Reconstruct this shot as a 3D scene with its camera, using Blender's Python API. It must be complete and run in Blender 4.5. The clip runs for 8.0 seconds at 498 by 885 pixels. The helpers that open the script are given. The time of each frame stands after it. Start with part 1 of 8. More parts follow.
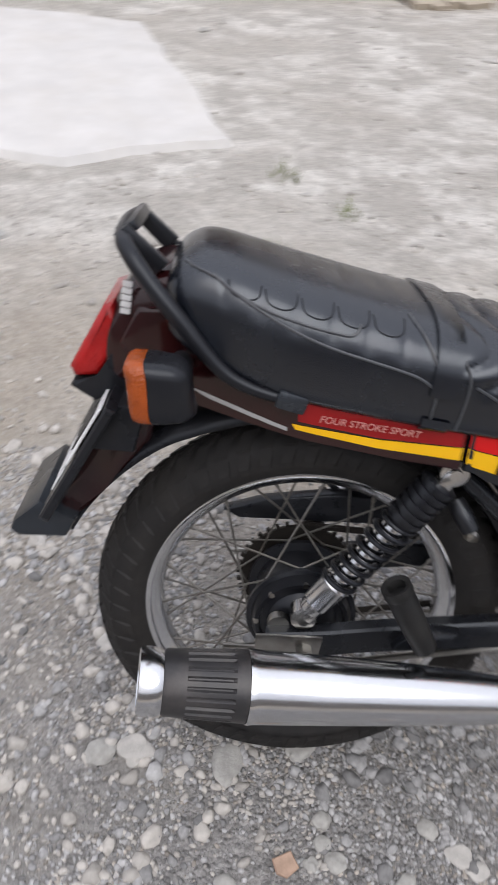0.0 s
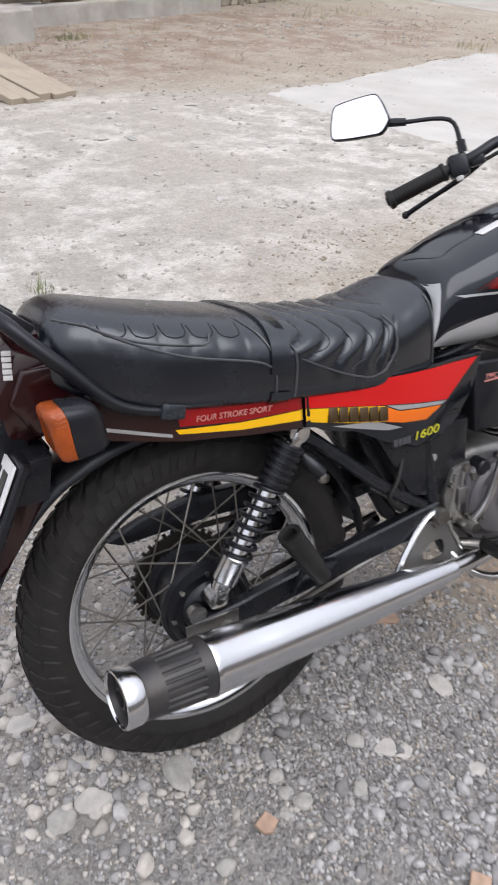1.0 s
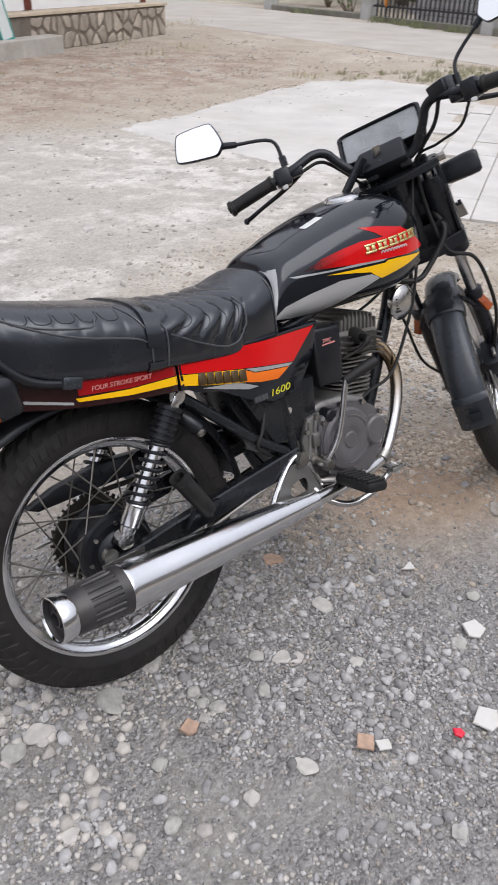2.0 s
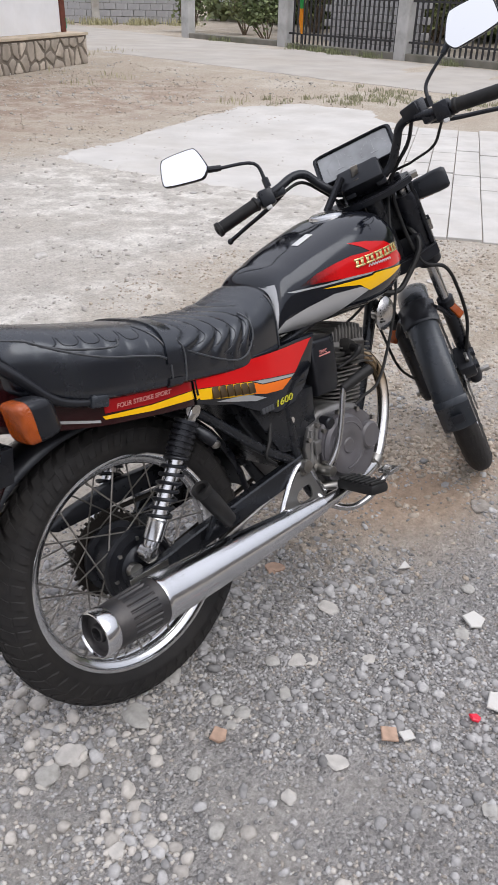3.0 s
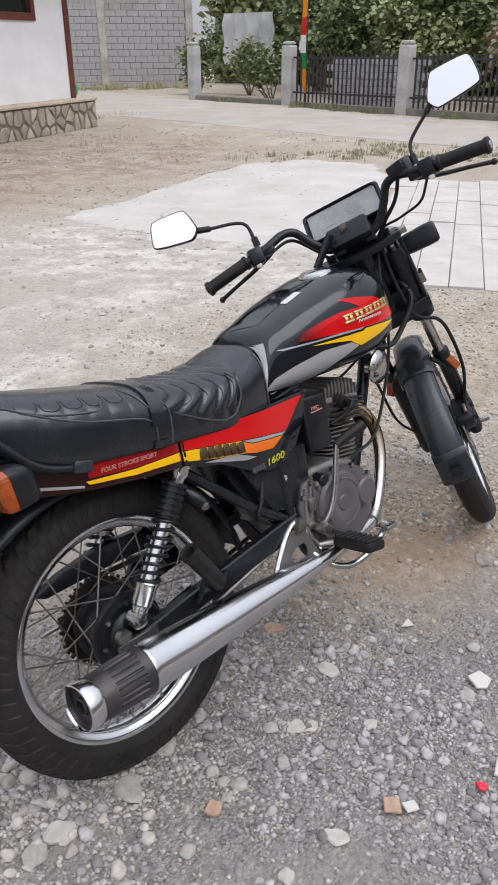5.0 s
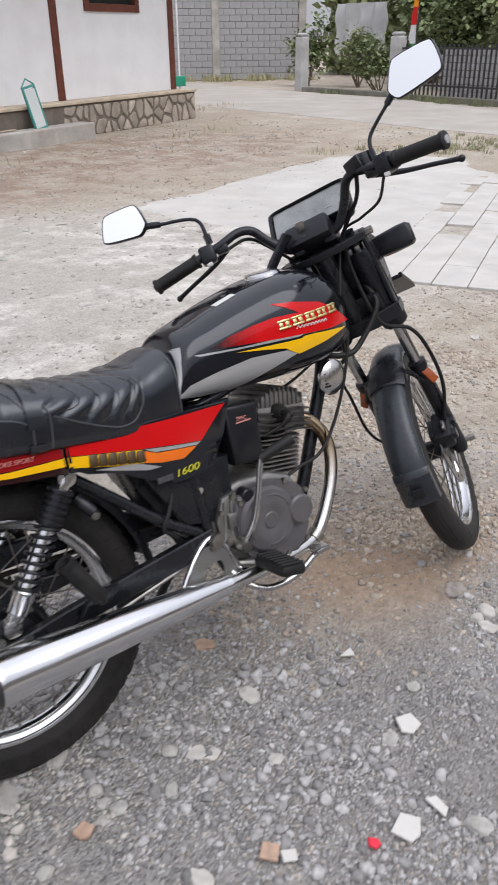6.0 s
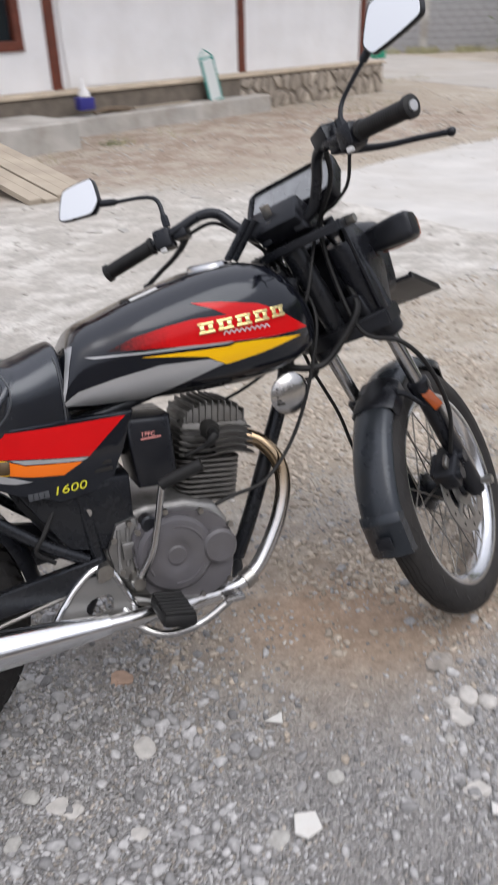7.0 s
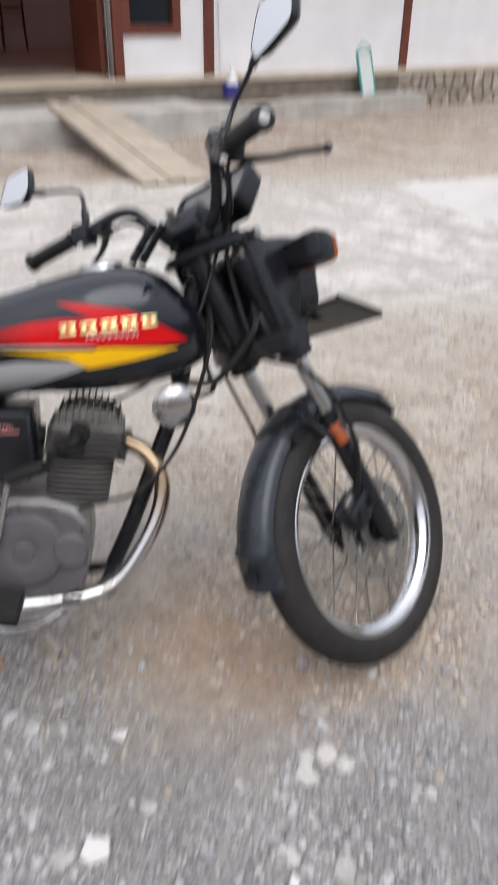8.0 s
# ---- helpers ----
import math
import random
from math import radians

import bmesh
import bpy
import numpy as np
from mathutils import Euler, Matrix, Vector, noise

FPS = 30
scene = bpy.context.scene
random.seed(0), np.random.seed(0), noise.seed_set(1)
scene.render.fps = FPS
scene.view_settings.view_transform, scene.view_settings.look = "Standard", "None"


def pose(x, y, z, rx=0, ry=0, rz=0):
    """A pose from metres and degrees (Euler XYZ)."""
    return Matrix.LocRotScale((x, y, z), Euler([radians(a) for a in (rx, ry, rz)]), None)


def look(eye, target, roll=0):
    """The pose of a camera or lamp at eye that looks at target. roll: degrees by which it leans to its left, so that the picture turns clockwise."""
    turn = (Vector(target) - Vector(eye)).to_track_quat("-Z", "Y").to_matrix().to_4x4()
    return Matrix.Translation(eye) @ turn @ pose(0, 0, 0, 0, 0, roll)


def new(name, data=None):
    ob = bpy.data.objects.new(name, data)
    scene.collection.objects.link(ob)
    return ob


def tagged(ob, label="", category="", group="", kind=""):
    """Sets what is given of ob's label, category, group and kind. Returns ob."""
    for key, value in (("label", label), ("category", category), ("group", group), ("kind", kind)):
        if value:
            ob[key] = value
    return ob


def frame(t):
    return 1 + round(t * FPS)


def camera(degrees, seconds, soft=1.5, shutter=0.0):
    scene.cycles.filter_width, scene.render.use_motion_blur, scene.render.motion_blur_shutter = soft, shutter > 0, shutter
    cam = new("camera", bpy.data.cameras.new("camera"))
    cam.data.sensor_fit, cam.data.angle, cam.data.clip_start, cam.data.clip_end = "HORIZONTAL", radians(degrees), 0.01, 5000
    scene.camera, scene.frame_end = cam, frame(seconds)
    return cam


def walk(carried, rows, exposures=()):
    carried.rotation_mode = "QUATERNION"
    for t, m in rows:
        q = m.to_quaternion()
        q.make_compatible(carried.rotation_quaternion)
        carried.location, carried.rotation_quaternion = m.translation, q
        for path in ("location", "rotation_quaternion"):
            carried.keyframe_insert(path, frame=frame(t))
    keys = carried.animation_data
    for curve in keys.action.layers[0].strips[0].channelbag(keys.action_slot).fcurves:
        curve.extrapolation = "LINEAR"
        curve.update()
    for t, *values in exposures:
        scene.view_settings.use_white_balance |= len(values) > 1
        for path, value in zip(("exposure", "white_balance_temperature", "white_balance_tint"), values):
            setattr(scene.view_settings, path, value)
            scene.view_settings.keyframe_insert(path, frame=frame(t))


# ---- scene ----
cam = camera(36.0, 8.0, 1.5, 0.38)
PATH = [
    (0, (-0.126, -0.647, 1.294), (-0.069, 0.835, -0.048), 4.8),
    (0.5, (-0.321, -0.692, 1.299), (0.333, 0.726, 0.049), 3.4),
    (1, (-0.419, -0.778, 1.317), (0.416, 0.628, 0.166), 3.3),
    (1.5, (-0.496, -0.997, 1.337), (0.458, 0.357, 0.216), 2.4),
    (1.7, (-0.527, -1.053, 1.362), (0.479, 0.276, 0.256), 2.1),
    (2.8, (-0.707, -0.997, 1.381), (0.524, 0.193, 0.346), 1.6),
    (3, (-0.734, -0.981, 1.377), (0.499, 0.211, 0.347), 1.6),
    (3.5, (-0.762, -0.949, 1.37), (0.485, 0.251, 0.367), 1.5),
    (4, (-0.778, -0.935, 1.378), (0.507, 0.271, 0.433), 1.3),
    (4.2, (-0.774, -0.939, 1.39), (0.53, 0.267, 0.47), 1.4),
    (5.3, (-0.581, -1.058, 1.386), (0.616, 0.242, 0.45), -0.8),
    (5.5, (-0.501, -1.113, 1.375), (0.645, 0.222, 0.423), -0.5),
    (6, (-0.305, -1.179, 1.375), (0.742, 0.246, 0.441), -0.6),
    (6.467, (0.005, -1.153, 1.375), (0.957, 0.332, 0.431), -0.9),
    (6.5, (0.026, -1.153, 1.373), (0.969, 0.346, 0.442), -0.9),
    (6.533, (0.046, -1.154, 1.371), (0.978, 0.359, 0.453), -0.9),
    (6.967, (0.28, -1.193, 1.321), (0.936, 0.419, 0.334), -1.6),
    (7, (0.297, -1.197, 1.319), (0.931, 0.43, 0.343), -1.6),
    (7.033, (0.314, -1.202, 1.318), (0.927, 0.439, 0.353), -1.6),
    (7.5, (0.547, -1.285, 1.339), (0.989, 0.393, 0.343), -0.3),
    (7.967, (0.816, -1.261, 1.328), (1.1, 0.433, 0.304), 0.8),
    (8, (0.827, -1.26, 1.328), (1.11, 0.454, 0.337), 0.8),
]
walk(cam, [(t, look(eye, target, roll)) for t, eye, target, roll in PATH],
     [(0.0, 0.06), (0.5, 0.25), (1.0, 0.20), (1.5, 0.12), (3.0, 0.12), (6.0, 0.08), (7.0, 0.11), (7.5, 0.19), (8.0, 0.24)])

# ---- sky and light: a bright overcast day ----
world = bpy.data.worlds.new("overcast_sky")
scene.world = world
world.use_nodes = True
wn = world.node_tree.nodes
wl = world.node_tree.links
sky = wn.new("ShaderNodeTexSky")
sky.sky_type = 'NISHITA'
sky.sun_disc = False
sky.sun_elevation = radians(58)
sky.sun_rotation = radians(200)
sky.dust_density = 6.0
sky.air_density = 1.0
# an overcast dome: three times as bright overhead as at the horizon
tcw = wn.new("ShaderNodeTexCoord")
sep = wn.new("ShaderNodeSeparateXYZ")
wl.new(tcw.outputs["Generated"], sep.inputs[0])
lift = wn.new("ShaderNodeMapRange")
lift.inputs[1].default_value, lift.inputs[2].default_value = 0.0, 1.0
lift.inputs[3].default_value, lift.inputs[4].default_value = 0.42, 1.38
wl.new(sep.outputs[2], lift.inputs[0])
dome = wn.new("ShaderNodeVectorMath")
dome.operation = 'SCALE'
dome.inputs[0].default_value = (9.0, 9.1, 10.0)
wl.new(lift.outputs[0], dome.inputs["Scale"])
cloud = wn.new("ShaderNodeMixRGB")
cloud.inputs[0].default_value = 0.86
wl.new(sky.outputs[0], cloud.inputs[1])
wl.new(dome.outputs[0], cloud.inputs[2])
wl.new(cloud.outputs[0], wn["Background"].inputs[0])
wn["Background"].inputs[1].default_value = 0.125
sun = new("sun", bpy.data.lights.new("sun", 'SUN'))
sun.data.energy = 1.3
sun.data.angle = radians(48)
sun.data.color = (1.0, 0.975, 0.95)
sun.matrix_world = look((0, 0, 10), (-1.2, 3.0, 4.4))

# ---- small building kit ----


def vnoise(p, scale=1.0):
    return noise.noise(Vector(p) * scale)


def node_mat(name, base, rough=0.5, metal=0.0, var=0.0, scale=20.0, bump=0.0, bump_scale=80.0, dirt=None, dirt_amount=0.0,
             dirt_scale=6.0, coat=0.0, island=0.0, spec=0.5):
    """Base colour with two scales of variation, a dirt film, and relief."""
    m = bpy.data.materials.new(name)
    m.use_nodes = True
    n, l = m.node_tree.nodes, m.node_tree.links
    b = n["Principled BSDF"]
    b.inputs["Metallic"].default_value = metal
    b.inputs["Roughness"].default_value = rough
    b.inputs["Coat Weight"].default_value = coat
    b.inputs["Specular IOR Level"].default_value = spec
    tc = n.new("ShaderNodeTexCoord")
    col = n.new("ShaderNodeRGB")
    col.outputs[0].default_value = (*base, 1)
    out = col.outputs[0]
    if var:
        nz = n.new("ShaderNodeTexNoise")
        nz.inputs["Scale"].default_value = scale
        nz.inputs["Detail"].default_value = 8
        l.new(tc.outputs["Object"], nz.inputs["Vector"])
        hv = n.new("ShaderNodeHueSaturation")
        mr = n.new("ShaderNodeMapRange")
        mr.inputs[1].default_value, mr.inputs[2].default_value = 0.3, 0.7
        mr.inputs[3].default_value, mr.inputs[4].default_value = 1 - var, 1 + var
        l.new(nz.outputs[0], mr.inputs[0])
        l.new(mr.outputs[0], hv.inputs["Value"])
        l.new(out, hv.inputs["Color"])
        out = hv.outputs[0]
    if island:
        geo = n.new("ShaderNodeNewGeometry")
        hv2 = n.new("ShaderNodeHueSaturation")
        mr2 = n.new("ShaderNodeMapRange")
        mr2.inputs[3].default_value, mr2.inputs[4].default_value = 1 - island, 1 + island
        l.new(geo.outputs["Random Per Island"], mr2.inputs[0])
        l.new(mr2.outputs[0], hv2.inputs["Value"])
        l.new(out, hv2.inputs["Color"])
        out = hv2.outputs[0]
    if dirt:
        nd = n.new("ShaderNodeTexNoise")
        nd.inputs["Scale"].default_value = dirt_scale
        nd.inputs["Detail"].default_value = 10
        nd.inputs["Roughness"].default_value = 0.65
        l.new(tc.outputs["Object"], nd.inputs["Vector"])
        md = n.new("ShaderNodeMapRange")
        md.inputs[1].default_value, md.inputs[2].default_value = 0.44, 0.74
        md.inputs[4].default_value = dirt_amount
        l.new(nd.outputs[0], md.inputs[0])
        mx = n.new("ShaderNodeMixRGB")
        mx.inputs[2].default_value = (*dirt, 1)
        l.new(md.outputs[0], mx.inputs[0])
        l.new(out, mx.inputs[1])
        out = mx.outputs[0]
        ra = n.new("ShaderNodeMapRange")
        ra.inputs[2].default_value = max(dirt_amount, 0.01)
        ra.inputs[3].default_value, ra.inputs[4].default_value = rough, min(1.0, rough + 0.10)
        l.new(md.outputs[0], ra.inputs[0])
        l.new(ra.outputs[0], b.inputs["Roughness"])
    l.new(out, b.inputs["Base Color"])
    if bump:
        nb = n.new("ShaderNodeTexNoise")
        nb.inputs["Scale"].default_value = bump_scale
        nb.inputs["Detail"].default_value = 6
        l.new(tc.outputs["Object"], nb.inputs["Vector"])
        bp = n.new("ShaderNodeBump")
        bp.inputs["Strength"].default_value = bump
        bp.inputs["Distance"].default_value = 0.004
        l.new(nb.outputs[0], bp.inputs["Height"])
        l.new(bp.outputs[0], b.inputs["Normal"])
    return m


def mesh_of(name, bm, material, smooth=True, angle=35):
    me = bpy.data.meshes.new(name)
    bmesh.ops.recalc_face_normals(bm, faces=bm.faces)
    for f in bm.faces:
        f.smooth = smooth
    if smooth:
        lim = radians(angle)
        for e in bm.edges:
            if len(e.link_faces) == 2 and e.calc_face_angle(0) > lim:
                e.smooth = False
    bm.to_mesh(me)
    bm.free()
    me.materials.append(material)
    return me


def part(name, bm, material, parent=None, label="", smooth=True, angle=35):
    """One mesh object out of a bmesh, under a thing or under a part."""
    ob = new(name, mesh_of(name, bm, material, smooth, angle))
    if parent is not None:
        ob.parent = parent
    if label:
        ob["label"] = label
    return ob


def thing(name, at, label, category, group="", kind=""):
    """An empty at a thing's base, to carry its parts."""
    ob = new(name)
    ob.empty_display_size = 0.05
    ob.matrix_world = at
    return tagged(ob, label, category, group, kind)


def box(bm, x0, x1, y0, y1, z0, z1, bevel=0.0, m=None, seg=2):
    """A box, its edges rounded, added to bm."""
    r = bmesh.ops.create_cube(bm, size=1)
    vs = r["verts"]
    for v in vs:
        v.co = Vector(((x0 + x1) / 2 + v.co.x * (x1 - x0), (y0 + y1) / 2 + v.co.y * (y1 - y0), (z0 + z1) / 2 + v.co.z * (z1 - z0)))
    if bevel:
        es = list({e for v in vs for e in v.link_edges})
        r = bmesh.ops.bevel(bm, geom=es, offset=bevel, segments=seg, affect='EDGES', profile=0.5)
        vs = list({v for f in r["faces"] for v in f.verts} | {v for v in vs if v.is_valid})
    if m is not None:
        bmesh.ops.transform(bm, matrix=m, verts=[v for v in vs if v.is_valid])
    return bm


def curve_points(pts, n=8, closed=False):
    """Catmull-Rom through the points."""
    p = np.array(pts, float)
    k = len(p)
    if closed:
        q = np.vstack([p[-1:], p, p[:2]])
        last = k
    else:
        q = np.vstack([2 * p[:1] - p[1:2], p, 2 * p[-1:] - p[-2:-1]])
        last = k - 1
    out = []
    for i in range(last):
        a, b, c, d = q[i:i + 4]
        for s in range(n):
            t = s / n
            out.append(0.5 * (2 * b + (c - a) * t + (2 * a - 5 * b + 4 * c - d) * t * t + (3 * b - a - 3 * c + d) * t ** 3))
    if not closed:
        out.append(p[-1])
    return np.array(out)


def tube(bm, pts, radius, sides=10, smooth_n=6, caps=True, closed=False):
    """A round bar or hose along the points; radius may be a list, one for each point."""
    pts = np.array(pts, float)
    rad = np.full(len(pts), radius, float) if np.isscalar(radius) else np.array(radius, float)
    if smooth_n > 1:
        both = curve_points(np.c_[pts, rad], smooth_n, closed)
        pts, rad = both[:, :3], both[:, 3]
    n = len(pts)
    rings, up = [], None
    for i in range(n):
        if closed:
            d = pts[(i + 1) % n] - pts[i - 1]
        else:
            d = pts[min(i + 1, n - 1)] - pts[max(i - 1, 0)]
        d = Vector(d).normalized()
        if up is None:
            up = Vector((0, 0, 1)) if abs(d.z) < 0.9 else Vector((1, 0, 0))
        up = (up - d * up.dot(d)).normalized()
        side = d.cross(up)
        rings.append([bm.verts.new(Vector(pts[i]) + float(rad[i]) * (math.cos(a) * up + math.sin(a) * side))
                      for a in (2 * math.pi * k / sides for k in range(sides))])
    for i in range(n if closed else n - 1):
        r0, r1 = rings[i], rings[(i + 1) % n]
        for k in range(sides):
            bm.faces.new((r0[k], r0[(k + 1) % sides], r1[(k + 1) % sides], r1[k]))
    if caps and not closed:
        bm.faces.new(rings[0][::-1])
        bm.faces.new(rings[-1])
    return bm


def lathe(bm, profile, centre, axis, sides=48, closed=False, wobble=None):
    """A solid of revolution: profile of (along the axis, radius)."""
    c, a = Vector(centre), Vector(axis).normalized()
    u = a.orthogonal().normalized()
    w = a.cross(u)
    rings = []
    for h, r in profile:
        if r < 1e-6:
            rings.append([bm.verts.new(c + a * h)])
        else:
            rings.append([bm.verts.new(c + a * h + r * (math.cos(t) * u + math.sin(t) * w)) for t in (2 * math.pi * k / sides for k in range(sides))])
    pairs = list(zip(rings, rings[1:])) + ([(rings[-1], rings[0])] if closed else [])
    for r0, r1 in pairs:
        for k in range(sides):
            k1 = (k + 1) % sides
            if len(r0) == 1 and len(r1) == 1:
                continue
            if len(r0) == 1:
                bm.faces.new((r0[0], r1[k1], r1[k]))
            elif len(r1) == 1:
                bm.faces.new((r0[k], r0[k1], r1[0]))
            else:
                bm.faces.new((r0[k], r0[k1], r1[k1], r1[k]))
    return bm


def loft(bm, rings, closed=True, caps=True):
    """Skin through rings of equally many points."""
    vs = [[bm.verts.new(p) for p in ring] for ring in rings]
    k = len(vs[0])
    for r0, r1 in zip(vs, vs[1:]):
        for i in range(k if closed else k - 1):
            bm.faces.new((r0[i], r0[(i + 1) % k], r1[(i + 1) % k], r1[i]))
    if caps and closed:
        bm.faces.new(vs[0][::-1])
        bm.faces.new(vs[-1])
    return bm


def slab(bm, outline, y0, y1, bevel=0.0, seg=2):
    """A plate cut to an outline of (x, z), from y0 to y1, with rounded edges."""
    a = [bm.verts.new((x, y0, z)) for x, z in outline]
    b = [bm.verts.new((x, y1, z)) for x, z in outline]
    n = len(outline)
    fs = [bm.faces.new(a), bm.faces.new(b[::-1])]
    for i in range(n):
        fs.append(bm.faces.new((a[i], b[i], b[(i + 1) % n], a[(i + 1) % n])))
    if bevel:
        es = list({e for f in fs[:2] for e in f.edges})
        bmesh.ops.bevel(bm, geom=es, offset=bevel, segments=seg, affect='EDGES', profile=0.5)
    return bm


def turned(bm, m, start=0):
    """Turn the vertices of bm from index start on by the matrix m."""
    bm.verts.ensure_lookup_table()
    for v in list(bm.verts)[start:]:
        v.co = m @ v.co
    return bm

# ---- materials of the place ----
WHITE_WALL = node_mat("white_plaster", (0.79, 0.80, 0.825), 0.8, var=0.05, scale=2.0, bump=0.15, bump_scale=60, dirt=(0.55, 0.52, 0.47), dirt_amount=0.22, dirt_scale=1.2)
BROWN_WOOD = node_mat("brown_painted_wood", (0.13, 0.035, 0.02), 0.45, var=0.25, scale=9, bump=0.1)
PLINTH_TAN = node_mat("tan_cement", (0.52, 0.44, 0.34), 0.9, var=0.15, scale=5, bump=0.3)
CEMENT = node_mat("grey_cement", (0.44, 0.425, 0.40), 0.9, var=0.2, scale=3, bump=0.4, bump_scale=40, dirt=(0.24, 0.205, 0.165), dirt_amount=0.85, dirt_scale=1.6)
MORTAR = node_mat("dark_mortar", (0.165, 0.14, 0.115), 0.95, var=0.2, scale=8, bump=0.5)
FIELD_STONE = node_mat("field_stone", (0.36, 0.315, 0.265), 0.85, var=0.25, scale=5, bump=0.5, island=0.3, dirt=(0.22, 0.18, 0.14), dirt_amount=0.5, dirt_scale=6)
BLOCK_WALL = node_mat("concrete_block", (0.37, 0.37, 0.38), 0.9, var=0.18, scale=2.5, bump=0.3, dirt=(0.24, 0.215, 0.185), dirt_amount=0.7, dirt_scale=0.7)
DARK_KERB = node_mat("mossy_dark_cement", (0.20, 0.19, 0.165), 0.95, var=0.25, scale=3, bump=0.4, bump_scale=40, dirt=(0.11, 0.115, 0.075), dirt_amount=0.8, dirt_scale=1.6)
POST_STONE = node_mat("weathered_post", (0.46, 0.46, 0.455), 0.9, var=0.12, scale=3, bump=0.4, dirt=(0.20, 0.195, 0.18), dirt_amount=0.75, dirt_scale=2.2)
DARK_IRON = node_mat("dark_iron", (0.03, 0.03, 0.032), 0.6, var=0.2, scale=20)
PLANK = node_mat("weathered_plank", (0.40, 0.345, 0.275), 0.85, var=0.12, scale=3, bump=0.3, bump_scale=30, dirt=(0.24, 0.20, 0.16), dirt_amount=0.5, dirt_scale=2.5)
FLOOR_TILE = node_mat("house_floor", (0.58, 0.52, 0.42), 0.3, var=0.08, scale=2)
DARK_GLASS = node_mat("dark_window_glass", (0.02, 0.025, 0.03), 0.08)
ROOF_MAT = node_mat("roof_sheet", (0.25, 0.1, 0.07), 0.6, var=0.2, scale=3)
LEAF = node_mat("leaf", (0.155, 0.195, 0.085), 0.6, var=0.2, scale=6, island=0.5)
BARK = node_mat("bark", (0.16, 0.12, 0.085), 0.9, var=0.3, scale=20, bump=0.5)
DRY_GRASS = node_mat("dry_grass", (0.36, 0.34, 0.20), 0.8, island=0.35)
WEED = node_mat("weed", (0.19, 0.21, 0.11), 0.7, island=0.35)
TARP = node_mat("white_tarp", (0.7, 0.71, 0.72), 0.7, var=0.08, scale=3)
PEBBLE_WARM = node_mat("brownish_pebble", (0.325, 0.295, 0.262), 0.9, var=0.2, scale=90, island=0.35, bump=0.2, bump_scale=300)
PEBBLE = node_mat("pebble", (0.312, 0.307, 0.306), 0.85, var=0.2, scale=90, island=0.46, bump=0.2, bump_scale=300)
PEBBLE_PALE = node_mat("dusty_pebble", (0.43, 0.405, 0.375), 0.9, var=0.15, scale=70, island=0.22, bump=0.2, bump_scale=300)
LOW_GRASS = node_mat("low_dry_grass", (0.30, 0.295, 0.19), 0.85, island=0.3)
STONE_GREY = node_mat("grey_stone", (0.36, 0.35, 0.33), 0.8, var=0.2, scale=60, bump=0.3, bump_scale=200)
STONE_PALE = node_mat("pale_stone", (0.45, 0.43, 0.405), 0.75, var=0.15, scale=50, bump=0.3, bump_scale=200)
STONE_BRICK = node_mat("brick_shard", (0.40, 0.275, 0.205), 0.85, var=0.2, scale=60, bump=0.3)
CERAMIC = node_mat("white_ceramic_shard", (0.58, 0.57, 0.55), 0.6, var=0.06, scale=30, dirt=(0.42, 0.39, 0.35), dirt_amount=0.5, dirt_scale=30)
PEBBLE_TAN = node_mat("tan_clod", (0.40, 0.345, 0.285), 0.95, var=0.2, scale=60, island=0.28, bump=0.4, bump_scale=200)
STONE_BROWN = node_mat("brown_clod", (0.27, 0.245, 0.22), 0.95, var=0.3, scale=40, bump=0.5, bump_scale=150)
RED_PLASTIC = node_mat("red_plastic_scrap", (0.7, 0.02, 0.05), 0.35)


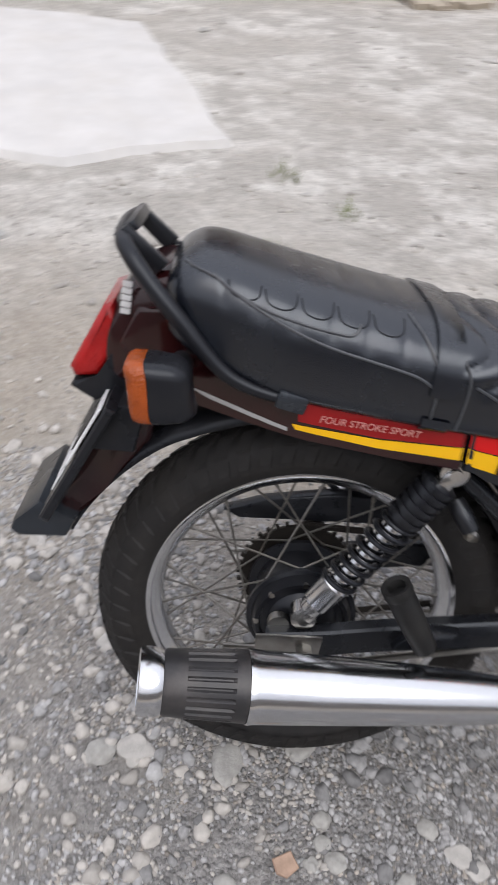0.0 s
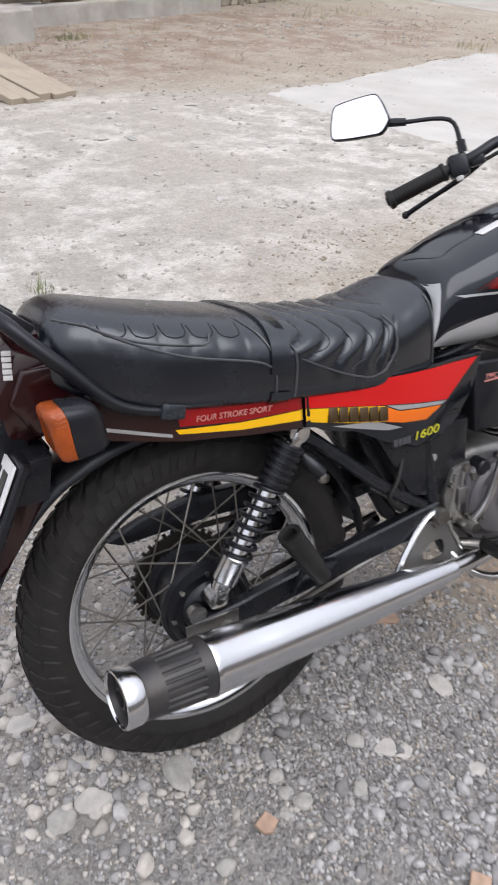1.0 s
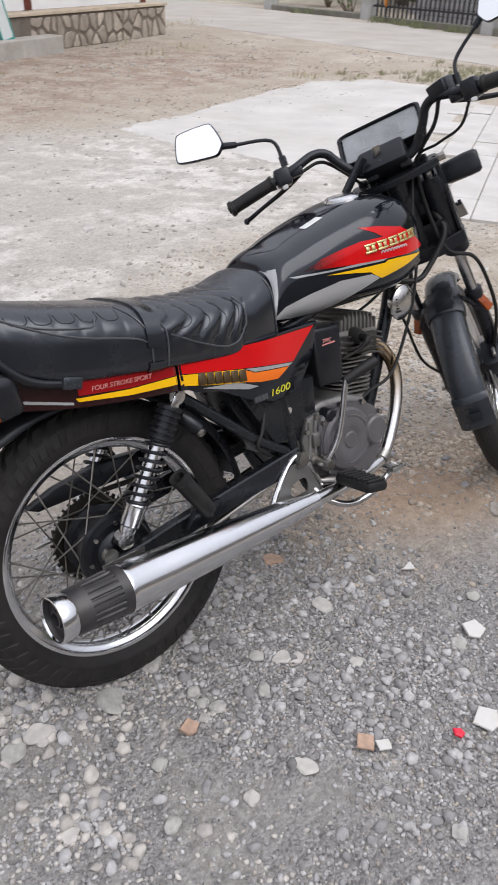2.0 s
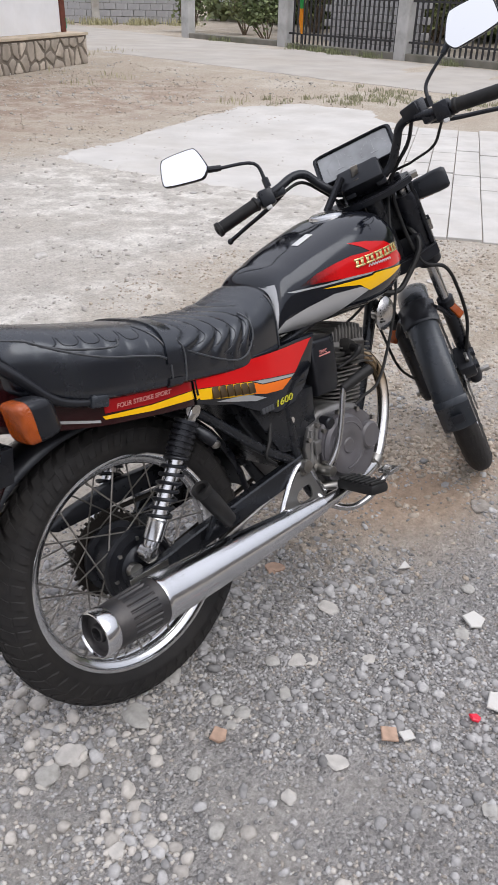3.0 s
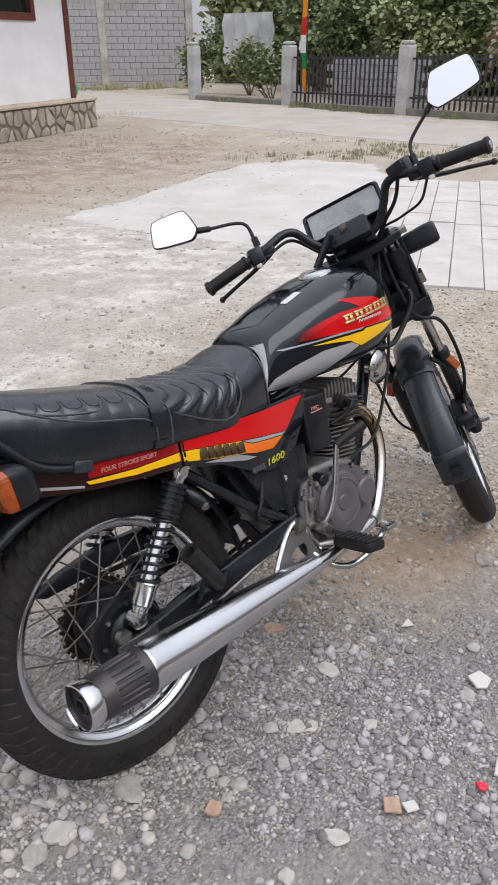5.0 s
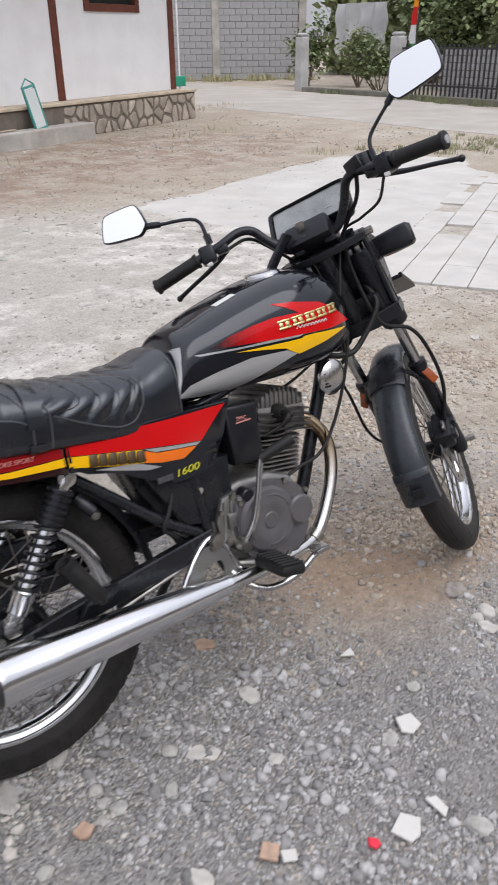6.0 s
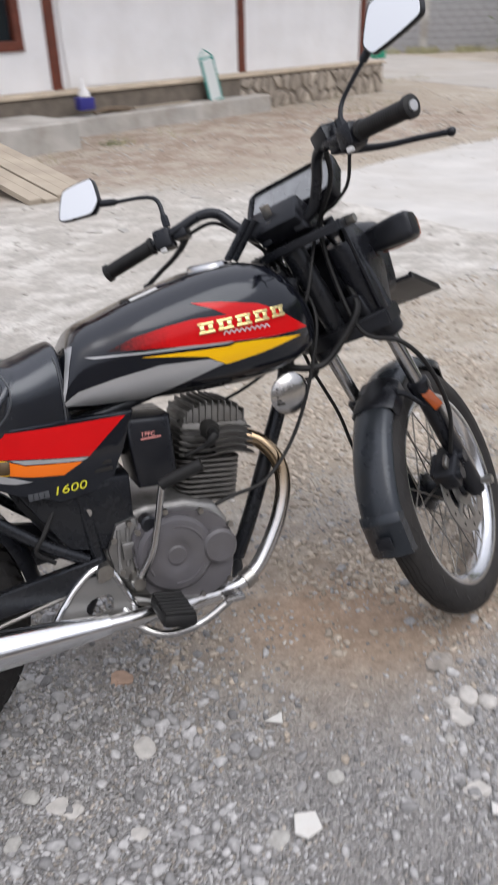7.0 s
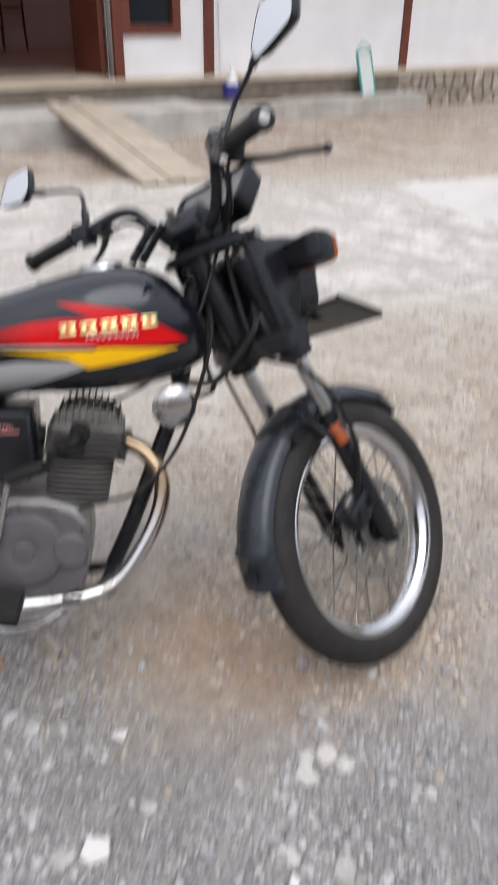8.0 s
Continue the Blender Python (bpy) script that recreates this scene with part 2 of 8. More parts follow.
def ground_material():
    """Dry tan dirt, grey grit near the parking spot, worn cement further off, rust-brown soil in patches."""
    m = bpy.data.materials.new("gravelly_ground")
    m.use_nodes = True
    n, l = m.node_tree.nodes, m.node_tree.links
    b = n["Principled BSDF"]
    b.inputs["Roughness"].default_value = 0.95
    b.inputs["Specular IOR Level"].default_value = 0.2
    tc = n.new("ShaderNodeTexCoord")

    def tex(scale, detail=8, rough=0.6):
        t = n.new("ShaderNodeTexNoise")
        t.inputs["Scale"].default_value, t.inputs["Detail"].default_value, t.inputs["Roughness"].default_value = scale, detail, rough
        l.new(tc.outputs["Object"], t.inputs["Vector"])
        return t.outputs[0]

    def ramp(src, a, c):
        r = n.new("ShaderNodeMapRange")
        r.interpolation_type = 'SMOOTHSTEP'
        r.inputs[1].default_value, r.inputs[2].default_value = a, c
        l.new(src, r.inputs[0])
        return r.outputs[0]

    def mix(fac, c0, c1):
        x = n.new("ShaderNodeMixRGB")
        l.new(fac, x.inputs[0])
        for k, c in ((1, c0), (2, c1)):
            if isinstance(c, tuple):
                x.inputs[k].default_value = (*c, 1)
            else:
                l.new(c, x.inputs[k])
        return x.outputs[0]

    def blob(x, y, sx, sy, soft=0.5, ragged=0.35):
        """1 inside an ellipse of the plan, with a ragged edge."""
        mp = n.new("ShaderNodeMapping")
        mp.vector_type = 'TEXTURE'
        mp.inputs["Location"].default_value = (x, y, 0)
        mp.inputs["Scale"].default_value = (sx, sy, 50)
        l.new(tc.outputs["Object"], mp.inputs["Vector"])
        ln = n.new("ShaderNodeVectorMath")
        ln.operation = 'LENGTH'
        l.new(mp.outputs[0], ln.inputs[0])
        ad = n.new("ShaderNodeMath")
        ad.operation = 'MULTIPLY_ADD'
        l.new(tex(2.2, 6), ad.inputs[0])
        ad.inputs[1].default_value = ragged * 2
        l.new(ln.outputs[1 if ln.outputs[0].type == 'VECTOR' else 0], ad.inputs[2])
        r = n.new("ShaderNodeMapRange")
        r.interpolation_type = 'SMOOTHSTEP'
        r.inputs[1].default_value, r.inputs[2].default_value = 1 + ragged - soft, 1 + ragged + soft
        r.inputs[3].default_value, r.inputs[4].default_value = 1, 0
        l.new(ad.outputs[0], r.inputs[0])
        return r.outputs[0]

    dirt = mix(ramp(tex(1.3), 0.35, 0.7), (0.385, 0.335, 0.275), (0.50, 0.455, 0.395))
    dirt = mix(ramp(tex(0.45, 4), 0.4, 0.65), dirt, (0.40, 0.345, 0.28))
    grit = mix(ramp(tex(60, 10, 0.8), 0.35, 0.68), (0.27, 0.255, 0.24), (0.47, 0.45, 0.425))
    old = mix(ramp(tex(3.5, 10, 0.7), 0.42, 0.62), (0.445, 0.42, 0.385), (0.67, 0.645, 0.605))
    old = mix(ramp(tex(0.9, 5), 0.45, 0.62), old, (0.465, 0.435, 0.395))
    col = mix(blob(1.0, 3.3, 4.2, 2.3, 0.35, 0.45), dirt, old)
    red = mix(ramp(tex(2.4, 9, 0.7), 0.40, 0.60), (0.315, 0.245, 0.195), (0.44, 0.385, 0.325))
    col = mix(blob(0.6, 6.7, 2.9, 1.1, 0.35, 0.45), col, red)
    col = mix(blob(4.6, 8.6, 3.4, 1.9, 0.35, 0.45), col, red)
    tan = mix(ramp(tex(5, 8, 0.65), 0.38, 0.62), (0.40, 0.345, 0.28), (0.50, 0.455, 0.395))
    col = mix(blob(2.1, 1.0, 1.25, 1.15, 0.5, 0.4), col, tan)
    col = mix(blob(0.3, -1.0, 2.6, 1.35, 0.4, 0.3), col, grit)
    speck = ramp(tex(150, 4, 0.8), 0.6, 0.72)
    col = mix(speck, col, mix(ramp(tex(40), 0.4, 0.6), (0.24, 0.235, 0.23), (0.58, 0.57, 0.55)))
    # packed small stones where the gravel lies, each of its own grey
    soil = blob(1.10, 0.12, 0.50, 0.30, 0.7, 0.35)
    bed = mix(soil, mix(ramp(tex(3.2, 5, 0.6), 0.36, 0.56), (0.12, 0.12, 0.12), (1, 1, 1)), (0.06, 0.06, 0.06))
    bed = mix(blob(0.3, -0.95, 2.3, 1.25, 0.4, 0.3), (0, 0, 0), bed)
    heights = []
    for sc, amount in ((62.0, 0.55), (135.0, 0.45)):
        vo = n.new("ShaderNodeTexVoronoi")
        vo.inputs["Scale"].default_value = sc
        l.new(tc.outputs["Object"], vo.inputs["Vector"])
        grey = n.new("ShaderNodeSeparateColor")
        l.new(vo.outputs["Color"], grey.inputs[0])
        tone = mix(grey.outputs[0], (0.20, 0.195, 0.195), (0.50, 0.485, 0.475))
        pick = n.new("ShaderNodeMath")
        pick.operation = 'MULTIPLY'
        pick.inputs[1].default_value = amount
        l.new(bed, pick.inputs[0])
        col = mix(pick.outputs[0], col, tone)
        dome_ = n.new("ShaderNodeMapRange")
        dome_.inputs[2].default_value = 0.75
        dome_.inputs[3].default_value, dome_.inputs[4].default_value = 1.0, 0.0
        l.new(vo.outputs["Distance"], dome_.inputs[0])
        hm = n.new("ShaderNodeMath")
        hm.operation = 'MULTIPLY'
        l.new(dome_.outputs[0], hm.inputs[0])
        l.new(bed, hm.inputs[1])
        heights.append(hm.outputs[0])
    brown = mix(ramp(tex(14), 0.4, 0.6), (0.36, 0.295, 0.235), (0.46, 0.395, 0.33))
    col = mix(soil, col, brown)
    col = mix(blob(1.18, 0.0, 0.28, 0.12, 0.8, 0.3), col, (0.42, 0.318, 0.240))
    col = mix(blob(0.98, 0.10, 0.22, 0.10, 0.8, 0.3), col, (0.43, 0.32, 0.24))
    # grit: every surface is speckled at a hand's and at a finger's scale
    for sc_, lo_, hi_ in ((24, 0.86, 1.10), (75, 0.82, 1.14)):
        val = n.new("ShaderNodeMapRange")
        val.inputs[1].default_value, val.inputs[2].default_value = 0.36, 0.64
        val.inputs[3].default_value, val.inputs[4].default_value = lo_, hi_
        l.new(tex(sc_, 9, 0.72), val.inputs[0])
        hs = n.new("ShaderNodeHueSaturation")
        l.new(val.outputs[0], hs.inputs["Value"])
        l.new(col, hs.inputs["Color"])
        col = hs.outputs[0]
    l.new(col, b.inputs["Base Color"])
    add = n.new("ShaderNodeMath")
    add.operation = 'ADD'
    l.new(tex(90, 8, 0.75), add.inputs[0])
    l.new(tex(18, 6, 0.6), add.inputs[1])
    bp = n.new("ShaderNodeBump")
    bp.inputs["Strength"].default_value = 0.9
    bp.inputs["Distance"].default_value = 0.012
    out = add.outputs[0]
    for h in heights:
        a2 = n.new("ShaderNodeMath")
        a2.operation = 'ADD'
        l.new(out, a2.inputs[0])
        l.new(h, a2.inputs[1])
        out = a2.outputs[0]
    l.new(out, bp.inputs["Height"])
    l.new(bp.outputs[0], b.inputs["Normal"])
    return m


GROUND_MAT = ground_material()
SLAB_MAT = node_mat("smooth_cement_slab", (0.50, 0.485, 0.465), 0.85, var=0.10, scale=2.2, bump=0.25, bump_scale=50, dirt=(0.38, 0.355, 0.32), dirt_amount=0.6, dirt_scale=1.3)
PALE_SLAB = node_mat("pale_cement_slab", (0.56, 0.545, 0.53), 0.85, var=0.07, scale=6, bump=0.25, bump_scale=50, dirt=(0.5, 0.47, 0.43), dirt_amount=0.5, dirt_scale=4)
ROAD_MAT = node_mat("worn_road", (0.385, 0.36, 0.33), 0.92, var=0.12, scale=1.5, bump=0.3, bump_scale=60, dirt=(0.34, 0.30, 0.25), dirt_amount=0.6, dirt_scale=0.6)

# ---- ground ----


def step(a, b, x):
    t = min(1, max(0, (x - a) / (b - a)))
    return t * t * (3 - 2 * t)


def ground_height(x, y):
    h = 0.02 * step(-0.22, 0.02, y) * (1 - step(2.5, 4, abs(x - 0.6)))
    h += 0.05 * step(6.5, 11.5, y - 0.3 * (x - 5))
    d = math.hypot(x - 0.5, y)
    a = 0.006 + 0.012 * step(0.8, 3, d)
    if d < 40:
        h += a * vnoise((x, y, 0), 1.1) * step(0.1, 0.9, min(abs(y), 9)) + 0.003 * vnoise((x, y, 3), 6)
    return h


def graded(lo, hi, fine_lo, fine_hi, stp, grow=1.18):
    out, x, s = [], fine_lo, stp
    while x < fine_hi:
        out.append(x)
        x += stp
    while x < hi:
        out.append(x)
        s *= grow
        x += s
    out.append(hi)
    x, s = fine_lo, stp
    while x > lo:
        s *= grow
        x -= s
        out.append(max(x, lo))
    return sorted(out)


GX, GY = graded(-400, 400, -2.0, 3.0, 0.05), graded(-400, 400, -2.0, 3.0, 0.05)
gverts = [(x, y, ground_height(x, y)) for y in GY for x in GX]
gw = len(GX)
gfaces = [(j * gw + i, j * gw + i + 1, (j + 1) * gw + i + 1, (j + 1) * gw + i) for j in range(len(GY) - 1) for i in range(gw - 1)]
gme = bpy.data.meshes.new("ground")
gme.from_pydata(gverts, [], gfaces)
gme.materials.append(GROUND_MAT)
gme.polygons.foreach_set("use_smooth", [True] * len(gfaces))
ground = tagged(new("ground", gme), "dry tan dirt yard with grey gravel and worn cement", "ground", kind="structure")


def sheet(name, corners, thick, material, label, ragged=0.03, sub=26, category="pavement"):
    """A thin cast slab on the ground, with a chipped and uneven outline."""
    pts = []
    k = len(corners)
    for i in range(k):
        a, b = Vector(corners[i]), Vector(corners[(i + 1) % k])
        m = max(2, int((b - a).length / 0.12))
        for s in range(m):
            p = a.lerp(b, s / m)
            nrm = Vector((-(b - a).y, (b - a).x)).normalized()
            p = p + nrm * ragged * (vnoise((p.x, p.y, 7), 3.0) + 0.5 * vnoise((p.x, p.y, 9), 9.0))
            pts.append(p)
    mid = sum(pts, Vector((0, 0))) / len(pts)
    spread = [p + (p - mid).normalized() * 0.06 for p in pts]
    bm = bmesh.new()
    top = [bm.verts.new((p.x, p.y, ground_height(p.x, p.y) + thick)) for p in pts]
    low = [bm.verts.new((p.x, p.y, ground_height(p.x, p.y) - 0.035)) for p in spread]
    sides = {bm.faces.new((low[i], low[(i + 1) % len(pts)], top[(i + 1) % len(pts)], top[i])) for i in range(len(pts))}
    bmesh.ops.triangulate(bm, faces=[bm.faces.new(top)])
    for _ in range(6):
        es = [e for e in bm.edges if all(g not in sides for g in e.link_faces) and 0.3 < e.calc_length() < 12]
        if not es or thick > 0.009:
            break
        bmesh.ops.subdivide_edges(bm, edges=es, cuts=1)
        bmesh.ops.triangulate(bm, faces=[g for g in bm.faces if len(g.verts) > 3 and g not in sides])
    under = set(low)
    for v in bm.verts:
        if v not in under:
            dip = 0.02 if thick < 0.009 and any(g in sides for g in v.link_faces) else 0.0
            v.co.z = ground_height(v.co.x, v.co.y) + thick - dip
    return tagged(part(name, bm, material, smooth=False), label, category, kind="structure")


sheet("pavement_1", [(3.0, 5.25), (3.1, 4.5), (3.42, 3.22), (3.75, 2.62), (5.2, 3.35), (7.3, 4.4), (8.0, 5.4), (7.6, 6.3), (6.85, 6.75)], 0.008, SLAB_MAT, "smooth grey cement slab with worn edges in the yard", 0.018)
sheet("pavement_2", [(-2.6, 2.5), (-0.85, 2.36), (-0.35, 2.6), (-0.19, 2.66), (-0.78, 4.4), (-3.2, 4.6)], 0.03, PALE_SLAB, "pale cement slab with a broken edge", 0.04)
sheet("road", [(10.6, 60), (9.6, 16), (10.3, 8.5), (10.9, -40), (14.4, -40), (14.35, 16), (20, 60)], 0.010, ROAD_MAT, "worn grey village road beside the fence", 0.05, category="road")

# ---- the house beside the yard ----
HU, HV = Vector((0.909, 0.416, 0)).normalized(), Vector((0.416, -0.909, 0)).normalized()
HOUSE = Matrix(((HU.x, HV.x, 0, 5.03), (HU.y, HV.y, 0, 10.83), (0, 0, 1, 0), (0, 0, 0, 1)))
HOUSE_M = HOUSE
FLOOR_Z = 0.55


def hpart(name, bm, material, parent, label="", smooth=False):
    return part(name, bm, material, parent, label, smooth)


house = thing("house", HOUSE_M, "white plastered village house with brown posts and a stone plinth", "house")
# wall with door and window openings: u along the wall, v towards the yard
wall_pieces = [(-9.0, -6.3, 0.55, 3.4), (-6.3, -4.62, 2.65, 3.4), (-4.62, -4.5, 0.55, 3.4), (-4.5, -3.72, 0.55, 1.0), (-4.5, -3.72, 2.4, 3.4),
               (-3.72, 0.72, 0.55, 3.4), (0.72, 2.12, 0.55, 1.76), (0.72, 2.12, 2.9, 3.4), (2.12, 3.12, 0.55, 3.4)]
bm = bmesh.new()
for u0, u1, z0, z1 in wall_pieces:
    box(bm, u0, u1, -0.16, 0.0, z0, z1)
bmesh.ops.remove_doubles(bm, verts=bm.verts, dist=0.0005)
hpart("wall", bm, WHITE_WALL, house)
bm = bmesh.new()
box(bm, 2.96, 3.12, -7.0, -0.162, 0.55, 3.4)
hpart("wall", bm, WHITE_WALL, house)
bm = bmesh.new()
box(bm, -9.0, 2.94, -7.0, -6.84, 0.55, 3.4)
hpart("wall", bm, WHITE_WALL, house)
bm = bmesh.new()
box(bm, -9.0, -8.84, -6.82, -0.162, 0.55, 3.4)
hpart("wall", bm, WHITE_WALL, house)
bm = bmesh.new()
box(bm, -8.8, 2.9, -6.8, -0.17, 0.50, 0.565)
hpart("floor", bm, FLOOR_TILE, house, "dull tan floor")
bm = bmesh.new()
vr = [(-9.6, 1.0, 3.15), (3.7, 1.0, 3.15), (3.7, -3.5, 4.8), (-9.6, -3.5, 4.8), (3.7, -7.8, 3.15), (-9.6, -7.8, 3.15)]
vv = [bm.verts.new(p) for p in vr]
bm.faces.new((vv[0], vv[1], vv[2], vv[3]))
bm.faces.new((vv[3], vv[2], vv[4], vv[5]))
bmesh.ops.solidify(bm, geom=bm.faces[:], thickness=0.06)
hpart("roof", bm, ROOF_MAT, house)
for u in (-3.32, 0.0, 3.05):
    bm = bmesh.new()
    box(bm, u - 0.07, u + 0.07, -0.1, 0.03, 0.55, 3.3, 0.006)
    hpart("post", bm, BROWN_WOOD, house, "brown painted timber post")
# plinth: a core with a tan cement ledge, faced with rounded stones
bm = bmesh.new()
box(bm, -9.0, 3.33, -6.9, 0.29, -0.3, 0.50, 0.01)
plinth = hpart("plinth", bm, MORTAR, house, "plinth of pale field stones in dark mortar")
bm = bmesh.new()
box(bm, -9.0, 3.36, -6.9, 0.32, 0.504, 0.546, 0.008)
hpart("ledge", bm, PLINTH_TAN, house, "tan cement ledge")
random.seed(5)


def cell(seed, others, x0, x1, z0, z1):
    """The piece of a wall face that lies nearer to one seed than to the others."""
    poly = [Vector((x0, z0)), Vector((x1, z0)), Vector((x1, z1)), Vector((x0, z1))]
    for o in others:
        mid, d = (seed + o) / 2, o - seed
        out = []
        for i in range(len(poly)):
            p, q = poly[i], poly[(i + 1) % len(poly)]
            dp, dq = (p - mid).dot(d), (q - mid).dot(d)
            if dp <= 0:
                out.append(p)
            if dp * dq < 0:
                out.append(p + (q - p) * (dp / (dp - dq)))
        poly = out
        if len(poly) < 3:
            break
    return poly


def stone_face(x0, x1, z0, z1, pitch, place, parent):
    """Rough field stones fitted together, each proud of the mortar."""
    seeds = []
    nz = max(2, int((z1 - z0) / pitch))
    nx = int((x1 - x0) / pitch)
    for j in range(nz):
        for i in range(nx):
            seeds.append(Vector((x0 + (i + 0.5 + 0.5 * (j % 2) - 0.25 + random.uniform(-0.42, 0.42)) * (x1 - x0) / nx, z0 + (j + 0.5 + random.uniform(-0.42, 0.42)) * (z1 - z0) / nz)))
    for s_ in seeds:
        near = sorted((o for o in seeds if o is not s_), key=lambda o: (o - s_).length)[:10]
        poly = cell(s_, near, x0, x1, z0, z1)
        if len(poly) < 3:
            continue
        c = sum(poly, Vector((0, 0))) / len(poly)
        rim = []
        for i in range(len(poly)):
            p, q = poly[i], poly[(i + 1) % len(poly)]
            for f in (0.18, 0.5, 0.82):
                rim.append(p.lerp(q, f))
        bm = bmesh.new()
        rings = []
        for shrink, out in ((0.026, -0.03), (0.027, 0.008), (0.036, 0.017), (0.06, 0.021)):
            ring = []
            for p in rim:
                d = p - c
                k = max(0.15, 1 - shrink / max(d.length, 0.01)) * (1 + 0.06 * vnoise((p.x * 9, p.y * 9, 1)))
                ring.append(place(c + d * k, out + 0.006 * vnoise((p.x, p.y, 4), 12)))
            rings.append(ring)
        loft(bm, rings)
        hpart("stone", bm, FIELD_STONE, parent, smooth=True)


stone_face(-0.35, 3.32, 0.02, 0.50, 0.185, lambda p, o: Vector((p.x, 0.29 + o, p.y)), plinth)
stone_face(-1.7, 0.28, 0.02, 0.50, 0.185, lambda p, o: Vector((3.33 + o, p.x, p.y)), plinth)
# window beside the door, and the one further along
for (u0, u1, z0, z1) in ((-4.5, -3.72, 1.0, 2.4), (0.72, 2.12, 1.76, 2.9)):
    fr = 0.11
    bm = bmesh.new()
    box(bm, u0, u1, -0.12, 0.035, z0, z0 + fr, 0.006)
    box(bm, u0, u1, -0.12, 0.035, z1 - fr, z1, 0.006)
    box(bm, u0, u0 + fr, -0.119, 0.033, z0 + fr, z1 - fr, 0.004)
    box(bm, u1 - fr, u1, -0.119, 0.033, z0 + fr, z1 - fr, 0.004)
    win = hpart("window", bm, BROWN_WOOD, house, "brown wooden window frame")
    bm = bmesh.new()
    box(bm, u0 + fr, u1 - fr, -0.06, -0.05, z0 + fr, z1 - fr)
    hpart("pane", bm, DARK_GLASS, win, "dark glass")
bm = bmesh.new()
box(bm, -4.62, -4.5, -0.14, 0.05, 0.55, 2.6, 0.008)
box(bm, -6.3, -6.18, -0.14, 0.05, 0.55, 2.6, 0.008)
box(bm, -6.3, -4.5, -0.139, 0.048, 2.605, 2.72, 0.008)
hpart("door_frame", bm, BROWN_WOOD, house, "brown wooden door frame")
bm = bmesh.new()
box(bm, -4.72, -4.66, -0.95, -0.14, 0.57, 2.58, 0.006)
hpart("door", bm, BROWN_WOOD, house, "brown wooden door standing open inwards")
# cement porch block, low step
bm = bmesh.new()
box(bm, -8.8, -3.96, 0.33, 1.3, -0.2, 0.34, 0.02)
for v in bm.verts:
    v.co += Vector((0, 0.02 * vnoise(v.co, 2), 0))
tagged(part("porch_step", bm, CEMENT, smooth=False), "grey cement porch block before the house door", "step", kind="structure").matrix_world = HOUSE_M
bm = bmesh.new()
box(bm, -3.94, -0.02, 0.33, 0.62, -0.2, 0.27, 0.02)
tagged(part("low_step", bm, CEMENT, smooth=False), "low grey cement step along the plinth", "step", kind="structure").matrix_world = HOUSE_M

# plank ramp up to the porch
ramp_lo, ramp_hi = Vector((1.27, 5.45, 0.06)), Vector((0.42, 7.62, 0.42))
along = (ramp_hi - ramp_lo)
rl = along.length
rx = along.normalized()
ry = Vector((0, 0, 1)).cross(rx).normalized()
rz = rx.cross(ry)
RAMP = Matrix(((rx.x, ry.x, rz.x, ramp_lo.x), (rx.y, ry.y, rz.y, ramp_lo.y), (rx.z, ry.z, rz.z, ramp_lo.z), (0, 0, 0, 1)))
ramp_ob = thing("plank_ramp", RAMP, "ramp of weathered wooden planks up to the porch", "ramp")
for i in range(5):
    bm = bmesh.new()
    o = -0.31 + i * 0.124
    box(bm, -0.05 - 0.03 * (i % 2), rl + 0.05 * ((i * 7) % 3), o + 0.004, o + 0.118, -0.04, 0.004 + 0.006 * (i % 3), 0.004)
    part("plank", bm, PLANK, ramp_ob, smooth=False)

# fence along the road
random.seed(11)
FX = 14.8
post_y = [16.75, 13.2, 9.75, 6.3, 2.8, -0.7, -4.2]


def fence_post(y):
    bm = bmesh.new()
    box(bm, -0.145, 0.145, -0.145, 0.145, -0.1, 1.36, 0.045)
    box(bm, -0.13, 0.13, -0.13, 0.13, 1.36, 1.44, 0.05)
    for v in bm.verts:
        v.co += Vector((vnoise(v.co + Vector((y, 0, 0)), 4), vnoise(v.co + Vector((0, y, 5)), 4), 0)) * 0.012
    ob = part("fence_post", bm, POST_STONE, smooth=False)
    ob.matrix_world = pose(FX, y, 0.03)
    return tagged(ob, "weathered white-grey concrete fence post", "fence post", "posts of the road fence")


for y in post_y:
    fence_post(y)
for y0, y1 in zip(post_y[1:], post_y[2:]):
    fence = thing("iron_fence", pose(FX, y1, 0.05), "dark iron bar fence between concrete posts", "fence", "fence panels along the road")
    span = y0 - y1
    bm = bmesh.new()
    box(bm, -0.10, 0.10, 0.145, span - 0.145, -0.1, 0.09, 0.015)
    part("kerb", bm, DARK_KERB, fence, "low dark mossy kerb", smooth=False)
    for z in (0.28, 1.05):
        bm = bmesh.new()
        box(bm, -0.015, 0.015, 0.14, span - 0.14, z, z + 0.04)
        part("rail", bm, DARK_IRON, fence, smooth=False)
    nb = int((span - 0.4) / 0.125)
    bm = bmesh.new()
    box(bm, -0.012, 0.012, -0.02, 0.02, 0.08, 1.16)
    bar_me = mesh_of("bar", bm, DARK_IRON, False)
    for k in range(nb):
        ob = new("bar", bar_me)
        ob.parent = fence
        ob.matrix_local = pose(0.03, 0.24 + k * (span - 0.48) / (nb - 1), 0.02 * vnoise((k, y0, 0), 1))
bm = bmesh.new()
box(bm, FX - 0.12, FX + 0.12, post_y[1] + 0.145, post_y[0] - 0.145, -0.1, 0.17, 0.02)
tagged(part("low_wall", bm, DARK_KERB, smooth=False), "low dark cement wall between fence posts", "wall", kind="structure")

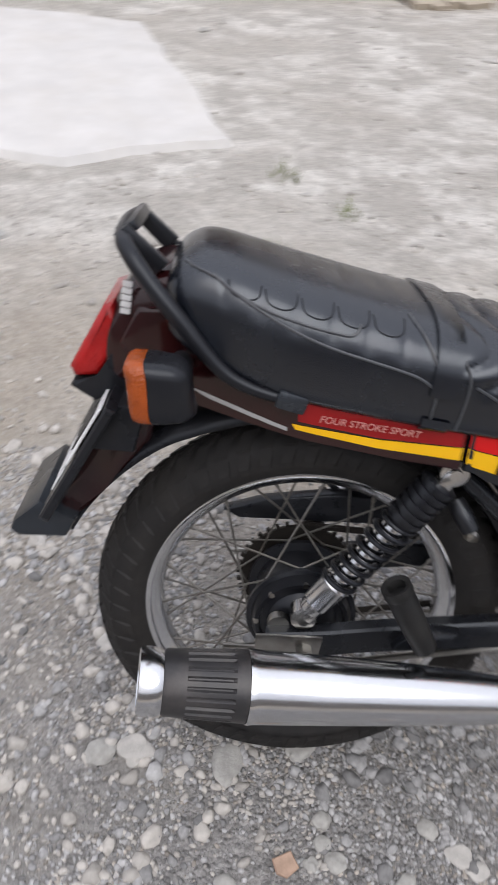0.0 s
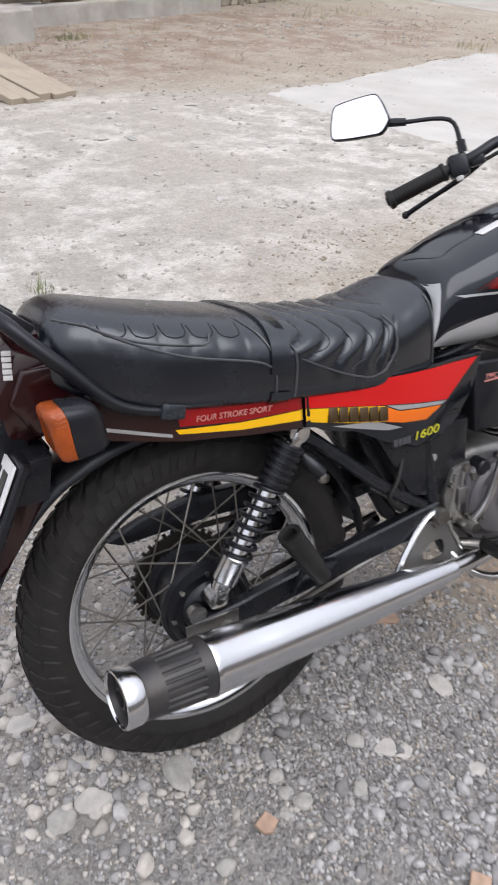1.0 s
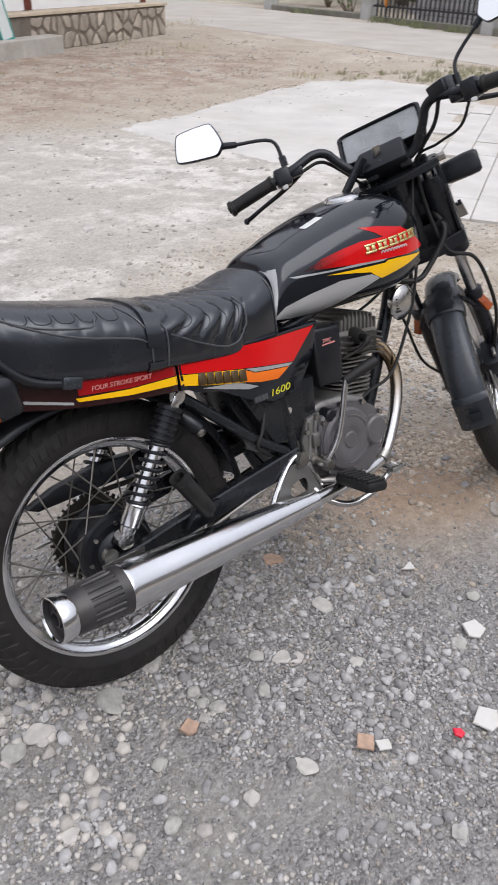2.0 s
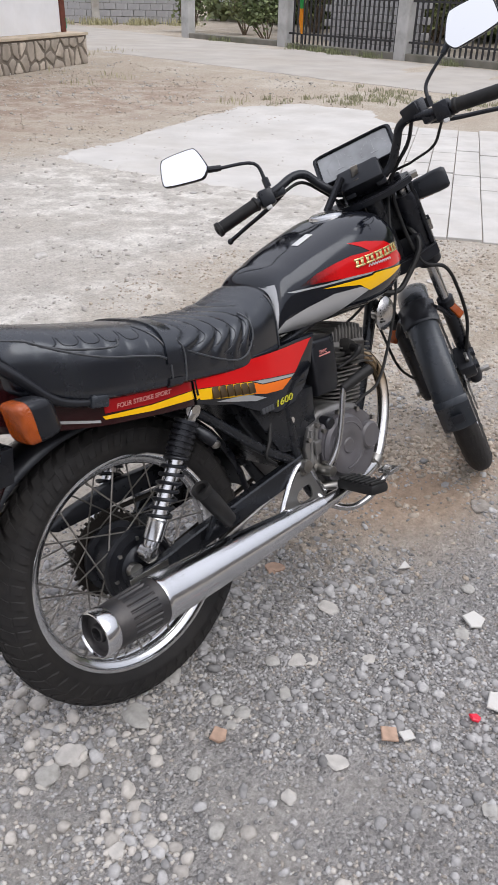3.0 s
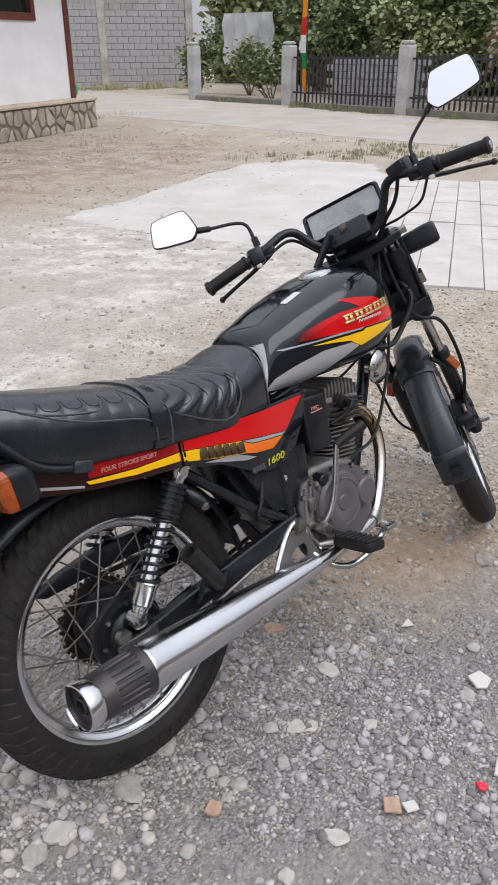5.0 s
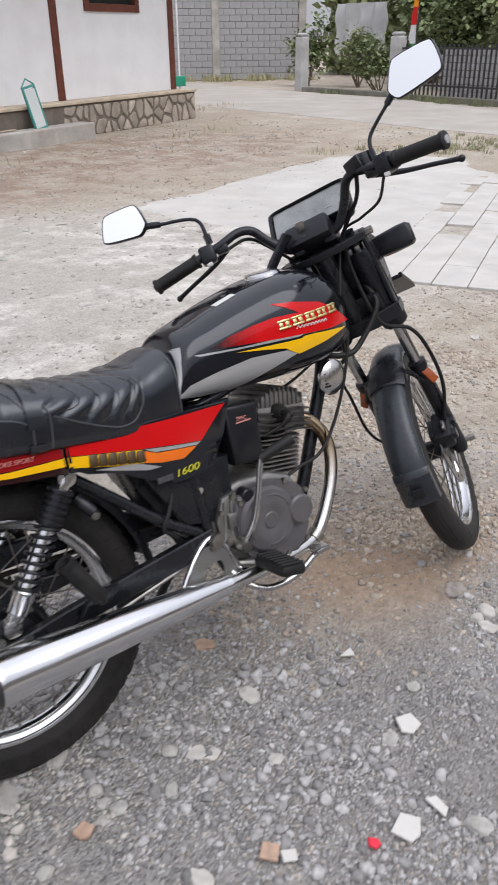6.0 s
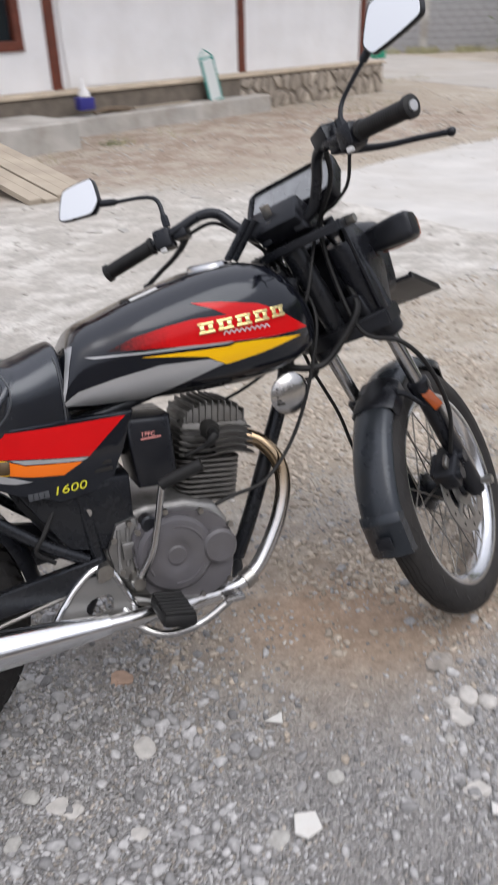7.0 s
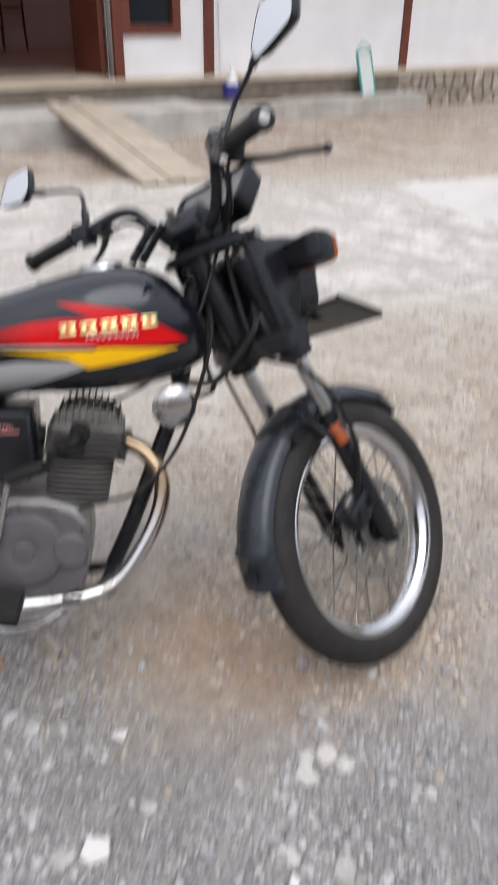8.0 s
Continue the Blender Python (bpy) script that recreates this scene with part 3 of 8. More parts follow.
# grey block wall across the lane
bw = thing("block_wall", Matrix(((0.88, 0.47, 0, 13.2), (-0.47, 0.88, 0, 25.4), (0, 0, 1, 0.05), (0, 0, 0, 1))), "grey concrete block wall of a plain building", "wall", kind="structure")
bm = bmesh.new()
box(bm, -3.0, 7.1, 0.05, 0.3, -0.3, 5.2)
part("core", bm, MORTAR, bw, smooth=False)
bm = bmesh.new()
box(bm, 0, 0.388, 0.0, 0.08, 0, 0.19, 0.005, seg=1)
block_me = mesh_of("block", bm, BLOCK_WALL, False)
for r in range(12):
    for c in range(20):
        ob = new("block", block_me)
        ob.parent = bw
        ob.matrix_local = pose(-1.0 + c * 0.4 - 0.2 * (r % 2), 0.004 * vnoise((r, c, 0), 3), 0.02 + r * 0.2)
bm = bmesh.new()
for r in range(12, 25):
    for c in range(20):
        x = -1.0 + c * 0.4 - 0.2 * (r % 2)
        box(bm, x, x + 0.388, 0, 0.08, 0.02 + r * 0.2, 0.21 + r * 0.2)
tagged(part("upper_blocks", bm, BLOCK_WALL, bw, smooth=False), kind="stuff")
for x in (0.7, 3.9, 6.95):
    bm = bmesh.new()
    box(bm, x - 0.13, x + 0.13, -0.05, 0.05, -0.2, 5.15, 0.01)
    part("pillar", bm, CEMENT, bw, smooth=False)

# an unseen plain wall, added behind the walk to darken low reflections
bm = bmesh.new()
box(bm, -26, 26, -9.4, -9.2, -0.2, 3.6)
tagged(part("unseen_south_wall", bm, node_mat("unseen_wall_dull", (0.24, 0.225, 0.21), 0.9, var=0.2, scale=1.0), smooth=False), "unseen plain wall added to darken low reflections on the motorcycle", "wall", kind="structure")

# ---- materials of the motorcycle ----
PAINT = node_mat("black_gloss_paint", (0.0058, 0.0066, 0.0100), 0.085, dirt=(0.05, 0.047, 0.042), dirt_amount=0.05, dirt_scale=14, spec=0.6)
MAROON = node_mat("maroon_black_paint", (0.020, 0.0042, 0.005), 0.12, dirt=(0.05, 0.04, 0.038), dirt_amount=0.06, dirt_scale=14)
SATIN = node_mat("satin_black_plastic", (0.0098, 0.0103, 0.0132), 0.27, var=0.1, scale=30, dirt=(0.06, 0.056, 0.05), dirt_amount=0.12, dirt_scale=10, spec=0.35)
FRAME_BLACK = node_mat("black_frame_paint", (0.0090, 0.0098, 0.0122), 0.25, dirt=(0.07, 0.064, 0.058), dirt_amount=0.14, dirt_scale=12, spec=0.4)
FADED = node_mat("faded_black_plastic", (0.020, 0.0235, 0.029), 0.25, var=0.12, scale=15, dirt=(0.10, 0.095, 0.085), dirt_amount=0.12, dirt_scale=8, spec=0.5)
RUBBER = node_mat("tyre_rubber", (0.020, 0.019, 0.0192), 0.6, var=0.15, scale=40, dirt=(0.085, 0.075, 0.062), dirt_amount=0.2, dirt_scale=9, bump=0.1, spec=0.22)
GRIP_RUBBER = node_mat("grip_rubber", (0.010, 0.010, 0.0105), 0.5, var=0.1, scale=40, dirt=(0.06, 0.056, 0.05), dirt_amount=0.2, dirt_scale=20, spec=0.3)
VINYL = node_mat("black_vinyl", (0.0050, 0.0062, 0.0098), 0.225, var=0.1, scale=25, bump=0.05, bump_scale=450, dirt=(0.05, 0.052, 0.055), dirt_amount=0.05, dirt_scale=7, spec=0.85)
PIPING = node_mat("vinyl_piping", (0.055, 0.059, 0.066), 0.3)
CHROME = node_mat("chrome", (0.66, 0.67, 0.69), 0.16, metal=1.0, dirt=(0.42, 0.39, 0.35), dirt_amount=0.12, dirt_scale=16)
CHROME_WORN = node_mat("dusty_chrome", (0.52, 0.52, 0.52), 0.2, metal=1.0, dirt=(0.26, 0.23, 0.2), dirt_amount=0.4, dirt_scale=18)
ALU = node_mat("cast_aluminium", (0.27, 0.267, 0.262), 0.4, metal=0.7, var=0.2, scale=25, bump=0.15, bump_scale=200, dirt=(0.07, 0.062, 0.055), dirt_amount=0.6, dirt_scale=14)
ALU_PLATE = node_mat("dull_bracket_plate", (0.25, 0.246, 0.24), 0.36, metal=0.85, var=0.15, scale=20, dirt=(0.15, 0.13, 0.11), dirt_amount=0.4, dirt_scale=20)
DISC_STEEL = node_mat("bright_disc_steel", (0.30, 0.29, 0.28), 0.34, metal=0.85, var=0.15, scale=20)
ENGINE_GREY = node_mat("engine_grey_paint", (0.092, 0.088, 0.096), 0.33, var=0.15, scale=20, dirt=(0.10, 0.09, 0.08), dirt_amount=0.4, dirt_scale=12)
FIN_GREY = node_mat("dull_fin_metal", (0.155, 0.150, 0.143), 0.5, metal=0.35, var=0.2, scale=30, dirt=(0.13, 0.115, 0.095), dirt_amount=0.4, dirt_scale=18)
STEEL = node_mat("dull_steel", (0.36, 0.35, 0.33), 0.3, metal=1.0, dirt=(0.12, 0.095, 0.075), dirt_amount=0.4, dirt_scale=25)
SPOKE = node_mat("spoke_steel", (0.24, 0.23, 0.215), 0.4, metal=0.9, dirt=(0.1, 0.075, 0.055), dirt_amount=0.5, dirt_scale=40)
MUFF_BLACK = node_mat("muffler_dark_sleeve", (0.032, 0.031, 0.033), 0.4, metal=0.2, var=0.15, scale=30, dirt=(0.17, 0.15, 0.14), dirt_amount=0.4, dirt_scale=12)
# shade inside holes and slots, painted as a near-black
OPENING_DARK = node_mat("opening_shade", (0.012, 0.011, 0.01), 0.9)
RED_DECAL = node_mat("red_decal", (0.56, 0.006, 0.008), 0.12, var=0.06, scale=8, spec=0.35)
DEEP_RED = node_mat("deep_red_decal", (0.26, 0.006, 0.008), 0.15, spec=0.35)
YELLOW_DECAL = node_mat("yellow_decal", (0.80, 0.45, 0.006), 0.14, var=0.05, scale=8, spec=0.35)
ORANGE_DECAL = node_mat("orange_decal", (0.82, 0.17, 0.01), 0.14, var=0.06, scale=8, spec=0.35)
SILVER_DECAL = node_mat("silver_decal", (0.40, 0.405, 0.415), 0.25, metal=0.35, var=0.05, scale=10)
WHITE_PRINT = node_mat("pale_print", (0.6, 0.6, 0.6), 0.4)
RED_PRINT = node_mat("pink_print", (0.55, 0.22, 0.2), 0.4)
YELLOW_PRINT = node_mat("yellow_green_print", (0.55, 0.52, 0.03), 0.4)
GOLD = node_mat("gold_emblem", (0.72, 0.58, 0.28), 0.22, metal=0.9)
BROWN_EMBLEM = node_mat("dark_bronze_emblem", (0.06, 0.035, 0.012), 0.35, metal=0.4)
AMBER = node_mat("amber_lens", (0.29, 0.055, 0.006), 0.1, bump=0.5, bump_scale=260, var=0.25, scale=30)
RED_LENS = node_mat("red_lens", (0.33, 0.008, 0.008), 0.1, bump=0.4, bump_scale=240, var=0.2, scale=30)
CLEAR = node_mat("clear_plastic", (0.55, 0.55, 0.55), 0.08, metal=0.3)
# bluish sky sheen, put into the specular tint of black paint, plastic and vinyl
for m_ in (PAINT, SATIN, FRAME_BLACK, FADED, VINYL):
    m_.node_tree.nodes["Principled BSDF"].inputs["Specular Tint"].default_value = (0.88, 0.93, 1.0, 1)


def fading_red():
    """Red film that runs out in dark dots towards its rear tip."""
    m = node_mat("fading_red_decal", (0.56, 0.006, 0.008), 0.12, var=0.06, scale=8, spec=0.35)
    n, l = m.node_tree.nodes, m.node_tree.links
    b = n["Principled BSDF"]
    src = b.inputs["Base Color"].links[0].from_socket
    tc = n.new("ShaderNodeTexCoord")
    sx = n.new("ShaderNodeSeparateXYZ")
    l.new(tc.outputs["Object"], sx.inputs[0])
    dots = n.new("ShaderNodeTexNoise")
    dots.inputs["Scale"].default_value = 160
    l.new(tc.outputs["Object"], dots.inputs["Vector"])
    ad = n.new("ShaderNodeMath")
    ad.operation = 'MULTIPLY_ADD'
    l.new(dots.outputs[0], ad.inputs[0])
    ad.inputs[1].default_value = 0.05
    l.new(sx.outputs[0], ad.inputs[2])
    mr = n.new("ShaderNodeMapRange")
    mr.inputs[1].default_value, mr.inputs[2].default_value = 0.572, 0.675
    l.new(ad.outputs[0], mr.inputs[0])
    mx = n.new("ShaderNodeMixRGB")
    mx.inputs[1].default_value = (0.02, 0.002, 0.002, 1)
    l.new(mr.outputs[0], mx.inputs[0])
    l.new(src, mx.inputs[2])
    l.new(mx.outputs[0], b.inputs["Base Color"])
    return m


FADING_RED = fading_red()


def heat_tinted():
    """Chrome pipe: silver below, tanned by heat towards the cylinder head."""
    m = node_mat("heat_tinted_chrome", (0.60, 0.60, 0.60), 0.15, metal=1.0, dirt=(0.30, 0.25, 0.20), dirt_amount=0.35, dirt_scale=14)
    n, l = m.node_tree.nodes, m.node_tree.links
    b = n["Principled BSDF"]
    src = b.inputs["Base Color"].links[0].from_socket
    tc = n.new("ShaderNodeTexCoord")
    sx = n.new("ShaderNodeSeparateXYZ")
    l.new(tc.outputs["Object"], sx.inputs[0])
    mr = n.new("ShaderNodeMapRange")
    mr.interpolation_type = 'SMOOTHSTEP'
    mr.inputs[1].default_value, mr.inputs[2].default_value = 0.33, 0.47
    l.new(sx.outputs[2], mr.inputs[0])
    mx = n.new("ShaderNodeMixRGB")
    mx.inputs[2].default_value = (0.36, 0.27, 0.175, 1)
    l.new(mr.outputs[0], mx.inputs[0])
    l.new(src, mx.inputs[1])
    l.new(mx.outputs[0], b.inputs["Base Color"])
    return m


PIPE_CHROME = heat_tinted()
MIRROR = node_mat("mirror_glass", (0.93, 0.94, 0.95), 0.015, metal=1.0)
# dial face: the hazy reflection of the sky is put into its grey base
PANEL_FACE = node_mat("hazed_gauge_face", (0.20, 0.21, 0.22), 0.12, var=0.25, scale=18, coat=1.0)
PLATE_WHITE = node_mat("white_number_plate", (0.74, 0.75, 0.76), 0.45, dirt=(0.4, 0.38, 0.34), dirt_amount=0.3, dirt_scale=14)
BLACK_PRINT = node_mat("black_print", (0.02, 0.02, 0.02), 0.5)
GREASE = node_mat("greasy_dark_steel", (0.03, 0.026, 0.023), 0.5, metal=0.5, var=0.2, scale=30)
RUST = node_mat("rusty_steel", (0.055, 0.04, 0.033), 0.7, metal=0.4, var=0.3, scale=30)

# ---- the motorcycle: x forward, y to its left, z up; it leans on its side stand ----
LEAN_DEG = 15.2
BIKE = pose(0, 0, 0.021, -LEAN_DEG)
bike = thing("motorcycle", BIKE, "black motorcycle with red and yellow stripes, leaning on its side stand", "motorcycle")
AXLE_Z = 0.307


def bpart(name, bm, material, label="", parent=None, smooth=True, angle=35):
    return part(name, bm, material, parent or bike, label, smooth, angle)


# steering: everything that turns with the bars is drawn straight and then turned
RAKE = radians(26.5)
STEER_AXIS = Vector((-math.sin(RAKE), 0, math.cos(RAKE)))
STEER_FOOT = Vector((1.278, 0, 0.273))
STEER = Matrix.Translation(STEER_FOOT) @ Matrix.Rotation(radians(39.0), 4, STEER_AXIS) @ Matrix.Translation(-STEER_FOOT)
FRONT_AXLE = Vector((1.318, 0, 0.293))


def spart(name, bm, material, label="", parent=None, smooth=True, angle=35):
    turned(bm, STEER)
    return part(name, bm, material, parent or bike, label, smooth, angle)


def wheel(name, centre, r_tyre, sec_w, sec_h, maker, front):
    """Spoked wheel: rim, tyre with tread blocks, hub and every spoke."""
    c = Vector(centre)
    rim_r = 0.2375
    prof = [(-0.029, rim_r), (-0.031, rim_r - 0.004), (-0.029, rim_r - 0.009), (-0.023, rim_r - 0.010), (-0.017, rim_r - 0.022), (-0.008, rim_r - 0.027),
            (0.008, rim_r - 0.027), (0.017, rim_r - 0.022), (0.023, rim_r - 0.010), (0.029, rim_r - 0.009), (0.031, rim_r - 0.004), (0.029, rim_r),
            (0.024, rim_r - 0.004), (0.012, rim_r - 0.016), (-0.012, rim_r - 0.016), (-0.024, rim_r - 0.004)]
    bm = bmesh.new()
    lathe(bm, prof, c, (0, 1, 0), 96, closed=True)
    rim = maker(name, bm, CHROME, "chrome spoked wheel rim", angle=50)
    # tyre
    rb = rim_r - 0.006
    hgt = r_tyre - rb
    bm = bmesh.new()
    tp = []
    for k in range(25):
        a = math.pi * k / 24
        y = -math.cos(a)
        y = math.copysign(abs(y) ** 0.85, y)
        z = math.sin(a) ** 0.72
        tp.append((y * sec_w * (0.80 + 0.20 * math.sin(a) ** 0.5), rb + hgt * z))
    tp[0], tp[-1] = (-0.026, rb), (0.026, rb)
    lathe(bm, tp, c, (0, 1, 0), 144)
    tyre = maker("tyre", bm, RUBBER, "black rubber tyre with dusty tread", rim, angle=60)
    # tread: rows of slanted blocks standing proud of the crown
    bm = bmesh.new()

    def at(a, y, lift):
        s = min(0.98, abs(y) / sec_w)
        r = rb + hgt * (1 - s ** 2.6) ** 0.5 + lift
        return c + Vector((r * math.cos(a), y, r * math.sin(a)))

    if not front:
        nblk = 56
        for i in range(nblk):
            a0 = 2 * math.pi * i / nblk
            da = 2 * math.pi / nblk
            for sgn in (-1, 1):
                for y0, y1, s0, s1, w in ((0.004, 0.020, 0.0, 0.45, 0.62), (0.023, 0.040, 0.55, 1.0, 0.60), (0.0425, 0.049, 1.0, 1.25, 0.5)):
                    q = []
                    for lift in (-0.004, 0.0050):
                        for (yy, ss) in ((y0, s0), (y1, s1)):
                            for w_ in (0, w):
                                q.append(bm.verts.new(at(a0 + (ss + w_ + (0.5 if sgn > 0 else 0)) * da, sgn * yy * sec_w / 0.052, lift)))
                    for f in ((4, 5, 7, 6), (0, 4, 6, 2), (1, 3, 7, 5), (0, 1, 5, 4), (2, 6, 7, 3)):
                        bm.faces.new([q[k] for k in f])
    else:
        for yy in (-0.034, -0.022, -0.011, 0.0, 0.011, 0.022, 0.034):
            wv = 0.0042
            n = 160
            rings = []
            for i in range(n):
                a = 2 * math.pi * i / n
                sh = 0.0022 * math.sin(28 * a)
                y = (yy + sh) * sec_w / 0.045
                rings.append([bm.verts.new(p) for p in (at(a, y - wv, -0.003), at(a, y - wv, 0.0018), at(a, y + wv, 0.0018), at(a, y + wv, -0.003))])
            for i in range(n):
                r0, r1 = rings[i], rings[(i + 1) % n]
                for k in range(3):
                    bm.faces.new((r0[k], r0[k + 1], r1[k + 1], r1[k]))
    maker("tread", bm, RUBBER, "", rim, smooth=False)
    # hub
    bm = bmesh.new()
    if front:
        lathe(bm, [(-0.062, 0.0), (-0.062, 0.022), (-0.045, 0.026), (-0.040, 0.052), (-0.032, 0.052), (-0.028, 0.028), (0.030, 0.028), (0.034, 0.048), (0.042, 0.048), (0.046, 0.02), (0.06, 0.018), (0.06, 0)], c, (0, 1, 0), 40)
        maker("hub", bm, SATIN, "black wheel hub", rim)
    else:
        lathe(bm, [(-0.072, 0.0), (-0.072, 0.030), (-0.066, 0.046), (-0.058, 0.052), (-0.057, 0.062), (-0.062, 0.064), (-0.063, 0.070), (-0.056, 0.073), (-0.046, 0.076), (-0.044, 0.083), (-0.036, 0.083),
                   (-0.032, 0.070), (0.030, 0.066), (0.034, 0.078), (0.042, 0.078), (0.048, 0.055), (0.07, 0.05), (0.07, 0)], c, (0, 1, 0), 56)
        maker("hub", bm, SATIN, "black drum brake hub", rim)
    # spokes: 36, crossed
    hub_r, hub_y = (0.050, 0.036) if front else (0.080, 0.039)
    for i in range(36):
        side = -1 if i % 2 == 0 else 1
        cross = 1 if (i // 2) % 2 == 0 else -1
        ar = 2 * math.pi * (i + 0.5) / 36
        ah = ar + cross * radians(52)
        p0 = c + Vector((hub_r * math.cos(ah), side * hub_y, hub_r * math.sin(ah)))
        p1 = c + Vector(((rim_r - 0.022) * math.cos(ar), side * 0.006, (rim_r - 0.022) * math.sin(ar)))
        bm = bmesh.new()
        d = (p1 - p0)
        tube(bm, [p0, p0 + d * 0.93, p0 + d * 0.932, p1], [0.0018, 0.0018, 0.003, 0.003], 6, 1)
        maker("spoke", bm, SPOKE, "", rim)
    return rim


def rear_maker(name, bm, material, label="", parent=None, smooth=True, angle=35):
    return part(name, bm, material, parent or bike, label, smooth, angle)


def front_maker(name, bm, material, label="", parent=None, smooth=True, angle=35):
    return spart(name, bm, material, label, parent, smooth, angle)


rear_wheel = wheel("rear_wheel", (0, 0, AXLE_Z), 0.307, 0.050, 0.09, rear_maker, False)
front_wheel = wheel("front_wheel", FRONT_AXLE, 0.300, 0.043, 0.08, front_maker, True)

# valve, sprocket and hub bolts
bm = bmesh.new()
lathe(bm, [(0.058, 0.05), (0.058, 0.092), (0.064, 0.092), (0.064, 0.05)], (0, 0, AXLE_Z), (0, 1, 0), 48)
for i in range(38):
    a = 2 * math.pi * i / 38
    box(bm, 0.090, 0.099, 0.058, 0.064, -0.003, 0.003, m=Matrix.Translation((0, 0, AXLE_Z)) @ Matrix.Rotation(a, 4, 'Y'))
rear_maker("sprocket", bm, GREASE, "dark greasy chain sprocket", rear_wheel, smooth=False)
for i in range(8):
    a = 2 * math.pi * i / 8
    bm = bmesh.new()
    lathe(bm, [(-0.064, 0), (-0.064, 0.0045), (-0.058, 0.0045)], (0.068 * math.cos(a), 0, AXLE_Z + 0.068 * math.sin(a)), (0, 1, 0), 6)
    rear_maker("bolt", bm, STEEL, "", rear_wheel, smooth=False)

# ---- tank ----


def section(x, zt, zb, w, n=40, flat=2.5, low=0.42, under=None):
    """Ring round the tank or seat at x: top zt, bottom zb, half width w, widest at the share low of its height."""
    zm = zb + (zt - zb) * low
    out = []
    for k in range(n):
        a = 2 * math.pi * k / n
        ca, sa = math.cos(a), math.sin(a)
        e = flat if sa > 0 or under is None else under
        y = w * math.copysign(abs(ca) ** (2 / e), ca)
        s = math.copysign(abs(sa) ** (2 / e), sa)
        z = zm + s * ((zt - zm) if s > 0 else (zm - zb))
        out.append((x, y, z))
    return out


tank_rows = [  # x, top, bottom, half width
    (0.428, 0.695, 0.672, 0.090), (0.434, 0.716, 0.666, 0.106), (0.450, 0.758, 0.663, 0.109), (0.474, 0.800, 0.661, 0.112), (0.500, 0.818, 0.660, 0.114), (0.535, 0.829, 0.659, 0.118), (0.600, 0.851, 0.658, 0.127),
    (0.680, 0.873, 0.656, 0.134), (0.760, 0.890, 0.655, 0.140), (0.830, 0.893, 0.659, 0.135), (0.880, 0.880, 0.667, 0.123), (0.920, 0.850, 0.679, 0.106),
    (0.950, 0.812, 0.694, 0.084), (0.968, 0.775, 0.708, 0.058), (0.974, 0.748, 0.722, 0.028)]
tr = curve_points(tank_rows, 5)
bm = bmesh.new()
loft(bm, [section(x, zt, zb, max(w, 0.01), 72, 3.3, 0.40, 2.6) for x, zt, zb, w in tr])
from_tank = bm.copy()
tank = bpart("fuel_tank", bm, PAINT, "glossy black fuel tank with red, yellow and silver decals", angle=70)
from mathutils.bvhtree import BVHTree
bmesh.ops.recalc_face_normals(from_tank, faces=from_tank.faces)
TANK_BVH = BVHTree.FromBMesh(from_tank)


def decal(name, outline, bvh, material, parent, lift=0.0012, fine=0.012, side=-1, label=""):
    """A thin film cut to an outline of (x, z), lying on the right-hand (side -1) or left-hand skin."""
    bm = bmesh.new()
    f = bm.faces.new([bm.verts.new((x, 0, z)) for x, z in outline])
    bmesh.ops.triangulate(bm, faces=[f])
    for _ in range(7):
        es = [e for e in bm.edges if e.calc_length() > fine]
        if not es:
            break
        bmesh.ops.subdivide_edges(bm, edges=es, cuts=1)
        bmesh.ops.triangulate(bm, faces=[f for f in bm.faces if len(f.verts) > 3])
    for v in bm.verts:
        hit, nrm, _, _ = bvh.ray_cast(Vector((v.co.x, side * 0.6, v.co.z)), Vector((0, -side, 0)))
        if hit is not None:
            v.co = hit + Vector((0, side, 0)) * lift
        else:
            near, nrm, _, _ = bvh.find_nearest(Vector((v.co.x, side * 0.12, v.co.z)))
            v.co = near + nrm * lift
    bm.normal_update()
    return bpart(name, bm, material, label, parent, angle=80)


for sd in (1, -1):
    decal("red_decal", [(0.528, 0.771), (0.580, 0.789), (0.635, 0.799), (0.691, 0.806), (0.757, 0.805), (0.733, 0.819), (0.694, 0.835), (0.75, 0.830), (0.822, 0.817), (0.86, 0.800), (0.934, 0.754), (0.85, 0.751), (0.67, 0.760)], TANK_BVH, FADING_RED, tank, 0.0012, side=sd)
    decal("yellow_decal", [(0.585, 0.752), (0.70, 0.748), (0.755, 0.747), (0.765, 0.751), (0.80, 0.750), (0.915, 0.742), (0.82, 0.724), (0.745, 0.714), (0.722, 0.726), (0.71, 0.734), (0.66, 0.742)], TANK_BVH, YELLOW_DECAL, tank, 0.0014, side=sd)
    decal("silver_decal", [(0.434, 0.688), (0.468, 0.708), (0.54, 0.722), (0.62, 0.733), (0.713, 0.729), (0.740, 0.716), (0.66, 0.691), (0.590, 0.668), (0.50, 0.674)], TANK_BVH, SILVER_DECAL, tank, 0.0012, side=sd)
    decal("silver_line", [(0.488, 0.767), (0.505, 0.7615), (0.60, 0.757), (0.75, 0.752), (0.765, 0.755), (0.925, 0.747), (0.80, 0.753), (0.762, 0.7585), (0.60, 0.761), (0.515, 0.7655)], TANK_BVH, SILVER_DECAL, tank, 0.0010, side=sd)


for sd in (1, -1):
    decal("pale_corner", [(0.464, 0.784), (0.474, 0.788), (0.462, 0.758), (0.450, 0.718), (0.440, 0.690), (0.436, 0.690), (0.450, 0.742)], TANK_BVH, SILVER_DECAL, tank, 0.0022, 0.005, side=sd, label="pale strip down the rear corner")


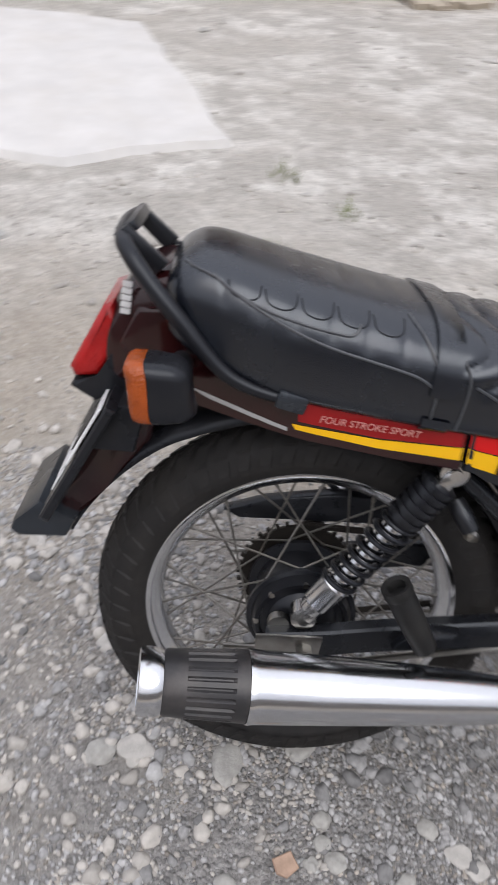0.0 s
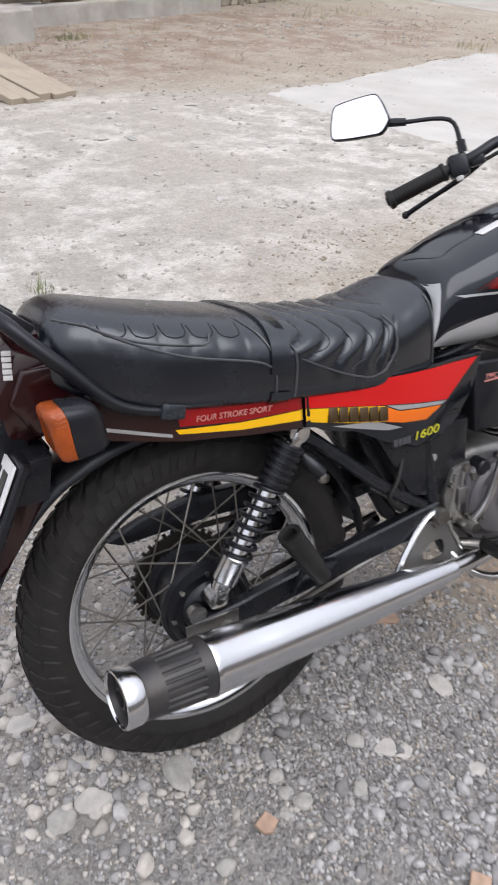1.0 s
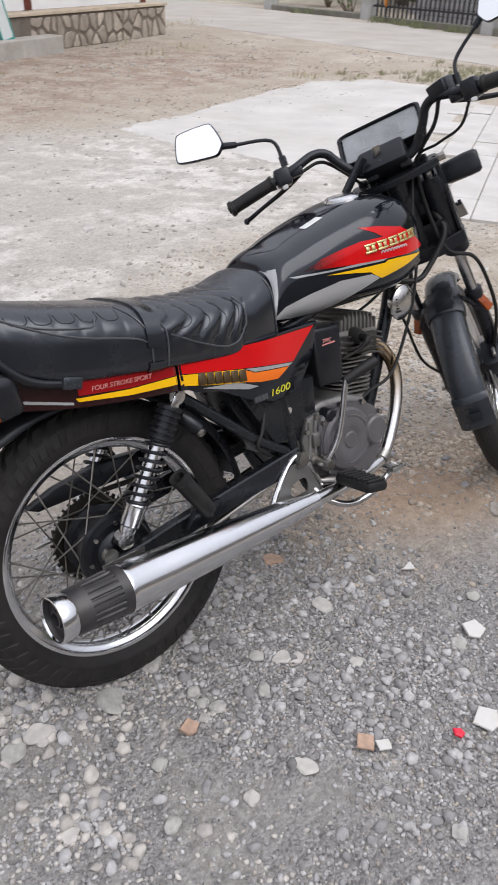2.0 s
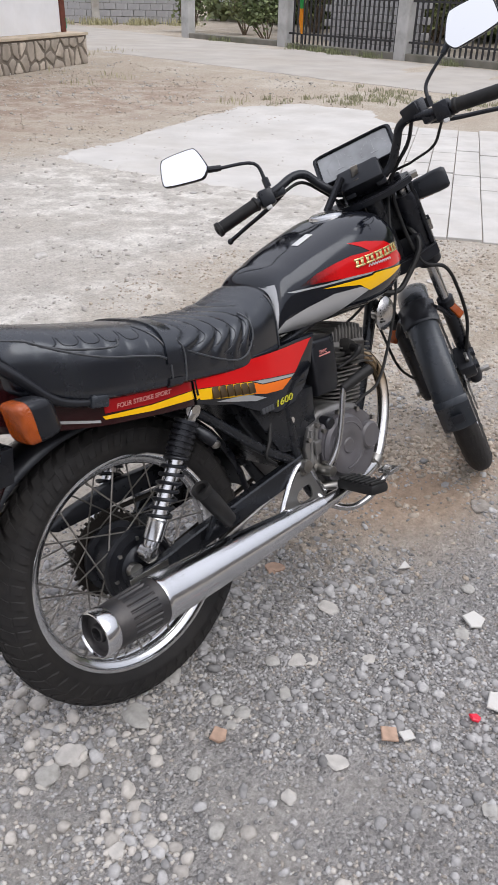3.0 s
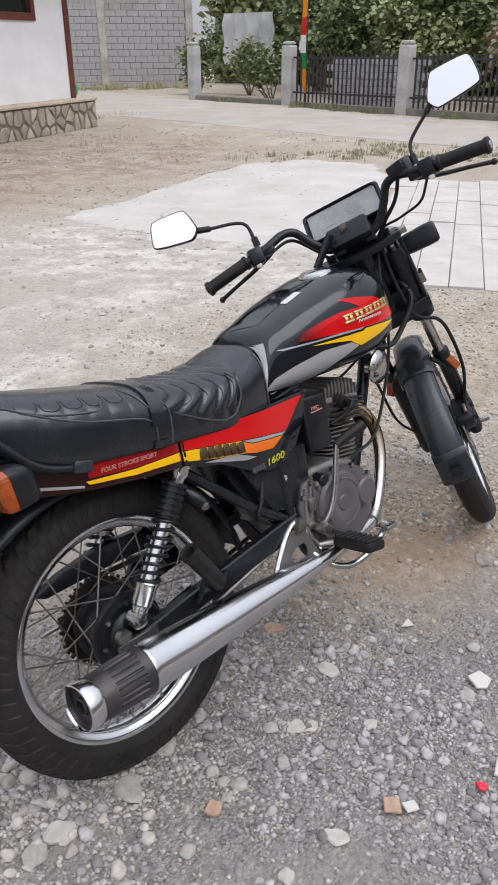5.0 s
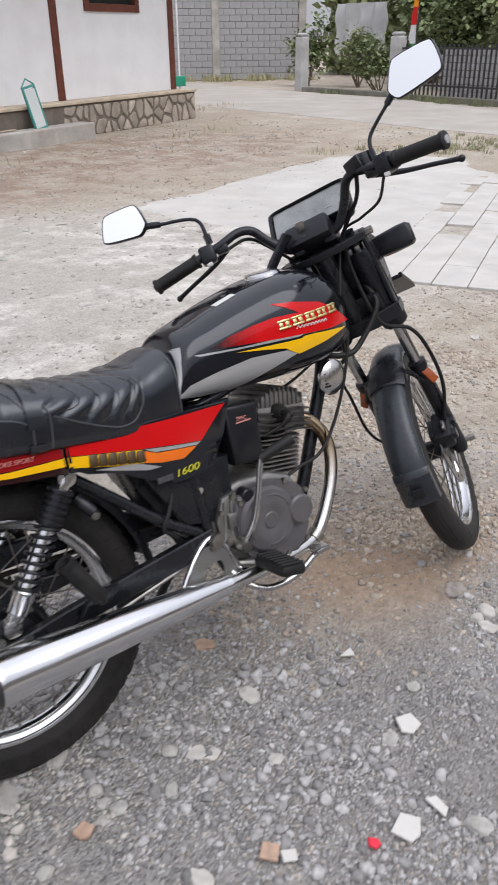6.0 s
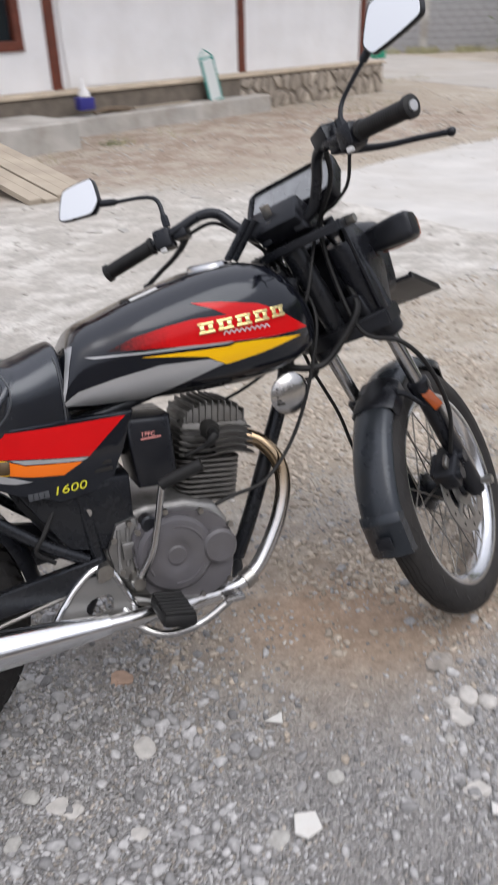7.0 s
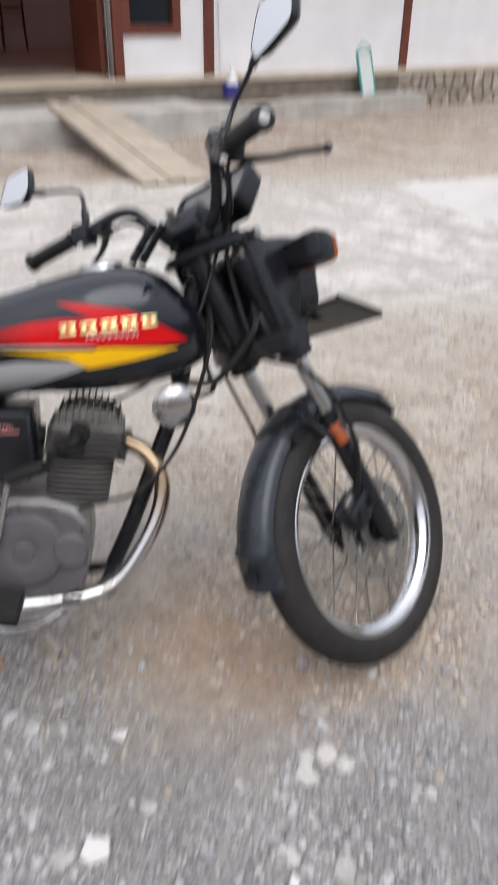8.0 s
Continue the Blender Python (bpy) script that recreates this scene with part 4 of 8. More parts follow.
def on_skin(bvh, x, z, side=-1, lift=0.0):
    hit, nrm, _, _ = bvh.ray_cast(Vector((x, side * 0.6, z)), Vector((0, -side, 0)))
    y = hit.y if hit is not None else side * 0.12
    return Vector((x, y + side * lift, z))


# raised gold emblem, plain blocks in a row, and a silver script line under it
for i in range(5):
    x0 = 0.699 + i * 0.0365
    zc = 0.786 + 0.0022 * i
    a, b = on_skin(TANK_BVH, x0, zc), on_skin(TANK_BVH, x0 + 0.03, zc)
    bm = bmesh.new()
    ang = math.atan2(b.y - a.y, b.x - a.x)
    base = Matrix.Translation((a + b) / 2) @ Matrix.Rotation(ang, 4, 'Z') @ pose(0, 0, 0, -12, -3, 0)
    box(bm, -0.0160, 0.0160, -0.005, 0.003, -0.0105, -0.0052, 0.0012, m=base)
    box(bm, -0.0160, 0.0160, -0.005, 0.003, 0.0052, 0.0105, 0.0012, m=base)
    box(bm, -0.0130, -0.0035, -0.0048, 0.003, -0.0051, 0.0051, 0.001, m=base)
    box(bm, 0.0035, 0.0130, -0.0048, 0.003, -0.0051, 0.0051, 0.001, m=base)
    bpart("emblem_block", bm, GOLD, "raised gold emblem block", tank)
bm = bmesh.new()
for k in range(9):
    x = 0.745 + k * 0.0105
    p = on_skin(TANK_BVH, x, 0.770, lift=0.002)
    q = on_skin(TANK_BVH, x + 0.005, 0.776, lift=0.002)
    tube(bm, [p, q, on_skin(TANK_BVH, x + 0.0105, 0.7705, lift=0.002)], 0.0012, 5, 3)
bpart("script_line", bm, WHITE_PRINT, "small silver script line", tank)
# filler cap and lower seam
bm = bmesh.new()
lathe(bm, [(0.0, 0.0), (0.0, 0.036), (-0.003, 0.042), (-0.010, 0.044), (-0.03, 0.044)], (0.775, 0, 0.8985), (-0.08, 0, 1), 40)
bpart("filler_cap", bm, CHROME, "chrome fuel filler cap", tank)
bm = bmesh.new()
box(bm, 0.60, 0.655, -0.055, -0.035, 0.845, 0.8465, 0.0005, m=Matrix.Translation((0, 0, 0)))
for v in bm.verts:
    hit, _, _, _ = TANK_BVH.ray_cast(Vector((v.co.x, v.co.y, 1.2)), Vector((0, 0, -1)))
    if hit is not None:
        v.co.z = hit.z + (v.co.z - 0.845) + 0.0006
bpart("sticker", bm, WHITE_PRINT, "small pale sticker", tank)

# ---- seat ----
seat_rows = [  # x, top, bottom, half width
    (-0.212, 0.805, 0.772, 0.060), (-0.205, 0.830, 0.758, 0.092), (-0.185, 0.850, 0.742, 0.110), (-0.150, 0.856, 0.722, 0.121), (-0.06, 0.834, 0.692, 0.139),
    (0.04, 0.812, 0.676, 0.143), (0.12, 0.796, 0.665, 0.143), (0.20, 0.782, 0.655, 0.141), (0.29, 0.771, 0.643, 0.136), (0.36, 0.773, 0.633, 0.126), (0.40, 0.784, 0.629, 0.119),
    (0.430, 0.793, 0.626, 0.112), (0.444, 0.792, 0.630, 0.107), (0.450, 0.778, 0.645, 0.095)]
sr = curve_points(seat_rows, 22)


def piping_height(x):
    return float(np.interp(x, [0.14, 0.16, 0.219, 0.276, 0.324, 0.345, 0.352, 0.385], [0.742, 0.731, 0.699, 0.675, 0.681, 0.70, 0.727, 0.80]))


rings = []
for x, zt, zb, w in sr:
    ring = section(x, zt, zb, w, 112, 3.1, 0.40, 7.0)
    mid = zb + 0.4 * (zt - zb)
    out = []
    for (px, py, pz) in ring:
        s = abs(py) / max(w, 1e-4)
        push = 0.0
        if 0.13 < x < 0.42:
            # rolls of the padding: arcs that bow forward between the crown and the piping
            zp = piping_height(x)
            inside = step(zp - 0.002, zp + 0.006, pz) * step(0.13, 0.150, x) * (1 - step(0.352, 0.378, x))
            q = min(1.0, max(0.0, (zt - pz) / max(zt - zp, 0.01)))
            q = 0.5 * q + 0.5 * s * s
            ph = (x - 0.042 * math.sin(math.pi * min(1, q)) - 0.02 * (1 - q)) / 0.041
            push = inside * 0.0068 * (abs(math.sin(math.pi * ph)) ** 0.55 - 0.75)
        elif -0.15 < x < 0.075 and pz > mid:
            band = step(0.55, 0.75, s) * step(zt - 0.055, zt - 0.045, pz)
            ph = (x + 0.14) / 0.042
            push = band * 0.0022 * (abs(math.sin(math.pi * ph)) ** 0.4 - 0.7)
            ridge = 1 - step(0.0, 0.55, s)
            push += 0.0016 * ridge * (abs(math.sin(math.pi * (x + 0.15) / 0.05)) ** 0.5 - 0.7)
        d = Vector((0, py, (pz - mid) * 1.4))
        d = d.normalized() if d.length > 1e-5 else Vector((0, 0, 1))
        out.append((px, py + d.y * push, pz + d.z * push))
    rings.append(out)
bm = bmesh.new()
loft(bm, rings)
seat_skin = bm.copy()
seat = bpart("seat", bm, VINYL, "long black vinyl seat with quilted rolls and piping", angle=75)
SEAT_BVH = BVHTree.FromBMesh(seat_skin)


def seat_at(x, z, side=-1, lift=0.001):
    hit, nrm, _, _ = SEAT_BVH.ray_cast(Vector((x, side * 0.6, z)), Vector((0, -side, 0)))
    return Vector((x, (hit.y if hit is not None else side * 0.1) + side * lift, z))


for sd in (1, -1):
    for line in ([(-0.185, 0.842), (-0.15, 0.832), (-0.118, 0.813), (-0.07, 0.789), (-0.015, 0.768), (0.062, 0.748), (0.090, 0.739), (0.108, 0.728)],
                 [(0.158, 0.731), (0.219, 0.699), (0.276, 0.676), (0.308, 0.674), (0.330, 0.685), (0.347, 0.708), (0.351, 0.735), (0.343, 0.758)],
                 [(-0.152, 0.835), (-0.135, 0.823), (-0.098, 0.806), (-0.058, 0.794), (-0.01, 0.784), (0.010, 0.783), (0.018, 0.793)],
                 [(0.436, 0.632), (0.439, 0.70), (0.440, 0.75), (0.436, 0.775)],
                 [(0.078, 0.798), (0.098, 0.775), (0.113, 0.735), (0.109, 0.675)],
                 [(0.112, 0.788), (0.137, 0.765), (0.150, 0.735), (0.143, 0.675)]):
        bm = bmesh.new()
        tube(bm, [seat_at(x, z, sd) for x, z in curve_points(line, 4)], 0.0019, 6, 1)
        bpart("piping", bm, PIPING, "stitched piping", seat)
    for k in range(5):
        x = -0.135 + k * 0.042
        zz = 0.822 - 0.0075 * k
        pts = [(x, zz + 0.008), (x + 0.004, zz - 0.004), (x + 0.02, zz - 0.010), (x + 0.034, zz - 0.008), (x + 0.038, zz + 0.003)]
        bm = bmesh.new()
        tube(bm, [seat_at(px, pz, sd, 0.0) for px, pz in curve_points(pts, 3)], 0.0011, 5, 1)
        bpart("stitching", bm, SATIN, "", seat)
for sd in (1, -1):
    for k in range(1, 6):
        pts = []
        for j in range(15):
            q = 0.10 + 0.86 * j / 14
            x = 0.041 * (k + 3) + 0.042 * math.sin(math.pi * q) + 0.02 * (1 - q)
            zp = piping_height(x)
            i = int(np.argmin([abs(r[0] - x) for r in sr]))
            _, zt, zb, w = sr[i]
            z = zp + 0.004 + (zt - 0.006 - zp) * (1 - q) ** 0.8
            if x < 0.345 and z < zt - 0.004:
                pts.append(seat_at(x, z, sd, 0.0004))
        if len(pts) > 4:
            bm = bmesh.new()
            tube(bm, pts, 0.0009, 5, 1)
            bpart("stitching", bm, SATIN, "", seat)
# strap across the seat
bm = bmesh.new()
rr = []
for dx, lift in ((-0.017, 0.0), (-0.016, 0.004), (0.016, 0.004), (0.017, 0.0)):
    x0 = 0.128 + dx
    i = int(np.argmin([abs(s[0] - x0) for s in sr]))
    _, zt, zb, w = sr[i]
    ring = section(x0, zt, zb, w, 60, 3.1, 0.40, 7.0)
    arc = [p for p in ring]
    sel = sorted([p for p in arc if p[2] > zb + 0.012 or abs(p[1]) > w * 0.9], key=lambda p: math.atan2(p[2] - (zb + 0.03), p[1]))
    rr.append([(p[0] + 0.10 * (p[2] - zt), p[1] * (1 + lift / w), p[2] + (lift if p[2] > zb + 0.06 else 0)) for p in sel])
n = min(len(r) for r in rr)
loft(bm, [r[:n] for r in rr], closed=False, caps=False)
bpart("strap", bm, VINYL, "black vinyl strap across the seat", seat, angle=70)

# ---- side cover, tail panel and stripes ----


def panel(outline, half, bevel, bend):
    """A moulded cover cut to an outline of (x, z), finely divided so that it can be bent sideways."""
    bm = bmesh.new()
    slab(bm, outline, -half, half, bevel, 3)
    bmesh.ops.triangulate(bm, faces=bm.faces[:])
    for _ in range(5):
        es = [e for e in bm.edges if e.calc_length() > 0.022]
        if not es:
            break
        bmesh.ops.subdivide_edges(bm, edges=es, cuts=1)
        bmesh.ops.triangulate(bm, faces=[f for f in bm.faces if len(f.verts) > 3])
    for v in bm.verts:
        v.co.y += bend(v.co.x, v.co.z)
    bmesh.ops.recalc_face_normals(bm, faces=bm.faces)
    return bm


for sd in (1, -1):
    bm = panel([(0.168, 0.676), (0.43, 0.662), (0.562, 0.656), (0.525, 0.590), (0.508, 0.535), (0.490, 0.512), (0.40, 0.512), (0.33, 0.545), (0.26, 0.585), (0.20, 0.608), (0.168, 0.613)], 0.012, 0.006,
               lambda x, z: sd * (0.118 - 0.016 * (1 - step(0.50, 0.60, z)) - 0.024 * step(0.36, 0.57, x)))
    skin = bm.copy()
    cover = bpart("side_cover", bm, PAINT, "glossy black side cover with red and yellow stripes", angle=40)
    bvh = BVHTree.FromBMesh(skin)
    decal("red_stripe", [(0.1695, 0.674), (0.30, 0.664), (0.43, 0.656), (0.545, 0.650), (0.466, 0.590), (0.40, 0.602), (0.323, 0.616), (0.169, 0.647)], bvh, RED_DECAL, cover, 0.001, side=sd)
    decal("yellow_stripe", [(0.169, 0.6455), (0.28, 0.6235), (0.322, 0.6145), (0.316, 0.604), (0.322, 0.586), (0.25, 0.602), (0.169, 0.624)], bvh, YELLOW_DECAL, cover, 0.001, side=sd)
    decal("orange_stripe", [(0.324, 0.612), (0.35, 0.599), (0.452, 0.583), (0.415, 0.566), (0.36, 0.575), (0.323, 0.586), (0.317, 0.604)], bvh, ORANGE_DECAL, cover, 0.001, side=sd)
    decal("silver_stripe", [(0.325, 0.614), (0.40, 0.6005), (0.465, 0.5885), (0.4525, 0.5845), (0.35, 0.601)], bvh, SILVER_DECAL, cover, 0.001, side=sd)
    decal("silver_dart", [(0.215, 0.605), (0.30, 0.593), (0.36, 0.566), (0.33, 0.568), (0.26, 0.590)], bvh, SILVER_DECAL, cover, 0.001, side=sd)
    if sd < 0:
        cover_bvh = bvh
        for i in range(6):
            x0 = 0.209 + i * 0.0198
            p = on_skin(bvh, x0 + 0.008, 0.624 - 0.0044 * i, sd)
            bm = bmesh.new()
            mt = Matrix.Translation(p) @ pose(0, 0, 0, -14, 8, 0)
            box(bm, -0.009, 0.009, -0.0045, 0.002, -0.012, 0.012, 0.0015, m=mt)
            bpart("badge_block", bm, BROWN_EMBLEM, "dark bronze badge block", cover)
    # tail panel
    bm = panel([(0.164, 0.676), (0.02, 0.698), (-0.05, 0.715), (-0.12, 0.748), (-0.19, 0.790), (-0.24, 0.785), (-0.262, 0.740), (-0.235, 0.692), (-0.165, 0.672), (-0.035, 0.645), (0.08, 0.626), (0.164, 0.613)], 0.010, 0.006,
               lambda x, z: sd * (0.119 - 0.042 * (1 - step(-0.28, -0.02, x))))
    skin = bm.copy()
    tail = bpart("tail_panel", bm, MAROON, "maroon-black tail panel with a red and yellow stripe", angle=40)
    bvh = BVHTree.FromBMesh(skin)
    decal("red_stripe", [(0.163, 0.674), (0.02, 0.692), (-0.045, 0.703), (-0.043, 0.669), (0.057, 0.6535), (0.163, 0.6475)], bvh, DEEP_RED, tail, 0.001, side=sd)
    decal("yellow_stripe", [(0.163, 0.646), (0.057, 0.6515), (-0.05, 0.6655), (-0.045, 0.658), (0.055, 0.640), (0.163, 0.629)], bvh, YELLOW_DECAL, tail, 0.001, side=sd)
    decal("silver_stripe", [(-0.055, 0.660), (-0.12, 0.680), (-0.19, 0.700), (-0.15, 0.683), (-0.055, 0.655)], bvh, SILVER_DECAL, tail, 0.001, side=sd)


def lettering(name, text, size, m, material, parent, label, depth=0.0006):
    """Flat printed words, turned into a mesh."""
    cu = bpy.data.curves.new(name, 'FONT')
    cu.body = text
    cu.size = size
    cu.extrude = depth
    cu.shear = 0.2
    tmp = new(name + "_shape", cu)
    me = bpy.data.meshes.new_from_object(tmp.evaluated_get(bpy.context.evaluated_depsgraph_get()))
    bpy.data.objects.remove(tmp)
    me.name = name
    me.transform(m)
    me.materials.clear()
    me.materials.append(material)
    ob = new(name, me)
    ob.parent = parent
    ob["label"] = label
    return ob


lettering("slogan", "FOUR STROKE SPORT", 0.0125, pose(-0.018, -0.1306, 0.6705, 90, 5, -2.5), RED_PRINT, tail, "slogan FOUR STROKE SPORT in pale red letters")

# ---- printed words and small badges on the side cover ----
FIG = on_skin(cover_bvh, 0.41, 0.54, -1)
lettering("displacement_figure", "1600", 0.0215, pose(0.388, FIG.y - 0.0035, 0.531, 90, 0, 6) @ Matrix.Diagonal((1.5, 1, 1, 1)), YELLOW_PRINT, cover, "figure 1600 in yellow-green")
bm = bmesh.new()
for k in range(4):
    box(bm, 0.346 + 0.0095 * k, 0.3545 + 0.0095 * k, FIG.y - 0.0045, FIG.y + 0.002, 0.530, 0.543, 0.0003)
bpart("print_bar", bm, PIPING, "dull grey print", cover)
# vent slots: dark bars on the skin paint the shade of openings
for k in range(2):
    bm = bmesh.new()
    SLOT = on_skin(cover_bvh, 0.488, 0.56, -1)
    box(bm, 0.470, 0.505, SLOT.y - 0.0022, SLOT.y + 0.004, 0.553 + 0.014 * k, 0.560 + 0.014 * k, 0.001)
    bpart("vent_slot", bm, OPENING_DARK, "", cover)

# ---- tail: cowl, lamp, number plate, mudguard ----
bm = bmesh.new()
cowl_rows = [(-0.185, 0.835, 0.690, 0.088), (-0.225, 0.828, 0.672, 0.084), (-0.252, 0.815, 0.662, 0.080), (-0.272, 0.780, 0.660, 0.076), (-0.280, 0.765, 0.665, 0.072)]
loft(bm, [section(x, zt, zb, w, 40, 4.0, 0.5) for x, zt, zb, w in curve_points(cowl_rows, 4)])
cowl = bpart("tail_cowl", bm, MAROON, "maroon-black tail cowl with plain pale marks", angle=50)
bm = bmesh.new()
for k in range(5):
    q = pose(-0.252 - 0.0008 * k, -0.0815 + 0.0003 * k, 0.810 - 0.0082 * k, 0, 8, -4)
    box(bm, -0.006, 0.006, -0.002, 0.002, -0.0032, 0.0032, 0.0005, m=q)
bpart("print_bar", bm, WHITE_PRINT, "", cowl)
bm = bmesh.new()
lamp = [(-0.272, 0.782), (-0.284, 0.778), (-0.327, 0.698), (-0.321, 0.684), (-0.290, 0.687), (-0.262, 0.740)]
slab(bm, lamp, -0.072, 0.072, 0.010, 3)
tl = bpart("tail_lamp", bm, RED_LENS, "red tail lamp lens")
bm = bmesh.new()
slab(bm, [(-0.245, 0.765), (-0.262, 0.738), (-0.288, 0.6855), (-0.321, 0.6825), (-0.326, 0.674), (-0.300, 0.658), (-0.245, 0.652)], -0.076, 0.076, 0.006, 2)
bpart("lamp_housing", bm, SATIN, "", tl)
# rear mudguard: an arch over the tyre that runs out into a flap
bm = bmesh.new()
outer = [(0.330, 6), (0.325, 45), (0.330, 70), (0.336, 95), (0.349, 116), (0.360, 126), (0.366, 135), (0.371, 145), (0.374, 152), (0.375, 156)]
rings = []
for r, a in curve_points(outer, 5):
    ca, sa = math.cos(radians(a)), math.sin(radians(a))
    w = 0.050 + 0.018 * step(105, 150, a)
    prof = [(-w, -0.012), (-w, -0.006), (-w * 0.85, 0.008), (-w * 0.4, 0.014), (0, 0.015), (w * 0.4, 0.014), (w * 0.85, 0.008), (w, -0.006), (w, -0.012),
            (w - 0.004, -0.012), (w - 0.005, -0.008), (w * 0.8, 0.003), (0, 0.010), (-w * 0.8, 0.003), (-w + 0.005, -0.008), (-w + 0.004, -0.012)]
    rings.append([((r + d) * ca, y, AXLE_Z + (r + d) * sa) for y, d in prof])
loft(bm, rings)
guard = bpart("rear_mudguard", bm, SATIN, "black plastic rear mudguard with a long flap", angle=50)
bm = bmesh.new()
slab(bm, [(-0.372, 0.510), (-0.408, 0.478), (-0.414, 0.462), (-0.404, 0.452), (-0.338, 0.454), (-0.322, 0.485)], -0.088, 0.088, 0.008, 2)
bpart("flap", bm, FADED, "grey-black flap lip", guard)
bm = bmesh.new()
slab(bm, [(-0.258, 0.674), (-0.345, 0.516), (-0.357, 0.522), (-0.270, 0.680)], -0.147, 0.147, 0.003, 1)
plate = bpart("plate_frame", bm, SATIN, "black number plate frame", guard, smooth=False)
bm = bmesh.new()
slab(bm, [(-0.2765, 0.6724), (-0.3195, 0.5944), (-0.3225, 0.5959), (-0.2795, 0.6739)], -0.137, 0.137, 0.001, 1)
bpart("number_plate", bm, PLATE_WHITE, "white number plate with dark bars", guard, smooth=False)
bm = bmesh.new()
for k in range(7):
    y0 = -0.127 + k * 0.0365
    box(bm, -0.0012, 0.0005, -0.011, 0.011, -0.030, 0.030, 0.0, m=Matrix.Translation((-0.3015, y0 + 0.016, 0.6352)) @ pose(0, 0, 0, 0, 28.8, 0))
bpart("print_bar", bm, BLACK_PRINT, "", guard, smooth=False)
bm = bmesh.new()
for k in range(4):
    box(bm, -0.0012, 0.0005, -0.012, 0.012, -0.014, 0.014, 0.0, m=Matrix.Translation((-0.3395, -0.10 + k * 0.033, 0.5565)) @ pose(0, 0, 0, 0, 28.8, 0))
bpart("print_bar", bm, PLATE_WHITE, "", guard, smooth=False)
bm = bmesh.new()
slab(bm, [(-0.255, 0.655), (-0.302, 0.656), (-0.306, 0.640), (-0.255, 0.635)], -0.04, 0.04, 0.004)
bpart("plate_lamp", bm, SATIN, "", guard)
# the body of the mudguard below the lamp, behind the plate
bm = bmesh.new()
slab(bm, [(-0.215, 0.662), (-0.262, 0.660), (-0.335, 0.520), (-0.352, 0.488), (-0.318, 0.480), (-0.285, 0.525), (-0.225, 0.600)], -0.070, 0.070, 0.010, 2)
bpart("mudguard_body", bm, MAROON, "", guard)
bm = bmesh.new()
slab(bm, [(-0.225, 0.672), (-0.266, 0.674), (-0.300, 0.612), (-0.240, 0.610)], -0.125, 0.125, 0.006, 2)
bpart("plate_bracket", bm, SATIN, "", guard)
# grab rail
bm = bmesh.new()
right = [(-0.045, -0.130, 0.694), (-0.10, -0.130, 0.708), (-0.140, -0.127, 0.730), (-0.187, -0.121, 0.782), (-0.222, -0.112, 0.820), (-0.246, -0.098, 0.848), (-0.258, -0.070, 0.860)]
tube(bm, right + [(-0.262, 0, 0.864)] + [(x, -y, z) for x, y, z in right[::-1]], [0.007, 0.0075, 0.009, 0.0105, 0.0105, 0.0105, 0.0105, 0.0105, 0.0105, 0.0105, 0.0105, 0.0105, 0.009, 0.0075, 0.007], 12, 6)
rail = bpart("grab_rail", bm, SATIN, "black tubular grab rail")
bm = bmesh.new()
slab(bm, [(-0.205, 0.835), (-0.254, 0.876), (-0.270, 0.863), (-0.222, 0.818)], -0.075, -0.060, 0.004)
slab(bm, [(-0.205, 0.835), (-0.254, 0.876), (-0.270, 0.863), (-0.222, 0.818)], 0.060, 0.075, 0.004)
slab(bm, [(-0.248, 0.879), (-0.270, 0.867), (-0.262, 0.857), (-0.241, 0.869)], -0.059, 0.059, 0.004)
bpart("rail_bracket", bm, SATIN, "", rail)
for y in (-0.131, 0.131):
    bm = bmesh.new()
    box(bm, -0.072, -0.034, y - 0.011, y + 0.011, 0.685, 0.709, 0.005, m=Matrix.Translation((-0.053, 0, 0.697)) @ pose(0, 0, 0, 0, 14, 0) @ Matrix.Translation((0.053, 0, -0.697)))
    bpart("rail_clamp", bm, FADED, "", rail)


def rear_signal(sd):
    bm = bmesh.new()
    rows = [(-0.168, 0.019, 0.026), (-0.180, 0.029, 0.033), (-0.203, 0.033, 0.036), (-0.214, 0.0335, 0.0365)]
    rings = []
    for x, hy, hz in curve_points(rows, 3):
        ring = []
        for k in range(28):
            a = 2 * math.pi * k / 28
            ca, sa = math.cos(a), math.sin(a)
            ring.append((x - 0.012 * sa * 0.5, sd * 0.172 + hy * math.copysign(abs(ca) ** 0.4, ca), 0.721 + hz * math.copysign(abs(sa) ** 0.4, sa)))
        rings.append(ring)
    loft(bm, rings)
    body = bpart("rear_signal", bm, SATIN, "black indicator housing with an amber lens", angle=50)
    bm = bmesh.new()
    rings = []
    for x, s in ((-0.2145, 1.0), (-0.228, 1.0), (-0.2345, 0.93), (-0.237, 0.75)):
        ring = []
        for k in range(28):
            a = 2 * math.pi * k / 28
            ca, sa = math.cos(a), math.sin(a)
            ring.append((x - 0.012 * sa * 0.5, sd * 0.172 + s * 0.0335 * math.copysign(abs(ca) ** 0.4, ca), 0.721 + s * 0.0365 * math.copysign(abs(sa) ** 0.4, sa)))
        rings.append(ring)
    loft(bm, rings)
    bpart("lens", bm, AMBER, "amber lens", body, angle=50)
    bm = bmesh.new()
    tube(bm, [(-0.185, sd * 0.09, 0.726), (-0.185, sd * 0.148, 0.722)], 0.014, 12, 1)
    bpart("stalk", bm, SATIN, "", body)


for sd in (-1, 1):
    rear_signal(sd)

# ---- suspension ----


